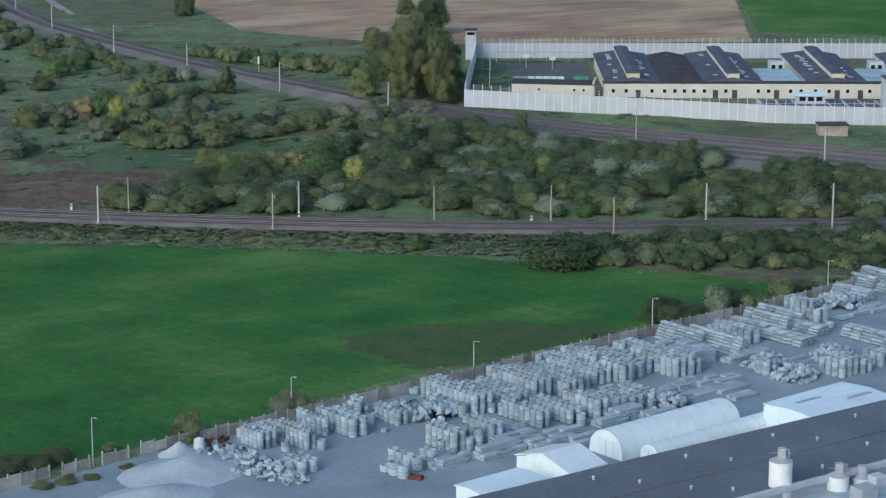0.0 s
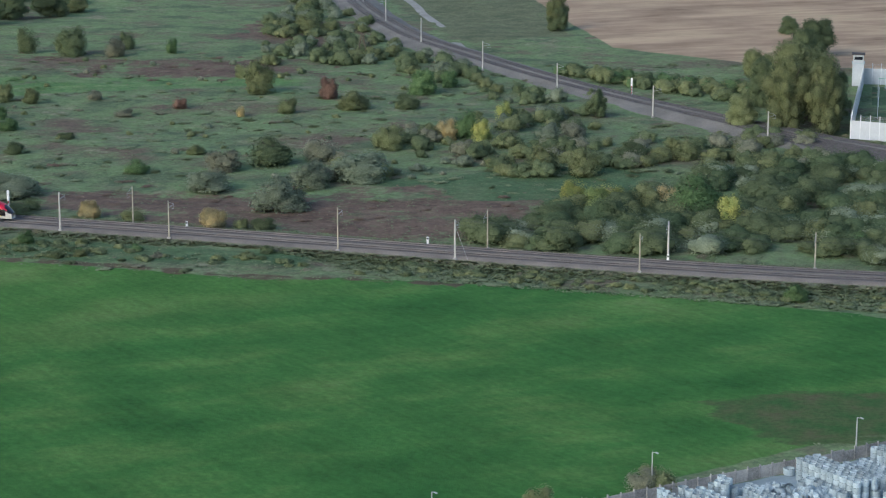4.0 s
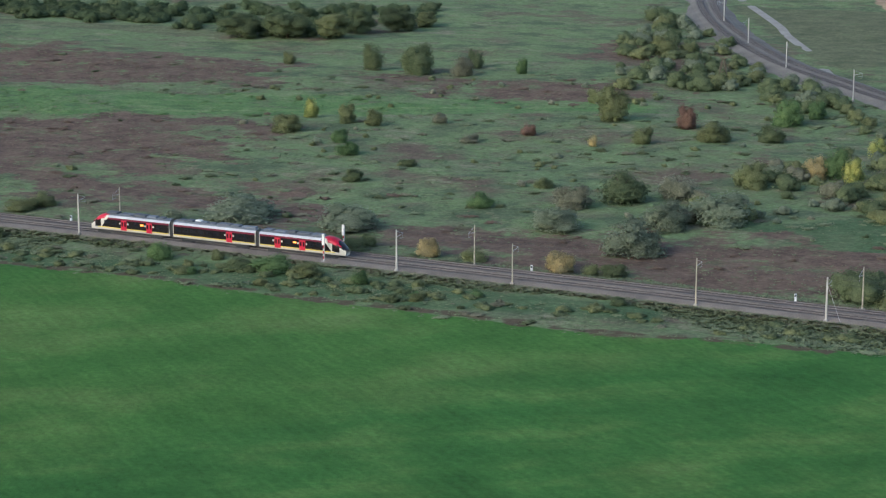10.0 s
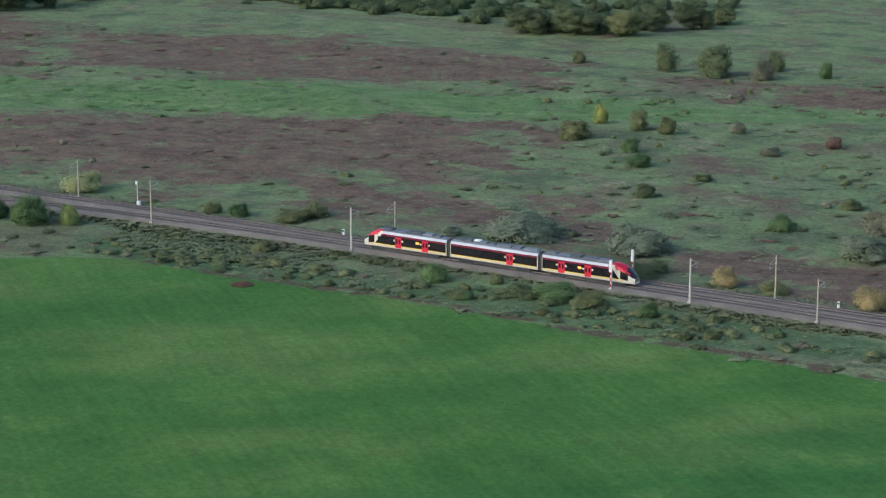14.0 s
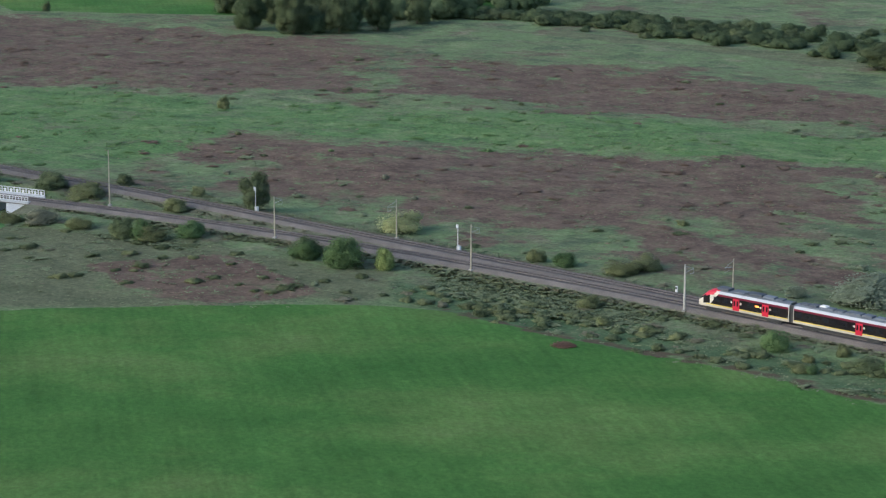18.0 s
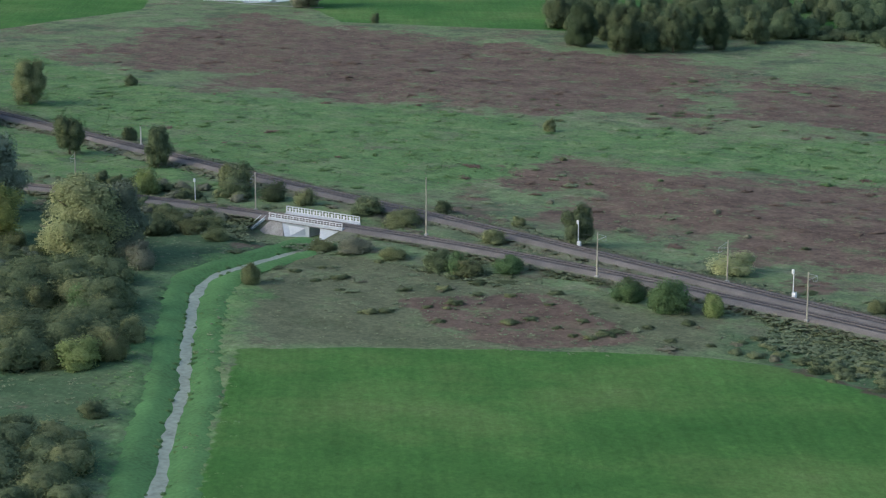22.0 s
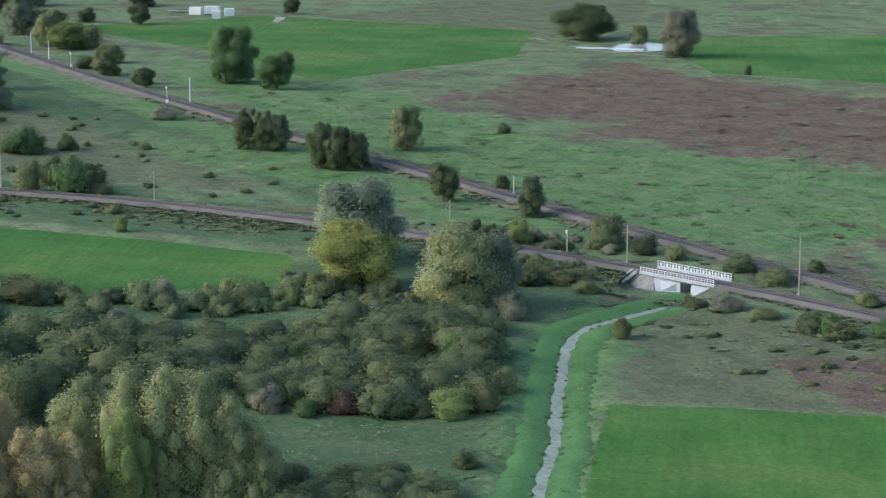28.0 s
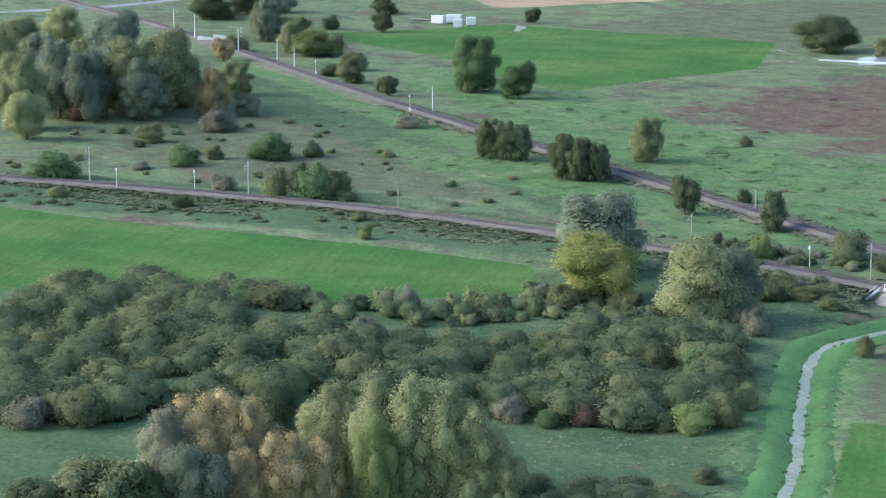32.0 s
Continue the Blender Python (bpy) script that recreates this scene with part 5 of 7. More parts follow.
for u, v, n, rows, r, lv in (
    (37.3, 7.9, 6, 3, 0.46, 4), (41.9, 6.3, 5, 2, 0.48, 3), (42.4, 12, 8, 2, 0.48, 4), (39.6, 10.7, 1, 1, 0.66, 2), (43.9, 13.5, 1, 1, 0.66, 2), (48.4, 8.4, 6, 1, 0.54, 4),
    (51, 11.6, 6, 2, 0.7, 3), (56.1, 6.2, 3, 2, 0.62, 4), (59.6, 11.3, 6, 2, 0.55, 3), (57.1, 8.1, 1, 1, 0.62, 2), (56, 12.6, 1, 1, 0.55, 1), (69.7, 14.1, 6, 1, 0.74, 2),
    (71.7, 0.4, 1, 1, 0.85, 2), (71.5, 14.7, 10, 3, 0.58, 4), (74.4, 15.3, 1, 1, 0.6, 2), (77.4, 16.2, 9, 3, 0.58, 3), (83.6, 14.6, 9, 3, 0.57, 4), (88.5, 16.6, 11, 3, 0.57, 3),
    (91.9, 15.9, 9, 2, 0.57, 3), (96, 14.9, 11, 3, 0.57, 3), (100.1, 17, 11, 2, 0.6, 4), (103.2, 15.9, 10, 2, 0.6, 3), (105.7, 15.4, 9, 2, 0.62, 3), (108.8, 20, 11, 3, 0.6, 4),
    (112.1, 20.2, 9, 2, 0.6, 3), (74.7, 25.6, 8, 2, 0.54, 4), (79.5, 27, 7, 2, 0.6, 3), (80, 28.8, 1, 1, 0.7, 2), (84, 28.1, 6, 2, 0.6, 4), (88.4, 27.4, 5, 2, 0.6, 3),
    (91, 28.4, 6, 2, 0.58, 3), (94.4, 28.9, 6, 2, 0.58, 3), (57.5, 26.5, 5, 2, 0.6, 4), (60, 26.9, 3, 2, 0.68, 3), (64.1, 26.9, 5, 2, 0.6, 4), (67.8, 24.8, 2, 1, 0.7, 2),
    (71.5, 25.4, 2, 1, 0.62, 2), (48.7, 29, 4, 1, 0.78, 2), (45.1, 30.4, 3, 1, 0.85, 2), (52.3, 27.8, 2, 1, 0.72, 2), (35.5, 20.2, 3, 2, 0.72, 2), (56.8, 24.7, 1, 1, 0.65, 2),
    (132.4, 13.5, 7, 2, 0.62, 3), (134.1, 14, 2, 1, 0.66, 3), (150.2, 13.1, 2, 2, 0.72, 3), (150.8, 15.4, 1, 1, 0.8, 1), (128.8, 36.9, 4, 3, 0.6, 4), (133.2, 37.3, 3, 2, 0.6, 3),
    (120.9, 28.1, 2, 2, 0.66, 3), (126.1, 33.2, 2, 1, 0.6, 2), (138.8, 36.4, 3, 2, 0.66, 3), (154.9, 6.2, 4, 2, 0.6, 3)):
    ring_stack(u, v, n, rows, r, lv)
for u, v, n, lv, ln, c in ((124.6, 6.4, 7, 6, 2.2, 4), (126.5, 12.3, 7, 6, 2.2, 5), (143.8, 7.9, 6, 5, 2.2, 4), (147.5, 7.5, 6, 5, 2.2, 4), (139, 15.7, 8, 3, 2.4, 4), (146.3, 13.7, 7, 3, 2.4, 3), (149.7, 25.6, 7, 4, 2.4, 4), (182.9, 0.1, 7, 5, 2.2, 3), (138.6, 8.5, 6, 4, 2.2, 3), (177.2, 0.9, 6, 5, 2.2, 2),
                           (170, 4.5, 7, 4, 2.2, 3), (178, 5, 6, 3, 2.2, 2), (171, 16, 6, 3, 2.4, 2)):
    pipe_stack(u, v, n, lv, ln * 0.82, r=0.27, turn=90, cols=c + 1)
for u, v, w in ((63.7, 8.1, 3.4), (66.1, 11.5, 3.2), (164, 6, 4.2), (96.8, 30.1, 3), (124.6, 25, 3.2), (123.3, 32.1, 3.4), (137.1, 27.8, 3.2)):
    cone_heap(u, v, w)
for u, v, nu, nv, lv, size in ((117.9, 13.2, 2, 8, 7, (2.4, 1.0, 0.3)), (125.5, 19.3, 3, 2, 3, (3.0, 1.2, 0.3)), (70.2, 33.2, 3, 2, 4, (2.4, 1.0, 0.3)), (73.7, 31.7, 3, 2, 5, (2.0, 1.0, 0.3)),
                               (69.4, 31.6, 2, 2, 4, (2.6, 1.0, 0.3)), (74.8, 35.3, 2, 2, 3, (2.4, 1.0, 0.4)), (83.9, 30.6, 2, 2, 3, (2.6, 1.1, 0.4)), (87.8, 30.1, 2, 2, 4, (2.4, 1.1, 0.4)),
                               (67, 28.9, 3, 3, 4, (2.4, 1.0, 0.3)), (63.7, 31.3, 2, 2, 3, (2.4, 1.0, 0.4)), (61.7, 30.6, 1, 1, 3, (7.0, 1.3, 0.5)), (60.5, 31.9, 2, 1, 2, (2.4, 0.9, 0.4)),
                               (53.5, 30.4, 2, 2, 3, (2.2, 0.9, 0.4)), (51.6, 30.1, 1, 2, 2, (2.4, 0.9, 0.4)), (57.7, 29.6, 2, 1, 2, (1.6, 1.0, 0.5)), (106.4, 24.4, 2, 3, 3, (2.6, 1.0, 0.3)),
                               (111.3, 26.4, 3, 3, 3, (2.6, 1.1, 0.3)), (110.4, 29.6, 2, 3, 2, (3.0, 1.1, 0.3)), (104.8, 29, 3, 2, 2, (3.2, 1.2, 0.25)), (108.8, 34.1, 2, 2, 2, (2.4, 1.0, 0.3)),
                               (91.4, 33.1, 2, 2, 3, (2.6, 1.0, 0.4)), (101.4, 24.4, 2, 2, 2, (2.4, 1.0, 0.3)), (129.4, 26.7, 3, 2, 2, (2.2, 1.0, 0.4)), (124.8, 23, 3, 2, 2, (2.2, 1.0, 0.4)),
                               (159, 4.5, 3, 2, 3, (2.6, 1.0, 0.35)), (159.9, 12.7, 3, 2, 2, (2.4, 1.0, 0.3)), (166.1, 12.7, 2, 3, 2, (2.6, 1.0, 0.3)), (154.2, 20, 2, 1, 1, (2.0, 0.8, 0.3))):
    slab_stack(u, v, nu, nv, lv, size)

# rubble of broken castings beside the gravel heap
rng = random.Random(11)
rub = [shared("casting", box(sx, sy, sz, bevel=0.06), M["concrete"]) for sx, sy, sz in ((1.1, 0.8, 0.6), (0.7, 0.7, 0.9), (1.6, 0.6, 0.4), (0.9, 0.9, 0.35), (0.5, 0.5, 0.4))]
rub += [shared("drum", tube(0.45, 0.45, 0.7, seg=10), M["dark_metal"]), ring_mesh(0.6, 0.5), ring_mesh(0.45, 0.7)]
pile = thing("casting_scrap", yard(31.4, 5.1), YTURN, "long heap of broken concrete castings, rings and scrap", "scrap")
for i in range(230):
    q = rng.random()
    z = rng.choice((0, 0, 0.2, 0.5, 0.9))
    ob = put("casting", rng.choice(rub), pile)
    ob.matrix_basis = pose(1.5 * q + rng.gauss(0, 1.3), -(16 * q + rng.gauss(0, 1.5)), z, rng.uniform(-25, 25) * (z > 0) * 2, rng.uniform(-25, 25) * (z > 0), rng.uniform(0, 180))
for k, (u, v) in enumerate(((33.3, 2.3), (35.6, 1.1), (33.7, 0.3), (34.4, 4.2), (46.1, 31.9), (95.9, 30.4))):
    ob = thing("steel_mould", yard(u, v), YTURN + 30 * k, "rusty red steel casting mould lying on the yard", "mould", "rusty moulds")
    part("frame", box(2.0, 1.1, 0.3, bevel=0.05), M["rust"], ob)
    part("rib", box(2.0, 0.12, 0.5, (0, -0.45, 0.05)), M["rust"], ob)
    part("rib", box(2.0, 0.12, 0.5, (0, 0.45, 0.05)), M["rust"], ob)
ob = thing("water_tank", yard(30.8, 2), 0, "round white plastic tank among scrap", "tank")
part("vessel", tube(0.85, 0.7, 1.5, seg=14), M["white"], ob)
part("cap", tube(0.3, 0.25, 0.2, (0, 0, 1.5), 10), M["white"], ob)


def heap(u, v, su, sv, h, label):
    n = 22
    rg = np.random.RandomState(int(u * 7))
    verts, faces = [], []
    for i in range(n):
        for j in range(n):
            x, y = 2 * i / (n - 1) - 1, 2 * j / (n - 1) - 1
            q = math.hypot(x, y)
            z = h * max(0.0, 1 - q ** 1.2) * (1 + 0.25 * math.sin(4 * x + 1) * math.cos(5 * y)) - 0.15 + rg.uniform(-0.06, 0.06)
            verts.append((x * su, y * sv, z))
    for i in range(n - 1):
        for j in range(n - 1):
            faces.append((i * n + j, (i + 1) * n + j, (i + 1) * n + j + 1, i * n + j + 1))
    ob = new("grit_mound", mesh("grit_mound", verts, faces, M["gravel"], True))
    ob.matrix_basis = pose(*yard(u, v), 0, 0, YTURN)
    return tagged(ob, label, "heap")


heap(23.7, 9.4, 11, 8, 2.0, "large heap of pale grey gravel beside the fence")
heap(14, 16, 10, 7, 1.6, "low heap of pale grey gravel")
heap(27, 2.5, 3.5, 3, 1.8, "small heap of pale grey gravel by the fence")

# the fence: old concrete panels between posts
fence = thing("yard_fence", (0, 0, 0), 0, "old concrete panel fence, weathered and uneven", "fence", kind="structure")
pm = shared("panel", box(2.0, 0.12, 1.9, bevel=0.03), M["old_concrete"])
pp = shared("post", box(0.22, 0.24, 2.1, bevel=0.02), M["old_concrete"])
for i in range(104):
    u = -6 + i * 2.12
    x, y, z = yard(u, -0.3, ground_z(*yard(u, 0)[:2]) - 0.1)
    low = 8 < u < 26
    if not (low and i % 3 == 1):
        put("panel", pm, fence, at=(x, y, z - (0.15 if low else 0) - 0.1 * rng.random()), turn=YTURN + rng.uniform(-1.5, 1.5) * (3 if low else 1))
    x, y, z = yard(u - 1.06, -0.3, z)
    put("post", pp, fence, at=(x, y, z), turn=YTURN)


def yard_lamp(u, v, h=7.0):
    ob = thing("yard_lamp", yard(u, v, -0.1), YTURN - 90, "slim grey yard lamp on a steel pole by the fence", "lamp post", "yard lamps along the fence")
    part("pole", tube(0.12, 0.07, h), M["galv"], ob)
    part("bracket", bar((0, 0, h), (0.9, 0, h + 0.15), 0.04), M["galv"], ob)
    part("lantern", box(0.6, 0.25, 0.14, (1.0, 0, h + 0.1), 0.04), M["galv"], ob, "flat lamp head")
    part("footing", box(0.5, 0.5, 0.4, (0, 0, -0.1)), M["old_concrete"], ob)


for u, v, h in ((14.9, -0.6, 7.3), (50.2, -2.2, 6.2), (86.3, -2.6, 5.2), (124.2, -0.6, 6.4), (169.0, -0.7, 6.0)):
    yard_lamp(u, v, h)


# ---- yard buildings ----
def factory():
    """The long hall: flat felt roof in two bays with vents, parapet and a lower south range."""
    p0, p1 = np.array((33.0, 55.2)), np.array((150.0, 65.0))
    d = p1 - p0
    ln = float(np.hypot(*d))
    a, b = np.array(yard(*p0)[:2]), np.array(yard(*p1)[:2])
    turn = math.degrees(math.atan2(*(b - a)[::-1]))
    ob = thing("factory_hall", (*a, 0), turn, "long factory hall with a dark felt roof and small vents", "building")
    part("wall", box(ln, 20, 5.6, (ln / 2, -10.2, 0)), M["white_wall"], ob)
    part("roof", box(ln + 0.8, 20.8, 0.35, (ln / 2, -10.2, 5.6), 0.04), M["roof_big"], ob, "dark grey bitumen felt roof")
    part("roof_ridge", box(ln, 0.5, 0.18, (ln / 2, -10.2, 5.93), 0.05), M["roof_big"], ob)
    for i in range(int(ln / 6)):
        part("felt_seam", box(0.14, 20.6, 0.03, (3 + i * 6, -10.2, 5.94)), M["roof_big"], ob)
    part("parapet", box(ln, 0.7, 0.75, (ln / 2, -20.5, 5.7), 0.03), M["white_wall"], ob, "pale concrete parapet")
    rg = random.Random(9)
    for i in range(30):
        v = part("roof_vent", tube(0.17, 0.17, 0.42, (4 + i * ln / 30 + 0, (-3.5, -8, -13.5, -17)[i % 4], 5.9), 10), M["galv"], ob, "small round metal roof vent")
        part("vent_cap", tube(0.28, 0.13, 0.2, (4 + i * ln / 30, (-3.5, -8, -13.5, -17)[i % 4], 6.31), 10), M["galv"], v)
    south = thing("south_range", (*a, 0), turn, "lower pale range with ducts and boxes along the hall", "building")
    part("wall", box(ln, 9, 4.2, (ln / 2, -25.4, 0)), M["white_wall"], south)
    part("roof", box(ln, 9.2, 0.3, (ln / 2, -25.4, 4.2)), M["concrete"], south, "pale flat roof")
    for i in range(14):
        part("roof_box", box(rg.uniform(1.5, 3.5), rg.uniform(1.5, 3), rg.uniform(0.9, 2.2), (30 + i * 5.2, -24.5 + rg.uniform(-2, 1.6), 4.5), 0.06), M["white_wall"] if i % 3 else M["galv"], south, "white plant box")
    return ob


factory()


def silo(u, v, r, h, label):
    ob = thing("cement_silo", yard(u, v), 0, label, "silo", "silos of the concrete works")
    part("drum", tube(r, r, h - 1.6, (0, 0, 1.6), 24), M["white"], ob)
    part("hopper", tube(0.4, r, 1.5, (0, 0, 0.1), 24), M["white"], ob)
    part("lid", tube(r, 0.5, 0.5, (0, 0, h), 24), M["galv"], ob)
    part("filter", box(1.0, 1.0, 1.3, (0.1, 0, h + 0.4), 0.08), M["galv"], ob, "grey dust filter on top")
    part("filter", tube(0.35, 0.35, 1.0, (0.9, 0.6, h + 0.3), 10), M["galv"], ob)
    for i in range(4):
        part("leg", box(0.25, 0.25, 2.0, (r * 0.8 * math.cos(i * 1.57), r * 0.8 * math.sin(i * 1.57), 0)), M["galv"], ob)
    part("rail", bar((-r, 0, h + 1.0), (r, 0, h + 1.0), 0.04), M["galv"], ob)


silo(69.0, 77.2, 1.5, 9.3, "tall white cement silo with a filter on top")
silo(77.0, 80.0, 1.4, 6.3, "shorter white cement silo beside the hall")
silo(80.6, 80.8, 1.0, 5.4, "small white cement silo beside the hall")


def arch_hall(u0, u1, v0, v1, h, label, ribs=9):
    """A tarpaulin tunnel with an end wall and doors."""
    ob = thing("tunnel_shed", yard((u0 + u1) / 2, (v0 + v1) / 2), YTURN, label, "shed", "white tunnel sheds")
    w, l, k = (v1 - v0) / 2, (u1 - u0) / 2, 14
    prof = [(w * math.cos(math.pi * i / k), 0.9 + (h - 0.9) * math.sin(math.pi * i / k)) for i in range(k + 1)]
    prof = [(w, 0)] + prof + [(-w, 0)]
    verts = [(x, y, z) for x in np.linspace(-l, l, ribs) for y, z in prof]
    n = len(prof)
    faces = [(i * n + j, (i + 1) * n + j, (i + 1) * n + j + 1, i * n + j + 1) for i in range(ribs - 1) for j in range(n - 1)]
    put("cover", mesh("cover", verts, [q[::-1] for q in faces], M["tarp"], True), ob, "white tarpaulin cover")
    for x in (-l + 0.05, l - 0.05):
        e = [(x, y, z) for y, z in prof]
        put("end_wall", mesh("end_wall", e, [tuple(range(n))], M["tarp"]), ob)
    part("door", box(0.12, w * 0.9, h * 0.62, (-l - 0.04, 0, 0.02)), M["sheet"], ob, "white double door")
    part("door_split", box(0.14, 0.08, h * 0.62, (-l - 0.06, 0, 0.02)), M["galv"], ob)
    for i in range(ribs):
        x = -l + 2 * l * i / (ribs - 1)
        v2 = [(x + dx, y * 1.004, z * 1.004 + 0.01) for dx in (-0.08, 0.08) for y, z in prof]
        put("rib", mesh("rib", v2, [(j, j + 1, n + j + 1, n + j) for j in range(n - 1)], M["sheet"]), ob)
    return ob


arch_hall(73.0, 97.0, 38.0, 44.6, 3.8, "white tarpaulin tunnel shed with double doors")
arch_hall(76.3, 100.6, 44.8, 48.4, 2.3, "low white tunnel shed beside the larger one", 8)


def canopy(u0, u1, v0, v1, h, rise, mtl, label):
    ob = thing("canopy_shed", yard((u0 + u1) / 2, (v0 + v1) / 2), YTURN, label, "shed", "sheet-roofed sheds")
    w, l = (v1 - v0) / 2, (u1 - u0) / 2
    v = [(-l, -w, h), (l, -w, h), (l, 0, h + rise), (-l, 0, h + rise), (-l, w, h), (l, w, h)]
    v += [(x, y, z - 0.15) for x, y, z in v]
    f = [(0, 1, 2, 3), (3, 2, 5, 4), (6, 9, 8, 7), (9, 10, 11, 8), (0, 6, 7, 1), (4, 5, 11, 10), (0, 3, 9, 6), (3, 4, 10, 9), (1, 7, 8, 2), (2, 8, 11, 5)]
    put("roof", mesh("roof", v, f, mtl), ob, "white sheet roof")
    for x in (-l + 0.4, 0, l - 0.4):
        for y in (-w + 0.3, w - 0.3):
            part("post", box(0.2, 0.2, h, (x, y, 0)), M["galv"], ob)
    part("wall", box(2 * l - 0.4, 0.12, h - 0.2, (0, -w + 0.2, 0)), M["sheet"], ob)
    for x in (-l + 0.2, l - 0.2):
        part("wall", box(0.12, 2 * w - 0.6, h - 0.2, (x, 0, 0)), mtl, ob)
        g = [(x + dx, y, z) for dx in (-0.06, 0.06) for y, z in ((-w + 0.3, h - 0.2), (w - 0.3, h - 0.2), (0, h + rise - 0.2))]
        put("gable", mesh("gable", g, [(0, 1, 2), (5, 4, 3), (0, 3, 4, 1), (1, 4, 5, 2), (2, 5, 3, 0)], mtl), ob)
    return ob


canopy(41.5, 52.6, 45.3, 51.0, 3.7, 0.3, M["sheet"], "open shed with a pale blue-white sheet roof")
canopy(55.5, 62.5, 41.5, 52.4, 4.0, 1.5, M["tarp"], "shed with a bright white tarpaulin roof")
big = canopy(98.5, 116.0, 47.5, 58.0, 4.2, 0.35, M["sheet"], "wide shed with a pale greenish-white sheet roof")
part("front_wall", box(17.2, 0.15, 3.8, (0, 5.1, 0)), M["sheet"], big, "pale sheet wall")
part("rooflight", box(5.0, 0.7, 0.12, (-3, 1.6, 4.42)), M["galv"], big, "long grey rooflight")
part("rooflight", box(5.0, 0.7, 0.12, (4.5, -1.6, 4.42)), M["galv"], big, "long grey rooflight")

# ---- distance: roads, tanks and pond in the west, tracks in the north ----
def road(pts, w, name, label):
    tagged(new(name, sweep(smooth_line(pts, 4.0), [(-w / 2, 0.10), (0, 0.16), (w / 2, 0.10)], name, M["road"])), label, "road", kind="structure")


road([(-86, 700), (-104, 719), (-116, 748), (-127, 786), (-142, 828), (-152, 860), (-190, 960)], 3.2, "road_north", "pale dirt road beside the far railway")
road([(-116, 748), (-122, 745), (-132, 752), (-138, 768), (-150, 800)], 2.4, "road_spur", "pale dirt track beside the rails")
road([(-1080, 500), (-1059, 551), (-1053, 590), (-1064, 636), (-1090, 720)], 7, "road_west", "pale road crossing the railway")
road([(-747, 747), (-723, 741.5), (-699, 739), (-683, 743), (-660, 752)], 1.6, "road_pond", "pale path along the pond")
road([(-860, 700), (-880, 715), (-905, 712), (-930, 690)], 4, "road_tanks", "pale service road round white tanks")
for i, (x, y, sx) in enumerate(((-907, 690.7, 5.5), (-906, 698.3, 6.5), (-888, 688.6, 3.5), (-893, 698.6, 4.0))):
    ob = thing("white_container", (x, y, 0.3), 35 + 8 * i, "white storage container on a fenced gravel pad", "container", "white containers")
    part("shell", box(sx, 3.0, 3.2, bevel=0.06), M["white"], ob)
    for k in (-1, 1):
        part("door", box(0.06, 1.3, 2.8, (sx / 2 + 0.02, 0.68 * k, 0.15)), M["frame_white"], ob)
    part("skid", box(sx, 2.6, 0.3, (0, 0, -0.28)), M["concrete"], ob)
ob = thing("guard_rail", (0, 0, 0), 0, "pale steel guard rail along the far road", "guard rail")
gl = smooth_line([(-1054, 530), (-1052, 548), (-1055, 561), (-1050, 584), (-1062, 636), (-1085, 700)], 4.0)
put("beam", sweep(gl, [(-0.05, 0.6), (-0.1, 0.9), (-0.05, 1.2)], "beam", M["white"]), ob)
for i, p in enumerate(gl[::2]):
    part("post", box(0.15, 0.15, 1.1, (p[0], p[1], 0.0)), M["galv"], ob)
x, y = -142.5, 722.4
ob = thing("timber_pole", (x, y, -0.1), 20, "old timber A-frame pole among the bushes", "pole")
for k in (-1, 1):
    part("leg", bar((1.5 * k, 0, 0), (0.2 * k, 0, 7.2), 0.16), M["bark"], ob)
part("brace", bar((-0.9, 0, 3.2), (0.9, 0, 3.2), 0.09), M["bark"], ob)
part("crossarm", box(2.2, 0.18, 0.18, (0, 0, 7.0)), M["bark"], ob)
pond = mesh("pond", [(-694, 741, 0.2), (-687, 749, 0.2), (-686, 761, 0.2), (-700, 773, 0.2), (-709, 770, 0.2), (-711, 759, 0.2), (-706, 748, 0.2)], [tuple(range(7))], M["pond"])
tagged(new("pond", pond), "small bright pond among the fields", "pond", kind="structure")
# bright sky reflection on the water, put in as a flat white slab
ob = thing("pond_glare", (-702, 745, 0.25), 35, "long white slab painted as the sky's reflection on the pond water", "sheet")
part("sheet", box(26, 4, 0.25, bevel=0.08), M["tarp"], ob)
ob = thing("overpass", (-895, 577, 0), 10, "small pale bridge parapet at the far branch line", "bridge")
for y in (-4, 4):
    part("parapet", box(18, 0.4, 2.0, (0, y, 0.4)), M["concrete"], ob)
for i in range(5):
    ob = thing("far_house", (-560 + 26 * i, 905 + 9 * (i % 3), 0), 15 * i, "small distant house with a pitched roof", "house", "distant houses")
    part("wall", box(9, 8, 4.2, (0, 4, 0)), M["cream"], ob)
    put("roof", gable(9, 8, 4.2, 2.6, "roof", M["rust"] if i % 2 else M["roof"]), ob)


# ---- plants ----
BUSHES = {}
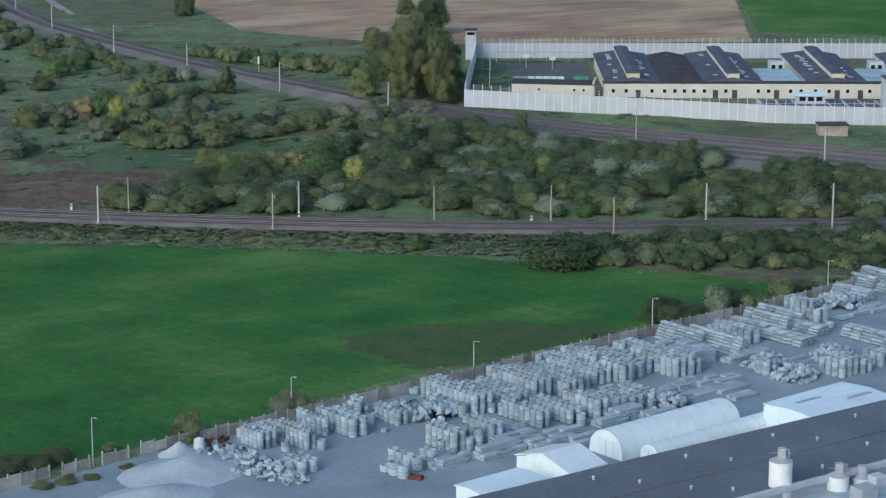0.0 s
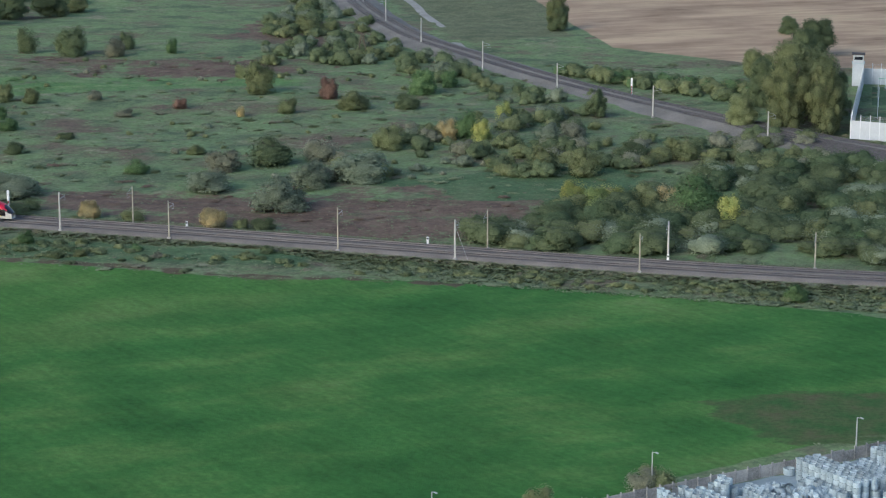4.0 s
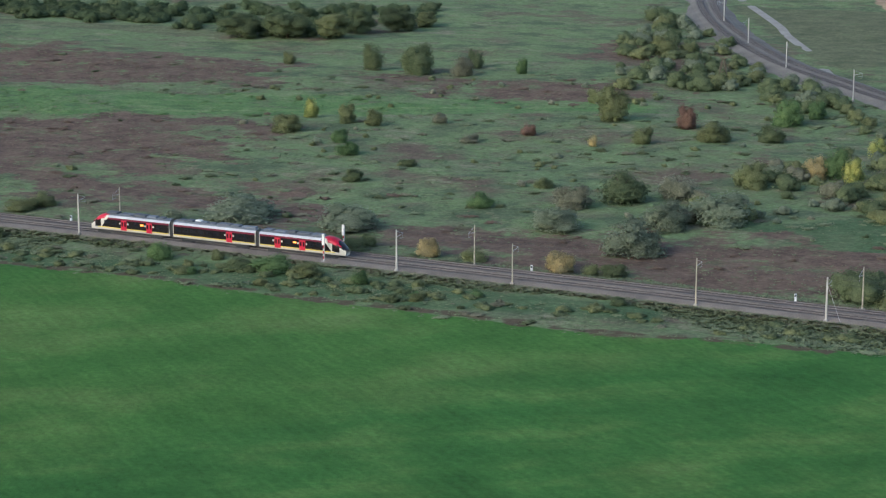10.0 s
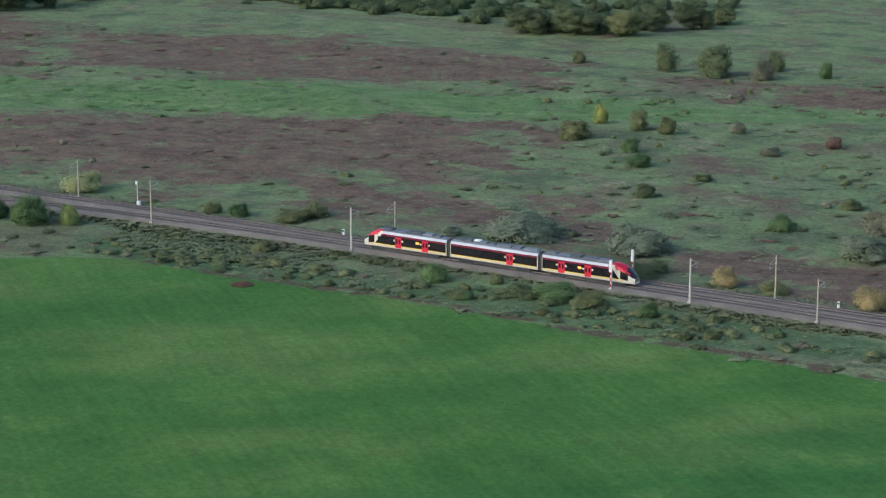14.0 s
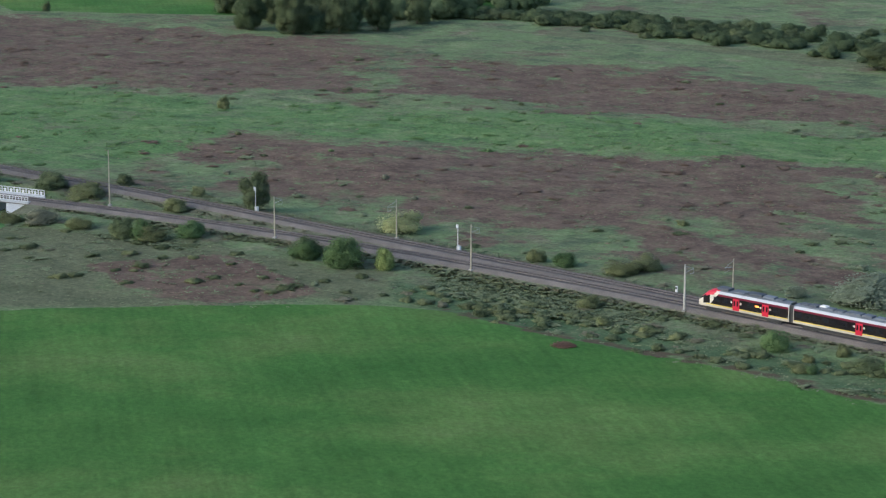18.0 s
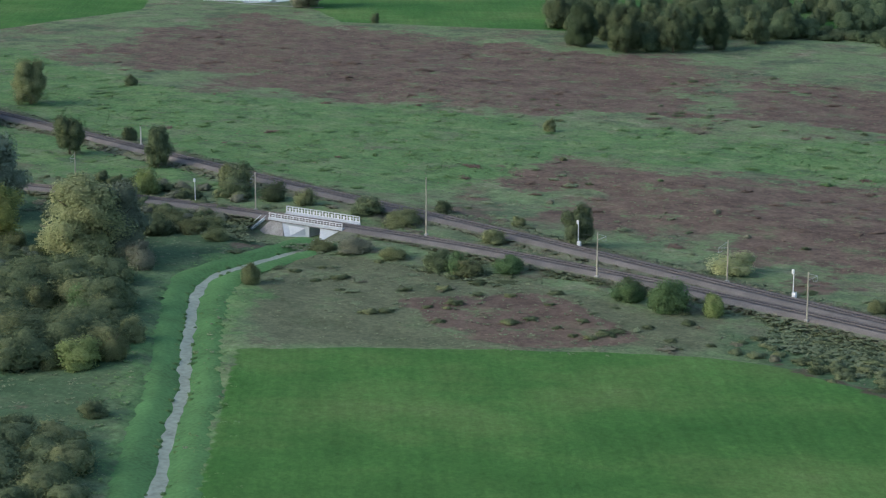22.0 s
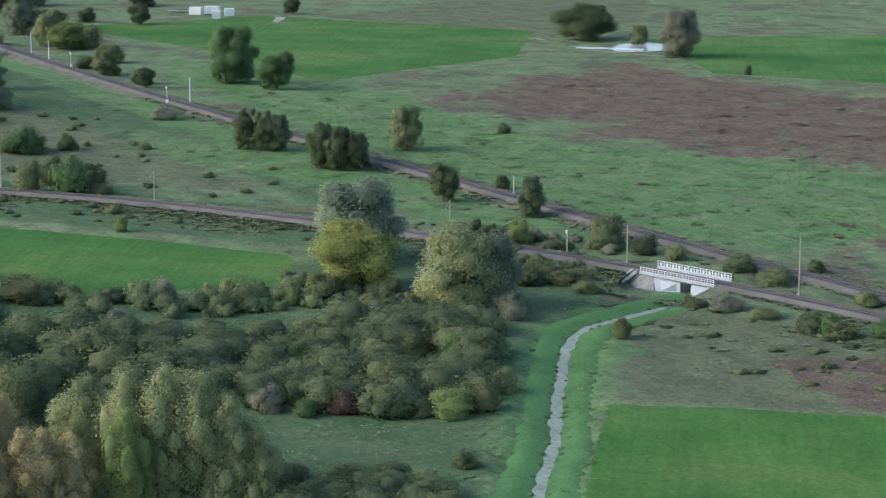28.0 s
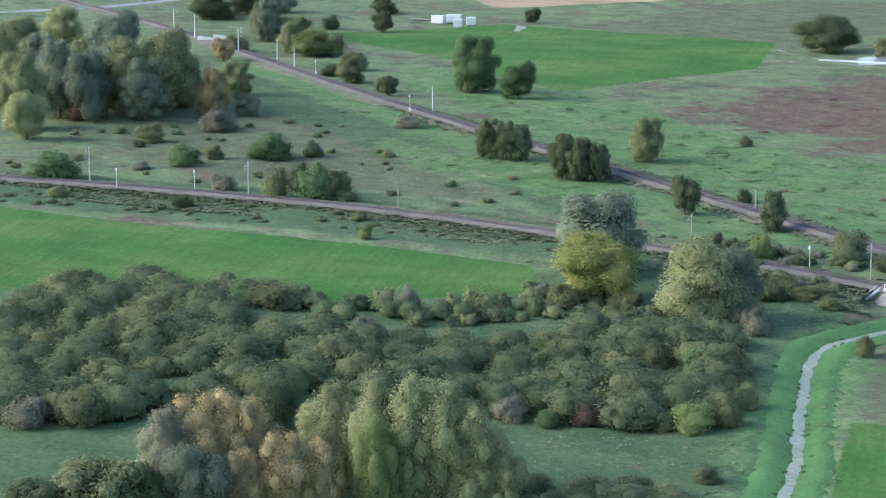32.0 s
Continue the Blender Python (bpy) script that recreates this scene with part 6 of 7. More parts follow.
BUSHES['marsh_a'] = [(-156.1, 647.7, 9.6, 10.9, 'olive'), (-135.8, 643, 6.1, 6.9, 'red'), (-142, 618.3, 5.9, 5.2, 'olive'), (-125.6, 626.8, 10.4, 6, 'olive'), (-111.4, 630.3, 7.5, 4.8, 'dark'), (-112.3, 658.5, 9, 8.1, 'green'), (-106.7, 669.9, 5.5, 5.5, 'green'), (-83.5, 615.1, 5.2, 5.8, 'yellow'), (-84.5, 582.7, 5.5, 7.5, 'yellow'), (-89, 589.4, 8.3, 8.3, 'green'), (-93.6, 585.9, 6.1, 6.2, 'ochre'), (-105.5, 572.4, 8.1, 6.8, 'olive'), (-97.4, 585, 6.9, 4.8, 'olive'), (-129.2, 546.5, 11.8, 7.8, 'dark'), (-118.6, 556.1, 10.6, 6, 'grey')]
BUSHES['marsh_b'] = [(-104.4, 532.3, 13.9, 7.6, 'willow'), (-114, 523.6, 9.3, 6.8, 'willow'), (-115.1, 499.2, 11.9, 8.1, 'willow'), (-135.5, 517.2, 11.8, 5.2, 'willow'), (-137.7, 537.6, 9.7, 5.8, 'grey'), (-156.7, 531.6, 6.2, 3.9, 'green'), (-64.6, 548.4, 8.9, 7.7, 'olive'), (-54.9, 547.4, 10.2, 7.6, 'olive'), (-46.4, 566.4, 9.8, 4.6, 'dark'), (-33.6, 569.5, 10.5, 6.6, 'olive'), (-54.1, 516.6, 7.2, 6, 'yellow'), (-46.6, 512.6, 6.3, 5.9, 'yellow'), (-28.2, 508.6, 11.7, 9.9, 'green'), (-20.1, 494.4, 6.8, 8.5, 'yellow')]
BUSHES['marsh_c'] = [(-171.7, 620.1, 4.2, 3.6, 'red'), (-213.3, 596.5, 4.7, 4.1, 'green'), (-205.8, 581.2, 6.8, 3.4, 'green'), (-213.4, 622.1, 5.3, 4.9, 'olive'), (-221.7, 623.9, 5.2, 6.1, 'olive'), (-233.6, 628.8, 4.3, 6.2, 'yellow'), (-232.2, 608.1, 9, 5.3, 'olive'), (-186.8, 571.2, 5, 2, 'dark'), (-192.1, 549.3, 5.4, 3.4, 'dark'), (-202.7, 508.7, 13.8, 5.7, 'willow'), (-177, 505.3, 13.6, 5.6, 'willow'), (-169.7, 483.3, 11.8, 3.5, 'dark'), (-232.1, 712.2, 10.5, 10.5, 'dark'), (-247.3, 714.7, 7.7, 9.7, 'dark'), (-218.8, 728.2, 5.3, 7.1, 'dark'), (-217.6, 709.6, 7.6, 6.6, 'grey'), (-202.5, 719.5, 3.8, 6.1, 'green')]
BUSHES['marsh_d'] = [(-152.5, 611.3, 2.9, 3.5, 'ochre'), (-275.4, 718, 4.3, 4.6, 'olive'), (-152.8, 484.5, 4.7, 4.1, 'ochre'), (-125.6, 482.6, 5.8, 4, 'ochre'), (-142.9, 484, 5.8, 2.9, 'olive'), (-167.3, 676, 6.5, 4.9, 'olive'), (-170.9, 773.8, 11.1, 7.4, 'olive'), (-142.9, 728.2, 5.2, 6.9, 'grey'), (-149.4, 555.9, 5.4, 2.7, 'olive'), (-183.6, 608.2, 5.9, 2.4, 'grey'), (-198.3, 629.6, 5.2, 3.1, 'grey')]
BUSHES['belt_u'] = [(18, 507.1, 3.7, 5.5, 'lime'), (22.1, 501.4, 4.9, 7.3, 'lime'), (6, 480.2, 4.7, 4.2, 'green'), (-8.8, 511.4, 6.3, 5.5, 'olive'), (-2.3, 488, 7.2, 4.8, 'olive'), (46.9, 506.1, 6.2, 4.9, 'grey'), (29.5, 481.8, 5.9, 4.7, 'green'), (54, 480.8, 7, 5.9, 'olive'), (63.9, 476.1, 7, 5.1, 'olive'), (-48.6, 508.5, 6.2, 6.2, 'lime'), (-41.9, 502.9, 7.4, 4.9, 'olive'), (-34.1, 515.9, 6.3, 5.6, 'ochre')]
BUSHES['belt_t'] = [(18.6, 557.2, 4.1, 7.6, 'dark'), (55.3, 519.6, 6.5, 8.4, 'dark'), (76.8, 480.4, 10.8, 9.6, 'dark'), (89.5, 498.4, 6.2, 5, 'dark'), (43.7, 515.9, 3.8, 3.2, 'yellow'), (29.3, 467.9, 4.7, 4.7, 'green'), (-5.6, 437.9, 4.4, 3.8, 'green'), (21.4, 424.3, 17, 6.9, 'deep'), (13.4, 464.8, 3.5, 3.5, 'green'), (47, 503.3, 7.5, 5, 'grey'), (66.1, 467.9, 5.8, 3.5, 'olive'), (87.3, 475.1, 5.9, 4.7, 'olive')]
BUSHES['fence_b'] = [(-36.6, 314.9, 4.7, 5, 'olive'), (-37.9, 313.5, 3.2, 3.2, 'dark'), (-60.0, 301.1, 7, 3.1, 'dark'), (-56.4, 302.6, 6.3, 2.7, 'dark'), (-54.3, 306.8, 4.8, 2.2, 'dark'), (-54.3, 295.0, 3.4, 1.1, 'olive'), (-51.5, 296.7, 3.4, 1.2, 'olive'), (-48.3, 298.4, 2.6, 0.9, 'olive'), (-43.9, 302.8, 2.3, 0.8, 'olive'), (-47.4, 310.8, 2.4, 1.4, 'olive'), (-24.1, 327.9, 5.1, 3.7, 'grey'), (-22.0, 328.8, 5.9, 3.7, 'olive'), (38.1, 384.9, 9.3, 4.4, 'deep'), (42.5, 384.3, 6.8, 3.9, 'deep'), (47.2, 387.4, 5.9, 6.3, 'willow'), (52.0, 394.2, 9, 5, 'deep'), (60.2, 399.2, 5.1, 4.9, 'olive'), (54.1, 391.5, 6, 4, 'olive'), (35.0, 383.4, 3.9, 2.9, 'dark'), (64.5, 404.6, 6.2, 3.1, 'dark'), (73.9, 411.2, 8.3, 3.1, 'willow'), (24.4, 369.3, 2.8, 1.7, 'green')]
BUSHES['embank'] = [(-201, 465.7, 6.3, 4.2, 'green'), (-190.1, 468, 2.7, 2.5, 'olive'), (-176.3, 462.4, 8.2, 3.6, 'green'), (-168.7, 461.2, 6.1, 3, 'olive'), (-182.7, 461.9, 6.2, 2.6, 'dark'), (-157.8, 459.3, 4, 3, 'green'), (-260.8, 497.6, 5.2, 2.8, 'green'), (-267.3, 499.1, 2.8, 2.4, 'olive'), (-246.7, 503.7, 7.1, 3.3, 'olive'), (-200.9, 504.3, 13.6, 5.1, 'willow'), (-214.5, 501.3, 4.6, 2.3, 'willow'), (-176.7, 507.5, 10.1, 4.3, 'willow'), (-166.8, 490, 4.3, 3.2, 'dark'), (-152.4, 484.1, 5.2, 4.4, 'ochre'), (-124, 478.1, 5, 5, 'ochre'), (-114.2, 480.1, 6, 3, 'dark'), (-118.9, 480.3, 4, 2.5, 'olive'), (-241.8, 473.3, 4.4, 2.7, 'olive')]
BUSHES['junction'] = [(-383.1, 510.1, 4.4, 3.2, 'dark'), (-379.4, 493.2, 9.7, 4.8, 'olive'), (-294.8, 473.2, 8.4, 6.9, 'green'), (-287.6, 475.8, 4.2, 4.7, 'lime'), (-305.6, 474.3, 6.4, 4.5, 'green'), (-348.6, 470.5, 5.6, 4.7, 'dark'), (-341.4, 471.5, 6.7, 3.6, 'olive'), (-336.2, 476.6, 5.6, 3.6, 'green'), (-306, 506.7, 10.8, 4.8, 'poplar'), (-354.9, 494.3, 5.9, 3.5, 'olive'), (-363, 511.4, 3.7, 2.4, 'olive'), (-430, 492.7, 6.4, 7.1, 'dark'), (-368.9, 440, 3.7, 4.4, 'olive'), (-267.5, 498, 4.3, 3.2, 'olive'), (-260.9, 497.3, 4.6, 3, 'green'), (-249.2, 497.9, 7.3, 3.1, 'olive'), (-433.2, 606.1, 3.6, 3.9, 'olive'), (-617.4, 731.9, 4, 4.4, 'dark')]
BUSHES['west_b'] = [(-568.9, 579.8, 4.6, 3.9, 'dark'), (-500, 521.3, 4.3, 4.3, 'dark'), (-433.5, 495.9, 7.6, 6.6, 'olive'), (-445.1, 479.9, 7.6, 7.3, 'lime'), (-367.7, 439.6, 3.8, 4.5, 'olive'), (-382.5, 509.6, 4.1, 3.4, 'dark'), (-306.5, 476.9, 6.2, 4.1, 'dark'), (-298, 476.6, 7.1, 5.9, 'green'), (-288.7, 477.3, 4.4, 4.4, 'lime'), (-343.9, 470.9, 5.4, 5, 'green'), (-337, 477.8, 6.5, 3.5, 'green'), (-419.8, 464.4, 7.2, 4.2, 'olive'), (-409.7, 466.5, 5.9, 3.5, 'olive'), (-390.1, 431.8, 5.5, 4.4, 'grey'), (-421.2, 425.1, 5.7, 4.5, 'olive'), (-428.8, 414, 9, 5.6, 'olive'), (-414.8, 446.1, 6.9, 4, 'olive')]
BUSHES['bridge_b'] = [(-377.5, 468.1, 6.7, 2.9, 'olive'), (-369.8, 469.8, 7.8, 3.3, 'grey'), (-360.6, 471.3, 6.6, 2.8, 'olive'), (-434, 497.8, 7.6, 7.6, 'dark'), (-419.4, 494.2, 7.4, 5, 'dark'), (-409.6, 495, 6.1, 4.4, 'olive'), (-393.1, 497.1, 8.4, 4.3, 'dark'), (-382.5, 497.9, 9.4, 4.9, 'olive'), (-437.5, 497.5, 5.1, 6.6, 'olive'), (-410, 462.6, 7.1, 3.5, 'olive'), (-401.1, 460.9, 5.8, 3.5, 'olive'), (-414.4, 457.2, 8.2, 4.7, 'dark'), (-426.6, 459.8, 7.2, 4.8, 'olive')]
BUSHES['front_w'] = [(-409.6, 289, 9.4, 5.7, 'grey'), (-405, 297.1, 9.4, 7.1, 'olive'), (-367.6, 358.9, 5.7, 5.2, 'grey'), (-358.2, 367.9, 5.6, 4.7, 'red'), (-352.7, 374.8, 4.7, 4.9, 'red'), (-345.6, 380.5, 8.4, 5.6, 'lime'), (-343.3, 385.8, 5.6, 5.8, 'olive'), (-321.9, 364.2, 5.2, 3.5, 'dark'), (-332.6, 338, 8.5, 4.3, 'dark'), (-326.7, 344.2, 8.5, 4.2, 'dark'), (-321.4, 349.7, 6.7, 4.2, 'dark')]
BUSHES['west_d'] = [(-889.3, 604.8, 16, 11.5, 'olive'), (-856.9, 600.7, 13.3, 10, 'lime'), (-835.5, 597.1, 10.9, 9.8, 'olive'), (-785.5, 576.2, 10.3, 8.2, 'olive'), (-777.3, 560.9, 8.1, 6, 'dark'), (-730.9, 556, 7.7, 6.7, 'dark'), (-917.6, 609.9, 14.1, 9.4, 'dark'), (-918.5, 629.1, 11.9, 7.1, 'olive'), (-863.3, 569.3, 11, 8.8, 'olive'), (-910.8, 638.3, 9.5, 7.1, 'dark')]
BUSHES['west_c'] = [(-628.8, 455.7, 14.4, 8, 'green'), (-683.3, 466.9, 13.8, 7.9, 'grey'), (-625.4, 467.5, 7.1, 5.1, 'dark'), (-647.5, 437.5, 9.7, 3.2, 'olive'), (-567.5, 441.3, 8.7, 7.3, 'dark'), (-576.9, 434.9, 8.8, 8.8, 'dark'), (-632.7, 416.3, 6.8, 2.5, 'grey'), (-656.7, 519.3, 10.4, 4.2, 'grey'), (-631.1, 389.7, 16.7, 9.4, 'green'), (-674.8, 440, 10, 6.7, 'olive'), (-628.1, 427.8, 8.6, 7.5, 'green'), (-634.7, 440.3, 6.4, 4.8, 'olive'), (-589.1, 420.2, 6.8, 5.9, 'grey'), (-571.6, 425.3, 8.7, 10.1, 'olive'), (-563.7, 432.4, 11.5, 10.8, 'green'), (-558.8, 439.6, 7.2, 3.4, 'olive'), (-575.8, 400.9, 7.1, 4, 'dark'), (-512.3, 416.8, 3.9, 4.6, 'lime'), (-534.2, 428.2, 4.1, 3.4, 'olive'), (-606.3, 380.6, 5.8, 2.9, 'olive'), (-464.7, 366.8, 15, 5.8, 'olive'), (-447.3, 387.8, 6.3, 6, 'grey'), (-432, 396.9, 7.9, 7.9, 'olive'), (-426.6, 404.9, 3.4, 4.5, 'lime'), (-439.7, 394.5, 4.6, 5.1, 'olive'), (-433, 361.7, 7.6, 4.3, 'olive'), (-429.3, 367.1, 6.5, 4.9, 'grey'), (-394.7, 434.8, 6.6, 5.5, 'grey')]
TREES = {}
TREES['trees_a'] = [(-60.6, 625, 5.5, 8.4, 'dark'), (-90.5, 793.9, 7.4, 14, 'olive')]
TREES['trees_p'] = [(-6.3, 628.5, 17.1, 20.9, 'olive'), (-13.4, 633.1, 9.4, 9.4, 'dark'), (-20.6, 690.7, 8.5, 10.2, 'olive'), (-4.8, 747.1, 12.8, 11, 'dark'), (-14.5, 796.3, 7, 5.8, 'dark'), (-90.5, 792.5, 7, 7.8, 'dark')]
TREES['trees_q'] = [(-18.5, 648.2, 9.5, 12.6, 'dark'), (-10.7, 614.1, 12, 20.9, 'olive'), (-1.7, 610.4, 9.5, 19.3, 'olive'), (-8.3, 714.4, 10.4, 12.1, 'dark'), (1.2, 630.5, 7.7, 13.8, 'dark'), (-22.7, 614.9, 9, 9, 'olive')]
TREES['trees_j'] = [(-341.5, 504.3, 6.1, 8.5, 'dark')]
TREES['trees_w'] = [(-453, 440.5, 20.0, 17.0, 'willow'), (-432.3, 425, 16.7, 13.2, 'yellow'), (-407.7, 431.4, 18.5, 15.2, 'poplar'), (-402.5, 436.5, 12.3, 14, 'willow'), (-468.3, 503.5, 7, 9.4, 'dark'), (-496.9, 500, 7.2, 10, 'dark'), (-566.9, 542.6, 9.8, 12, 'olive'), (-553.7, 503.3, 7.4, 13.4, 'dark'), (-548.6, 505.9, 7.4, 12.7, 'dark'), (-545.5, 509.1, 6.8, 11.3, 'dark')]
TREES['trees_x'] = [(-592.2, 505.9, 7.9, 12.7, 'dark'), (-587.6, 508.4, 7.9, 12.3, 'dark'), (-585, 511.5, 7.1, 9.8, 'dark'), (-560.2, 509.1, 7.6, 12.2, 'dark'), (-554.4, 510.5, 7, 11.8, 'dark'), (-551.7, 513.7, 6.7, 10, 'dark'), (-713.5, 582.1, 16.1, 18.8, 'green'), (-690.3, 583.5, 11.3, 12.4, 'green'), (-712.3, 579, 5.7, 9.6, 'olive'), (-720.8, 551.4, 5.7, 7.2, 'dark'), (-733.4, 759.9, 23.3, 13.8, 'dark'), (-669.8, 750.7, 15.7, 16.7, 'grey'), (-705.7, 763.3, 7, 7.4, 'olive'), (-885.2, 726.1, 7.4, 6.9, 'dark'), (-891.5, 652.7, 8.5, 9, 'dark'), (-831.7, 586.2, 17.2, 9.7, 'lime'), (-758.1, 558.7, 9.9, 9.9, 'olive')]
TREES['trees_f'] = [(-351.9, 287.2, 9.1, 18.3, 'grey'), (-351.7, 292.2, 10.4, 19.5, 'ochre'), (-350.6, 296.3, 9.3, 19.5, 'ochre'), (-348.5, 299.4, 8.3, 18.6, 'ochre'), (-355.3, 294.1, 8.8, 15.1, 'willow'), (-343.5, 288.1, 10.1, 13.6, 'willow'), (-341.1, 294, 8.5, 13, 'ochre'), (-338.8, 299.7, 8.5, 15.3, 'ochre'), (-337.1, 304.6, 6.9, 13.9, 'ochre'), (-372.3, 316.2, 9, 12.4, 'dark'), (-348.7, 313.9, 11.5, 18.9, 'poplar'), (-332.7, 311.2, 7.8, 18.6, 'lime'), (-338.3, 314.6, 9.1, 22.6, 'poplar'), (-334.4, 318.1, 10.4, 22.8, 'poplar'), (-330.8, 321.1, 10.3, 22.3, 'poplar'), (-327.1, 324.2, 9, 19.1, 'poplar'), (-323.8, 326.9, 7, 13.5, 'poplar'), (-348.7, 275.9, 14.8, 11.4, 'olive'), (-351.7, 266.9, 10.4, 8.8, 'dark'), (-347.8, 281.7, 7.3, 9.7, 'dark')]
# far trees: paler leaf kinds put distance haze into the foliage colour
TREES['trees_l'] = [(-713.3, 480.4, 10.8, 14.8, 'ochre'), (-749.8, 461.9, 18.5, 30.5, 'willow'), (-728.4, 469.8, 20, 27.3, 'poplar'), (-735.5, 437.7, 17.9, 26.8, 'willow'), (-720.2, 418, 15.6, 26, 'poplar'), (-744.5, 469.5, 11.1, 20.3, 'willow'), (-707.1, 489.3, 9, 7.2, 'willow'), (-794, 471.6, 11.7, 19.5, 'poplar'), (-817.1, 464.7, 15.9, 15.9, 'poplar'), (-837.9, 549.2, 8.6, 9.6, 'ochre'), (-886.7, 595.2, 11.5, 18.4, 'willow'), (-846.9, 583.5, 8.8, 12.1, 'poplar'), (-757.8, 427.8, 14.6, 29.1, 'poplar'), (-762.6, 443.6, 16.7, 25.9, 'willow'), (-724.7, 442.5, 16, 21.3, 'willow'), (-729.4, 457.4, 16.2, 27, 'poplar'), (-736, 481.7, 14.8, 16.6, 'poplar'), (-714.5, 457.2, 14.2, 21.3, 'willow'), (-789.5, 504, 13.9, 17.9, 'willow'), (-884.1, 484, 19.3, 17.2, 'poplar'), (-935.2, 527.3, 18.5, 13.8, 'poplar'), (-861.6, 515.8, 17.2, 19.3, 'willow'), (-750.2, 508.9, 11.5, 11.5, 'poplar'), (-698, 410.5, 11.8, 15.1, 'poplar'), (-726.7, 439.6, 5.3, 5.3, 'red')]
TREES['trees_y'] = [(-980.5, 618.9, 19.9, 12.4, 'dark'), (-988.4, 639.8, 15.2, 12.7, 'dark'), (-909.2, 606.6, 11.7, 16.3, 'dark'), (-987.4, 656.4, 15.3, 10.2, 'willow'), (-956.1, 693.8, 12.7, 8.7, 'dark')]
TREES['woods_n'] = [(-526.9, 734.1, 10.9, 13.9, 'deep'), (-508, 734.3, 12.0, 14.6, 'dark'), (-497.8, 745.5, 9.4, 15.6, 'dark'), (-492.3, 760.2, 9.5, 14.8, 'deep'), (-488.3, 777.7, 8.3, 12.1, 'dark'), (-561.2, 764.4, 8.6, 12.5, 'dark'), (-484.9, 793.2, 8.4, 9.1, 'deep'), (-529.8, 750, 8.3, 14.1, 'dark'), (-517.5, 759.3, 8.3, 14.1, 'dark'), (-506.8, 767.4, 8.3, 14.1, 'deep')]
TREES['woods_w'] = [(-313.6, 770.1, 13.4, 7.7, 'dark'), (-297.7, 771.1, 15.3, 8.6, 'dark'), (-281.9, 772, 11.4, 8.6, 'olive'), (-280.6, 790.7, 11.7, 7.8, 'dark'), (-269.9, 801.3, 11.8, 7.9, 'dark'), (-265.3, 818.6, 8, 5, 'olive')]
THICKETS = {}
THICKETS['thicket_belt'] = [(-71, 473), (-65, 500), (-47, 520), (-31, 552), (-9, 572), (16, 561), (36, 544), (61, 526), (98, 502), (91, 463), (54, 464), (25, 467), (-10, 470), (-36, 469), (-62, 466)]
THICKETS['thicket_rail'] = [(14, 427), (31, 444), (88, 450), (83, 421), (44, 419), (18, 423)]
THICKETS['hedge_far'] = [(-84, 700), (-45, 682), (-24, 676), (-14, 658), (-23, 653), (-44, 664), (-68, 683)]
THICKETS['hedge_top'] = [(-200, 878), (-181, 850), (-135, 750), (-104, 692), (-76, 657), (-61, 623), (-73, 627), (-104, 662), (-139, 702), (-171, 703), (-190, 800)]
THICKETS['thicket_sw'] = [(-399, 385), (-402, 407), (-380, 422), (-350, 396), (-343, 382), (-349, 372), (-362, 359)]
THICKETS['thicket_s'] = [(-334, 339), (-320, 353), (-307, 350), (-290, 338), (-308, 320)]
THICKETS['thicket_w'] = [(-501, 323), (-499, 354), (-471, 357), (-442, 348), (-418, 368), (-404, 397), (-394, 427), (-375, 416), (-342, 384), (-366, 358), (-399, 345), (-405, 304), (-414, 287)]
THICKETS['woods_north'] = [(-569, 768), (-500, 737), (-479, 774), (-481, 802), (-475, 860), (-507, 880), (-599, 810)]
THICKETS['woods_west'] = [(-461, 790), (-382, 789), (-323, 775), (-284, 765), (-269, 823), (-271, 856), (-343, 849), (-479, 820)]
THICKETS['strip_east'] = [(-90, 457), (-32, 448), (13, 442), (13, 434), (-31, 440), (-87, 444)]
THICKETS['strip_west'] = [(-379, 471), (-324, 480), (-271, 479), (-206, 479), (-200, 466), (-258, 461), (-298, 448), (-333, 433), (-372, 450)]
THICKETS['hedge_crop'] = [(-490, 367), (-464, 377), (-444, 392), (-438, 415), (-423, 405), (-434, 377), (-464, 359)]
THICKETS['scatter_a'] = [(-278, 671), (-207, 725), (-115, 711), (-66, 641), (-73, 527), (-128, 496), (-206, 501)]
THICKETS['scatter_b'] = [(-500, 556), (-395, 592), (-271, 612), (-228, 522), (-318, 530), (-386, 517), (-457, 516)]
THICKETS['scatter_c'] = [(-712, 409), (-712, 472), (-674, 505), (-603, 493), (-526, 494), (-526, 467), (-571, 428), (-654, 385)]
THICKETS['strip_slope'] = [(-641, 364), (-629, 375), (-578, 416), (-525, 444), (-494, 462), (-478, 450), (-503, 430), (-551, 401), (-604, 365), (-621, 356)]
THICKETS['thicket_m'] = [(-122, 555), (-109, 588), (-92, 622), (-60, 629), (-53, 572), (-76, 552), (-99, 534), (-107, 501)]
THICKETS['thicket_n'] = [(-81, 550), (-70, 582), (-53, 587), (-33, 600), (0, 610), (0, 557), (-26, 567), (-49, 551), (-72, 539)]
THICKETS['under_trees'] = [(-454, 421), (-437, 426), (-425, 433), (-410, 445), (-397, 438), (-406, 417), (-424, 400)]
THICKETS['between_tracks'] = [(-468, 485), (-448, 490), (-429, 495), (-421, 490), (-436, 479), (-456, 474)]
THICKETS['below_track'] = [(-445, 475), (-416, 482), (-407, 471), (-425, 461)]
THICKETS['hedge_n'] = [(-490, 790), (-459, 803), (-415, 801), (-358, 795), (-369, 819), (-432, 833), (-491, 817)]
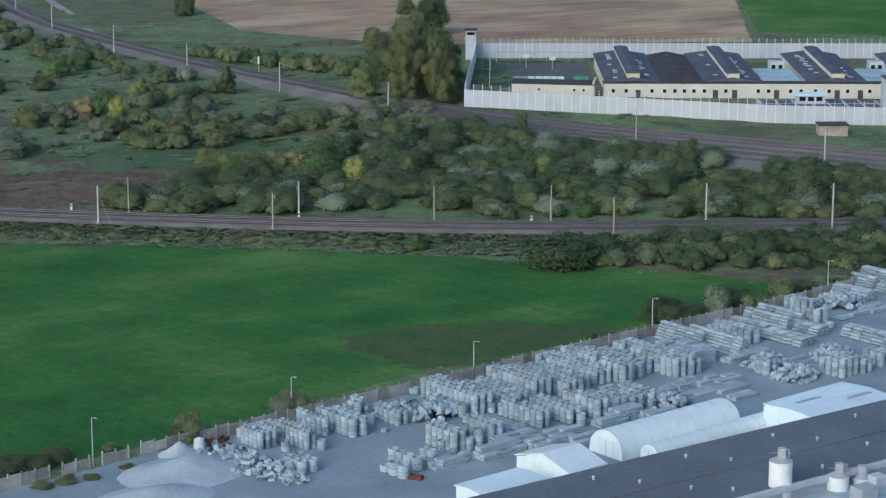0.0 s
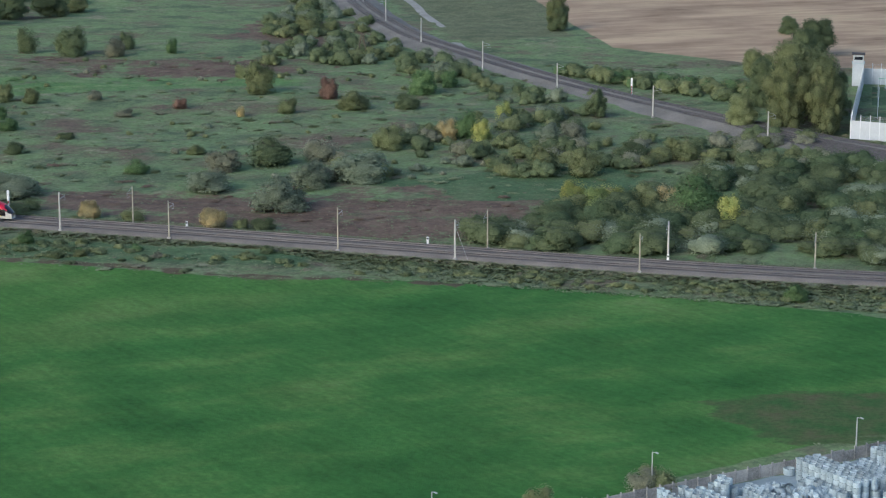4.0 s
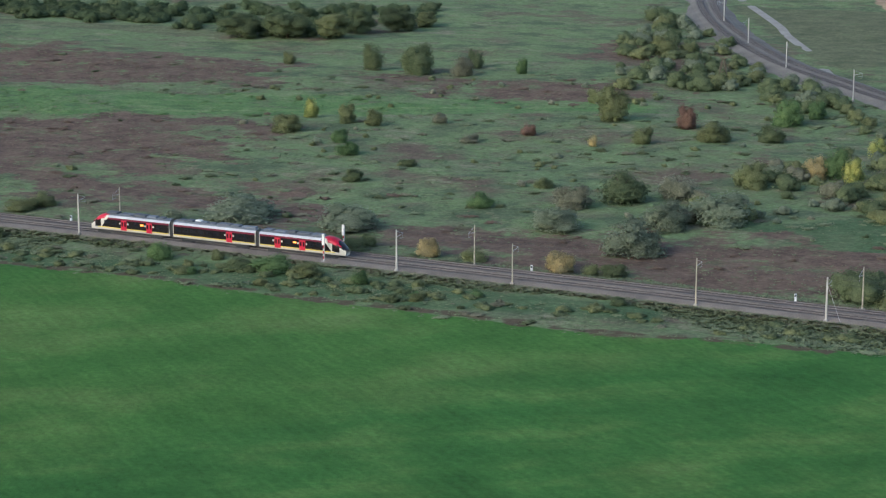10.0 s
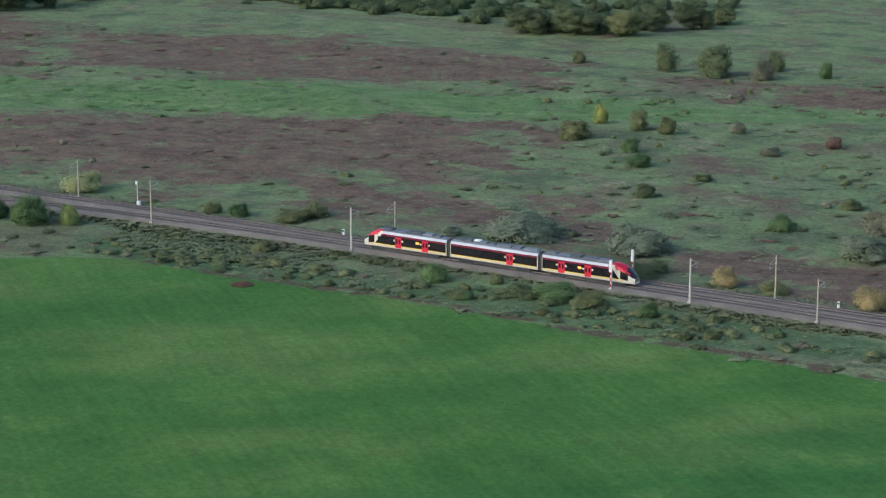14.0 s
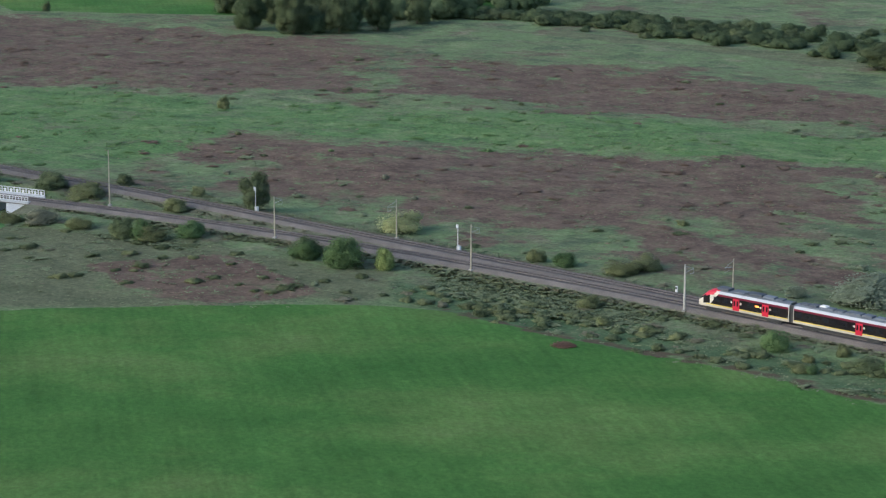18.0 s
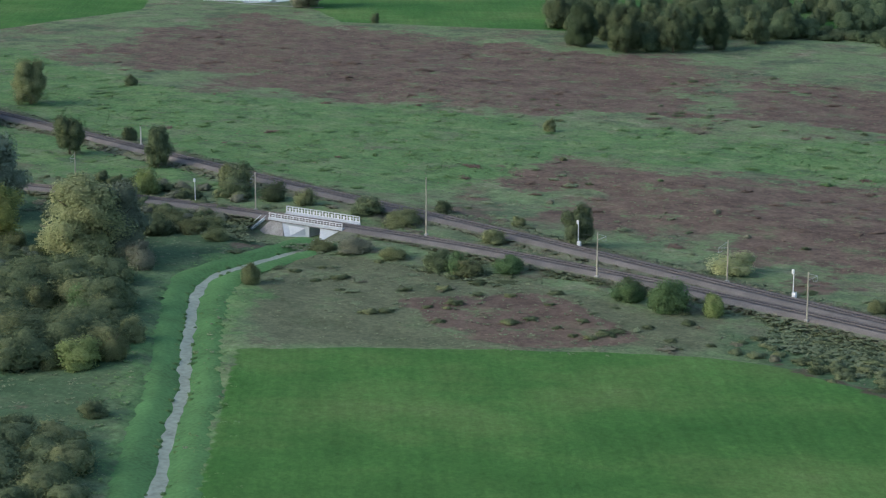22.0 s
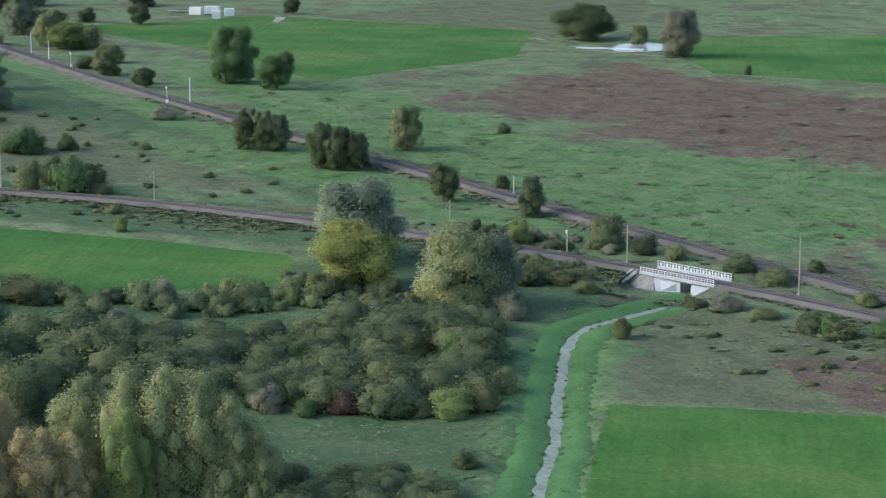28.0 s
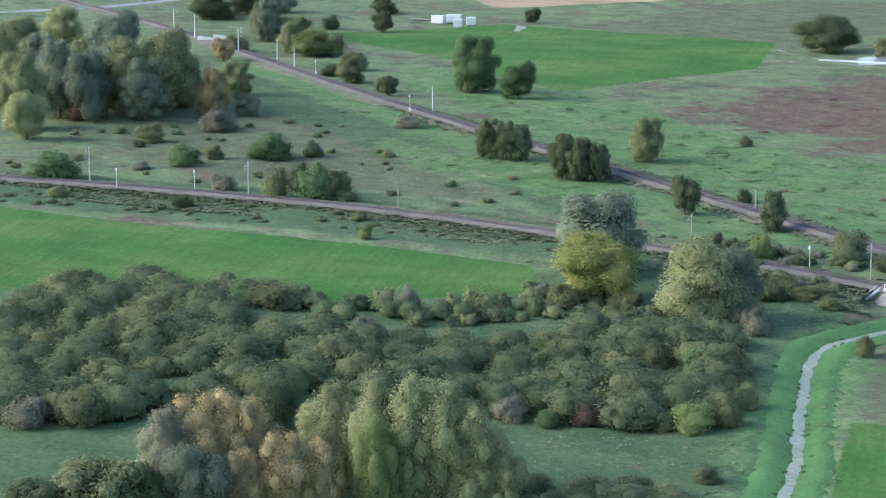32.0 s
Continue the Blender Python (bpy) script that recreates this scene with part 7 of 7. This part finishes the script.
THICKETS['strip_rail'] = [(-281, 467), (-250, 470), (-204, 464), (-158, 461), (-100, 458), (-98, 448), (-153, 447), (-199, 453), (-248, 455), (-277, 461)]


def unit(a):
    return a / np.linalg.norm(a, axis=-1)[..., None]


def crown_mesh(name, blobs, n, leaf, material, seed, up=0.65, mess=0.35, seg=6, rings=4, flat=1.0):
    """A crown of uneven lumps that are covered with small leaf clumps, with gaps and an uneven outline."""
    r = np.random.RandomState(seed)
    b = np.array(blobs, float)
    heart = np.array((0, 0, 0.42))
    # the dense inside of each lump
    a, e = np.meshgrid(np.linspace(0, 2 * np.pi, seg + 1), np.linspace(-1.25, np.pi / 2, rings + 1))
    ball = np.stack([np.cos(a) * np.cos(e), np.sin(a) * np.cos(e), np.sin(e)], -1)
    body, body_n = [], []
    for lump in b:
        k = 0.64 + 0.12 * r.uniform(-1, 1, a.shape)
        k[:, -1] = k[:, 0]
        k[-1] = k[-1, 0]
        p = lump[:3] + ball * lump[3:6] * k[..., None]
        m = unit(0.6 * ball + 0.5 * unit(p - heart) + np.array((0, 0, 0.62)))
        for src, dst in ((p, body), (m, body_n)):
            dst.append(np.stack([src[:-1, :-1], src[:-1, 1:], src[1:, 1:], src[1:, :-1]], 2).reshape(-1, 4, 3))
    # leaf clumps on the shells
    vol = b[:, 3] * b[:, 4] * b[:, 5]
    pick = r.choice(len(b), n, p=vol ** 0.67 / (vol ** 0.67).sum())
    d = unit(r.normal(size=(n, 3)))
    c = b[pick, :3] + d * b[pick, 3:6] * (0.66 + 0.46 * r.rand(n) ** 1.1)[:, None]
    nrm = d + np.array((0, 0, up)) + mess * r.normal(size=(n, 3))
    nrm = unit(nrm * np.sign((nrm * d).sum(1))[:, None])
    t = unit(np.cross(nrm, r.normal(size=(n, 3))))
    u = np.cross(nrm, t)
    s = leaf * r.uniform(0.55, 1.35, n)[:, None]
    q = np.stack([c - t * s, c - u * s * 0.6 + nrm * s * 0.15, c + t * s, c + u * s * 0.6 + nrm * s * 0.15], 1)
    q[:, :, 2] = c[:, None, 2] + (q[:, :, 2] - c[:, None, 2]) * flat
    lie = unit(d * 0.6 + unit(c - heart) * 0.5 + np.array((0, 0, 0.62)) + 0.26 * r.normal(size=(n, 3)))
    q = np.concatenate([q] + body)
    q[:, :, 2] = np.maximum(q[:, :, 2], 0.02)
    return quads(name, q, material, np.concatenate([np.repeat(lie[:, None], 4, 1)] + body_n))


def trunk_mesh(h, r, seed, limbs=5):
    rg = random.Random(seed)
    bm = bmesh.new()
    tube(r, r * 0.45, h * 0.62, (0, 0, -0.2), 7, bm)
    for i in range(limbs):
        a = 6.28 * i / limbs + rg.uniform(-0.4, 0.4)
        z = h * rg.uniform(0.25, 0.5)
        m = pose(0, 0, z, 0, rg.uniform(28, 50), math.degrees(a))
        tube(r * 0.45, r * 0.12, h * rg.uniform(0.3, 0.42), (0, 0, 0), 5, bm, m)
    me = bpy.data.meshes.new("trunk")
    bm.to_mesh(me)
    bm.free()
    me.materials.append(M["bark"])
    return me


def bush_blobs(seed):
    """Lumps for a shrub 1 m high and 1 m wide."""
    r = random.Random(seed)
    out = [(0, 0, 0.32, 0.43, 0.43, 0.50)]
    for i in range(r.randint(12, 16)):
        a, q = r.uniform(0, 6.28), r.uniform(0.15, 0.36)
        s = r.uniform(0.13, 0.21)
        out.append((q * math.cos(a), q * math.sin(a), r.uniform(0.08, 0.86 - 0.75 * q), s, s, s * r.uniform(0.9, 1.3)))
    return out


def dome_blobs(seed):
    """Lumps for a dense rounded shrub 1 m high and 1 m wide."""
    r = random.Random(seed)
    out = [(0, 0, 0.34, 0.47, 0.47, 0.55)]
    for i in range(11):
        a, q = r.uniform(0, 6.28), r.uniform(0.12, 0.36)
        s = r.uniform(0.16, 0.25)
        out.append((q * math.cos(a), q * math.sin(a), r.uniform(0.15, 0.78 - 0.8 * q), s, s, s * 1.1))
    return out


def tree_blobs(seed, slim, tall=False):
    """Lumps for a crown 1 m high and 1 m wide; slim crowns are made of steep plumes, tall ones of upright lobes that end at different heights."""
    r = random.Random(seed)
    if tall:
        out = [(0, 0, 0.44, 0.38, 0.38, 0.44)]
        for i in range(44):
            a, q = r.uniform(0, 6.28), 0.40 * math.sqrt(r.random())
            s = r.uniform(0.10, 0.17)
            z = r.uniform(0.12, 0.90 - 0.9 * q * q / 0.43)
            out.append((q * math.cos(a), q * math.sin(a), z, s, s, s * r.uniform(0.6, 0.95)))
        return out
    out = [(0, 0, 0.46, 0.34, 0.34, 0.42)]
    for i in range(34 if slim else 26):
        a = r.uniform(0, 6.28)
        if slim:
            q, z = r.uniform(0.05, 0.32), r.uniform(0.15, 0.78)
            s = r.uniform(0.13, 0.22)
            z = min(z, 0.88 - 0.9 * q)
            out.append((q * math.cos(a), q * math.sin(a), z, s, s, s * r.uniform(0.8, 1.1)))
        else:
            z = r.uniform(0.10, 0.88)
            q = r.uniform(0.2, 0.40) * math.sqrt(max(0.08, 1 - (2 * z - 0.95) ** 2))
            s = r.uniform(0.12, 0.20)
            out.append((q * math.cos(a), q * math.sin(a), z, s, s, s * r.uniform(0.9, 1.25)))
    return out


TRUNK_ME = [trunk_mesh(1.0, 0.035, k) for k in range(3)]
CROWNS = {}


def bush_crown(kind, k):
    if (kind, k) not in CROWNS:
        CROWNS[kind, k] = crown_mesh("foliage", bush_blobs(k + 3), 4600, 0.027, LEAF[kind], k + 11)
    return CROWNS[kind, k]


def tree_crown(kind, k, big):
    key = (kind, k, big)
    if key not in CROWNS:
        CROWNS[key] = crown_mesh("crown", tree_blobs(k + 40, k == 2, k == 3), 30000 if big else 12000, 0.0150 if big else 0.0200, LEAF[kind], k + 31, flat=(0.9, 0.9, 0.4, 0.55)[k])
    return CROWNS[key]


STEM_ME = trunk_mesh(0.9, 0.03, 8, 6)
WORDS = {"green": "fresh green", "dark": "dark green", "deep": "deep green", "poplar": "yellowing olive", "olive": "olive green", "willow": "grey-green willow", "lime": "yellow-green", "yellow": "bright yellow autumn", "ochre": "ochre autumn",
         "red": "reddish brown", "herb": "dull green", "grey": "faded grey-green"}
plant_rng = random.Random(21)


def shrub(x, y, w, h, kind, group="shrubs on the marsh"):
    r = plant_rng
    ob = thing("shrub", (x, y, ground_z(x, y) - 0.08), r.uniform(0, 360), f"rounded {WORDS[kind]} shrub in rough grass", "shrub", group)
    ob.scale = (w * 1.05, w * r.uniform(0.9, 1.1), h * 1.05)
    put("foliage", bush_crown(kind, r.randrange(4)), ob)
    put("stem", STEM_ME, ob, "brown woody stem")
    return ob


def tree(x, y, w, h, kind, group="trees"):
    r = plant_rng
    slim = h > 2.25 * w
    ob = thing("tree", (x, y, ground_z(x, y) - 0.1), r.uniform(0, 360), f"{'tall slim' if slim else 'broad-crowned'} {WORDS[kind]} tree on rough ground", "tree", group)
    ob.scale = (w * 1.15, w * 1.15, h * 1.04)
    put("crown", tree_crown(kind, 2 if slim else 3 if h > 1.45 * w else r.randrange(2), h > 12), ob)
    put("trunk", r.choice(TRUNK_ME), ob, "grey-brown trunk and limbs")
    return ob


for name, rows in BUSHES.items():
    for x, y, w, h, kind in rows:
        shrub(x, y, w, h, kind)
shrub(-232.2, 449.0, 4.6, 0.7, "red")
for name, rows in TREES.items():
    for x, y, w, h, kind in rows:
        tree(x, y, w, h, kind)
FILL = {"strip_rail": (22, 2.6, 1.4, ("olive", "green", "grey", "dark")), "thicket_sw": (44, 6.0, 4.2, ("olive", "green", "dark", "dark", "green"))}
DENSE = {"strip_rail": (120, 3.0, 1.0, ("herb", "herb", "herb", "dark", "olive")), "strip_east": (70, 3.0, 1.1, ("herb", "dark", "herb", "olive")), "strip_west": (45, 3.4, 0.8, ("herb", "herb", "herb", "olive")), "thicket_rail": (100, 6.4, 3.8, ("deep", "deep", "dark", "deep", "olive")), "hedge_crop": (60, 5.5, 3.6, ("olive", "dark", "dark", "green")), "scatter_a": (90, 2.4, 1.5, ("olive", "grey", "willow", "dark", "olive")), "scatter_b": (8, 2.4, 1.3, ("olive", "grey", "green")),
         "scatter_c": (45, 3.8, 1.9, ("olive", "olive", "green", "dark")), "thicket_belt": (420, 8.0, 4.3, ("dark", "willow", "dark", "dark", "olive", "deep", "deep")), "thicket_m": (60, 5.8, 3.8, ("olive", "dark", "willow", "dark", "grey")), "thicket_n": (70, 6.0, 3.4, ("olive", "dark", "dark", "grey", "olive")), "hedge_far": (70, 6.5, 4.0, ("dark", "olive", "green")),
         "hedge_top": (150, 6.0, 4.0, ("olive", "dark", "dark", "willow", "dark")), "strip_slope": (80, 3.2, 0.9, ("herb", "herb", "herb", "dark")), "under_trees": (70, 4.5, 2.3, ("dark", "olive", "dark", "willow")), "between_tracks": (44, 3.8, 2.2, ("dark", "olive", "dark", "grey")), "below_track": (34, 3.6, 2.0, ("dark", "olive", "dark", "grey")), "thicket_s": (34, 7.5, 4.2, ("dark", "dark", "olive")), "thicket_w": (300, 10.0, 5.6, ("dark", "dark", "olive", "dark", "dark")),
         "woods_north": (100, 9.5, 9.0, ("dark", "deep", "dark", "deep")), "woods_west": (170, 7.0, 3.7, ("deep", "deep", "dark", "deep")), "hedge_n": (240, 7.0, 2.7, ("deep", "deep", "dark", "deep"))}


def spots(poly, count):
    xs, ys = [p[0] for p in poly], [p[1] for p in poly]
    got = []
    for _ in range(6000):
        p = (plant_rng.uniform(min(xs), max(xs)), plant_rng.uniform(min(ys), max(ys)))
        if len(got) < count and inside(p, poly):
            got.append(p)
    return got


for name, (count, w, h, kinds) in FILL.items():
    for x, y in spots(THICKETS[name], count):
        k = plant_rng.uniform(0.65, 1.3)
        shrub(x, y, w * k, h * k * plant_rng.uniform(0.85, 1.15), plant_rng.choice(kinds), "thickets")


def crown_points(me):
    """The corners of a crown's pieces and, after them, their shading normals: rows of 8."""
    co, lie = np.empty(3 * len(me.vertices), np.float32), np.empty(3 * len(me.vertices), np.float32)
    me.vertices.foreach_get("co", co)
    me.attributes["custom_normal"].data.foreach_get("vector", lie)
    return np.concatenate([co.reshape(-1, 4, 3), lie.reshape(-1, 4, 3)], 1)


def planted(lump, size, a, at):
    """A lump scaled, turned by a and set down at a place."""
    q = lump * np.array(size)
    q[:, 4:] = lump[:, 4:]
    c, s2 = math.cos(a), math.sin(a)
    q = np.stack([q[..., 0] * c - q[..., 1] * s2, q[..., 0] * s2 + q[..., 1] * c, q[..., 2]], -1)
    q[:, :4] += np.array(at)
    return q


SMALL = {k: crown_points(crown_mesh("lump", dome_blobs(k + 60), 700, 0.036, M["bark"], k + 70, seg=5, rings=3)) for k in range(4)}
BROAD = {k: crown_points(crown_mesh("lump", dome_blobs(k + 60), 1900, 0.026, M["bark"], k + 70, seg=6, rings=4)) for k in range(4)}
FAR = {k: crown_points(crown_mesh("lump", dome_blobs(k + 60), 300, 0.050, M["bark"], k + 70, seg=5, rings=3)) for k in range(4)}
for name, (count, w, h, kinds) in DENSE.items():
    batch = {kind: [] for kind in kinds}
    for x, y in spots(THICKETS[name], count):
        k, a = plant_rng.uniform(0.65, 1.35), plant_rng.uniform(0, 6.28)
        q = (BROAD if name in ("thicket_w", "thicket_belt", "thicket_sw", "thicket_s", "woods_north") else FAR if name in ("strip_slope", "strip_rail", "strip_east", "strip_west", "hedge_far", "scatter_a", "scatter_b", "scatter_c") else SMALL)[plant_rng.randrange(4)]
        q = planted(q, (w * k, w * k, h * k * plant_rng.uniform(0.85, 1.2)), a, (x, y, ground_z(x, y) - 0.1))
        batch[plant_rng.choice(kinds)].append(q)
    for kind, qs in batch.items():
        if qs:
            qs = np.concatenate(qs)
            tagged(new("thicket", quads("thicket", qs[:, :4], LEAF[kind], qs[:, 4:])), f"dense thicket of {WORDS[kind]} shrubs on wet ground", "thicket", kind="stuff")


# low mounds of herbs and sedge all over the marsh
MOUND = {k: crown_points(crown_mesh("lump", dome_blobs(k + 60), 60, 0.11, M["bark"], k + 90, seg=4, rings=2, mess=0.4)) for k in range(4)}


def mounds(n, region, w, h, material, test, label, seed):
    r = np.random.RandomState(seed)
    (x0, x1), (y0, y1) = region
    p = np.c_[r.uniform(x0, x1, n), r.uniform(y0, y1, n)]
    k = np.clip(np.searchsorted(gy, p[:, 1]), 0, ny - 1) * nx + np.clip(np.searchsorted(gx, p[:, 0]), 0, nx - 1)
    keep = test(k) > r.rand(n)
    for line, gap in ((TRACK_A, 6.0), (TRACK_B, 6.0), (STREAM, 5.0)):
        keep &= off_line(p, line) > gap
    got = []
    for (x, y), z in zip(p[keep], height[k[keep]]):
        f = r.uniform(0.5, 1.5)
        got.append(planted(MOUND[r.randint(4)], (w * f, w * f * r.uniform(0.6, 1.0), h * r.uniform(0.6, 1.3)), r.uniform(0, 6.28), (x, y, z - 0.12)))
    got = np.concatenate(got)
    got[:, 4:] = unit(0.3 * got[:, 4:] + np.array((0, 0, 1.0)))
    tagged(new("herbs", quads("herbs", got[:, :4], material, got[:, 4:])), label, "herbs", kind="stuff")


open_wild = wild * (1 - np.clip(ZONE["lush"], 0, 1)) * (1 - np.clip(ZONE["brown"], 0, 1))
browns, greens = np.clip(ZONE["brown"], 0, 1), np.clip(ZONE["lush"], 0, 1)
mounds(1300, ((-480, 60), (440, 720)), 3.4, 0.65, M["tuft"], lambda k: open_wild[k], "low mounds of grey-green marsh herbs", 31)
mounds(600, ((-480, 60), (440, 720)), 3.2, 0.65, M["straw"], lambda k: open_wild[k], "low mounds of dry pale marsh herbs", 32)
mounds(800, ((-640, -60), (470, 735)), 3.6, 0.65, M["sedge"], lambda k: browns[k], "low mounds of reddish brown sedge", 33)
mounds(700, ((-480, 60), (440, 720)), 3.0, 0.8, LEAF["herb"], lambda k: open_wild[k], "low mounds of dull green marsh herbs", 34)
mounds(900, ((-700, -200), (490, 700)), 3.4, 0.6, M["lush_tuft"], lambda k: greens[k], "low mounds of fresh green marsh grass", 35)


# weeds along the water's edge
sr = random.Random(17)
batch = []
ns = normals(STREAM)
for i in range(260):
    k = sr.randrange(len(STREAM))
    x, y = STREAM[k] + ns[k] * sr.choice((-1, 1)) * sr.uniform(1.0, 2.0)
    w = sr.uniform(0.5, 1.5)
    batch.append(planted(FAR[i % 4], (w, w, 0.5 * w), i, (x, y, -0.95)))
batch = np.concatenate(batch)
tagged(new("water_weed", quads("water_weed", batch[:, :4], M["lush_tuft"], batch[:, 4:])), "green weeds along the edge of the stream", "weeds", kind="stuff")


# ---- rough grass: tussocks over the wild ground ----
def sward(name, q, material, r):
    """Grass blades that face up and take the light of the sward."""
    down = np.cross(q[:, 1] - q[:, 0], q[:, 3] - q[:, 0])[:, 2] < 0
    q[down] = q[down][:, ::-1]
    lie = unit(np.array((0, 0, 1.0)) + 0.22 * r.normal(size=(len(q), 3)))
    return quads(name, q, material, np.repeat(lie[:, None], 4, 1))


def tussocks(name, n, region, size, material, test, label, seed, tall=0.30):
    """Loose blades in tufts, scattered where test(zone weights) allows."""
    r = np.random.RandomState(seed)
    (x0, x1), (y0, y1) = region
    p = np.c_[r.uniform(x0, x1, n), r.uniform(y0, y1, n)]
    i, j = np.clip(np.searchsorted(gx, p[:, 0]), 0, nx - 1), np.clip(np.searchsorted(gy, p[:, 1]), 0, ny - 1)
    k = j * nx + i
    keep = test(k) > r.rand(n)
    for line in (TRACK_A, TRACK_B):
        keep &= off_line(p, line) > 4.0
    keep &= off_line(p, STREAM) > 2.2
    p, k = p[keep], k[keep]
    z = height[k]
    n = len(p)
    blades = 5
    a = r.uniform(0, 6.28, (n, blades))
    s = size * r.uniform(0.5, 1.4, (n, 1)) * np.ones((1, blades))
    lean = r.uniform(0.6, 1.3, (n, blades))
    base = np.stack([np.repeat(p[:, :1], blades, 1) + np.cos(a) * s * 0.3, np.repeat(p[:, 1:], blades, 1) + np.sin(a) * s * 0.3, np.repeat(z[:, None], blades, 1) - 0.05], -1)
    side = np.stack([-np.sin(a), np.cos(a), 0 * a], -1) * (s * 0.35)[..., None]
    tip = base + np.stack([np.cos(a) * lean, np.sin(a) * lean, tall * np.ones_like(a)], -1) * s[..., None]
    q = np.stack([base - side, base + side, tip + side * 0.8, tip - side * 0.8], 2).reshape(-1, 4, 3)
    tagged(new(name, sward(name, q, material, r)), label, "grass", kind="stuff")


wildk = wild * (1 - ZONE["lush"] * 0.6)
tussocks("rough_grass", 36000, ((-700, 120), (430, 760)), 0.36, M["tuft"], lambda k: wildk[k], "tussocks of rough grey-green marsh grass", 1)
tussocks("dry_grass", 9000, ((-700, 120), (430, 760)), 0.38, M["straw"], lambda k: wildk[k] * 0.7, "dry straw-coloured grass tufts", 2)
tussocks("sedge", 14000, ((-660, -60), (435, 735)), 0.34, M["sedge"], lambda k: ZONE["brown"][k], "reddish brown sedge in the marsh", 3)
tussocks("bank_grass", 16000, ((-520, 120), (300, 480)), 0.42, M["tuft"], lambda k: wild[k], "rough grass beside the embankment and the stream", 4)


def bank_tufts(line, n, seed, material, label, lo=3.6, hi=9.0, sides=(-1, 1)):
    """Tall rough grass on the slopes of an embankment."""
    r = np.random.RandomState(seed)
    ln = line[(line[:, 0] > -700) & (line[:, 0] < 130)]
    nr = normals(ln)
    i = r.randint(0, len(ln), n)
    o = r.uniform(lo, hi, n) * r.choice(sides, n)
    p = ln[i] + nr[i] * o[:, None] + r.uniform(-2, 2, (n, 1)) * np.c_[nr[i][:, 1], -nr[i][:, 0]]
    keep = (off_line(p, TRACK_A) > 3.3) & (off_line(p, TRACK_B) > 3.3) & (np.hypot(p[:, 0] + 392.5, p[:, 1] - 478.5) > 13)
    p, o = p[keep], o[keep]
    n = len(p)
    z = np.interp(np.abs(o), (3.2, 4.4, 8.0), (0.72, 0.45, -0.1))
    a = r.uniform(0, 6.28, (n, 6))
    s = r.uniform(0.25, 0.7, (n, 1)) * np.ones((1, 6))
    base = np.stack([p[:, :1] + np.cos(a) * s * 0.3, p[:, 1:] + np.sin(a) * s * 0.3, z[:, None] + 0 * a - 0.05], -1)
    side = np.stack([-np.sin(a), np.cos(a), 0 * a], -1) * (s * 0.35)[..., None]
    tip = base + np.stack([np.cos(a), np.sin(a), 0.4 + 0 * a], -1) * s[..., None]
    q = np.stack([base - side, base + side, tip + side * 0.7, tip - side * 0.7], 2).reshape(-1, 4, 3)
    tagged(new("bank_grass", sward("bank_grass", q, material, r)), label, "grass", kind="stuff")


bank_tufts(TRACK_A, 16000, 5, M["tuft"], "tall rough grass on the railway embankment", sides=(1, 1, -1))
bank_tufts(TRACK_A, 5000, 12, M["straw"], "pale dry grass along the edge of the ballast", 3.3, 5.2, (1, 1, -1))
bank_tufts(TRACK_B, 4200, 13, M["straw"], "pale dry grass along the edge of the branch line", 3.3, 4.8, (-1, -1, 1))
bank_tufts(TRACK_A, 5000, 6, LEAF["olive"], "olive weeds on the railway embankment", 5.0, 13.0, (1, 1, -1))
bank_tufts(TRACK_B, 9000, 7, M["tuft"], "tall rough grass beside the branch line", sides=(-1, -1, 1))
bank_tufts(TRACK_A, 4000, 8, LEAF["dark"], "dark green weeds along the foot of the embankment", 7.0, 14.0, (1,))
bank_tufts(TRACK_A, 22000, 15, M["tuft"], "tall dull green grass below the embankment", 6.0, 19.0, (1,))
tussocks("lush_grass", 40000, ((-640, -200), (300, 660)), 0.40, M["lush_tuft"], lambda k: ZONE["lush"][k], "long bright green grass on damp ground", 9)
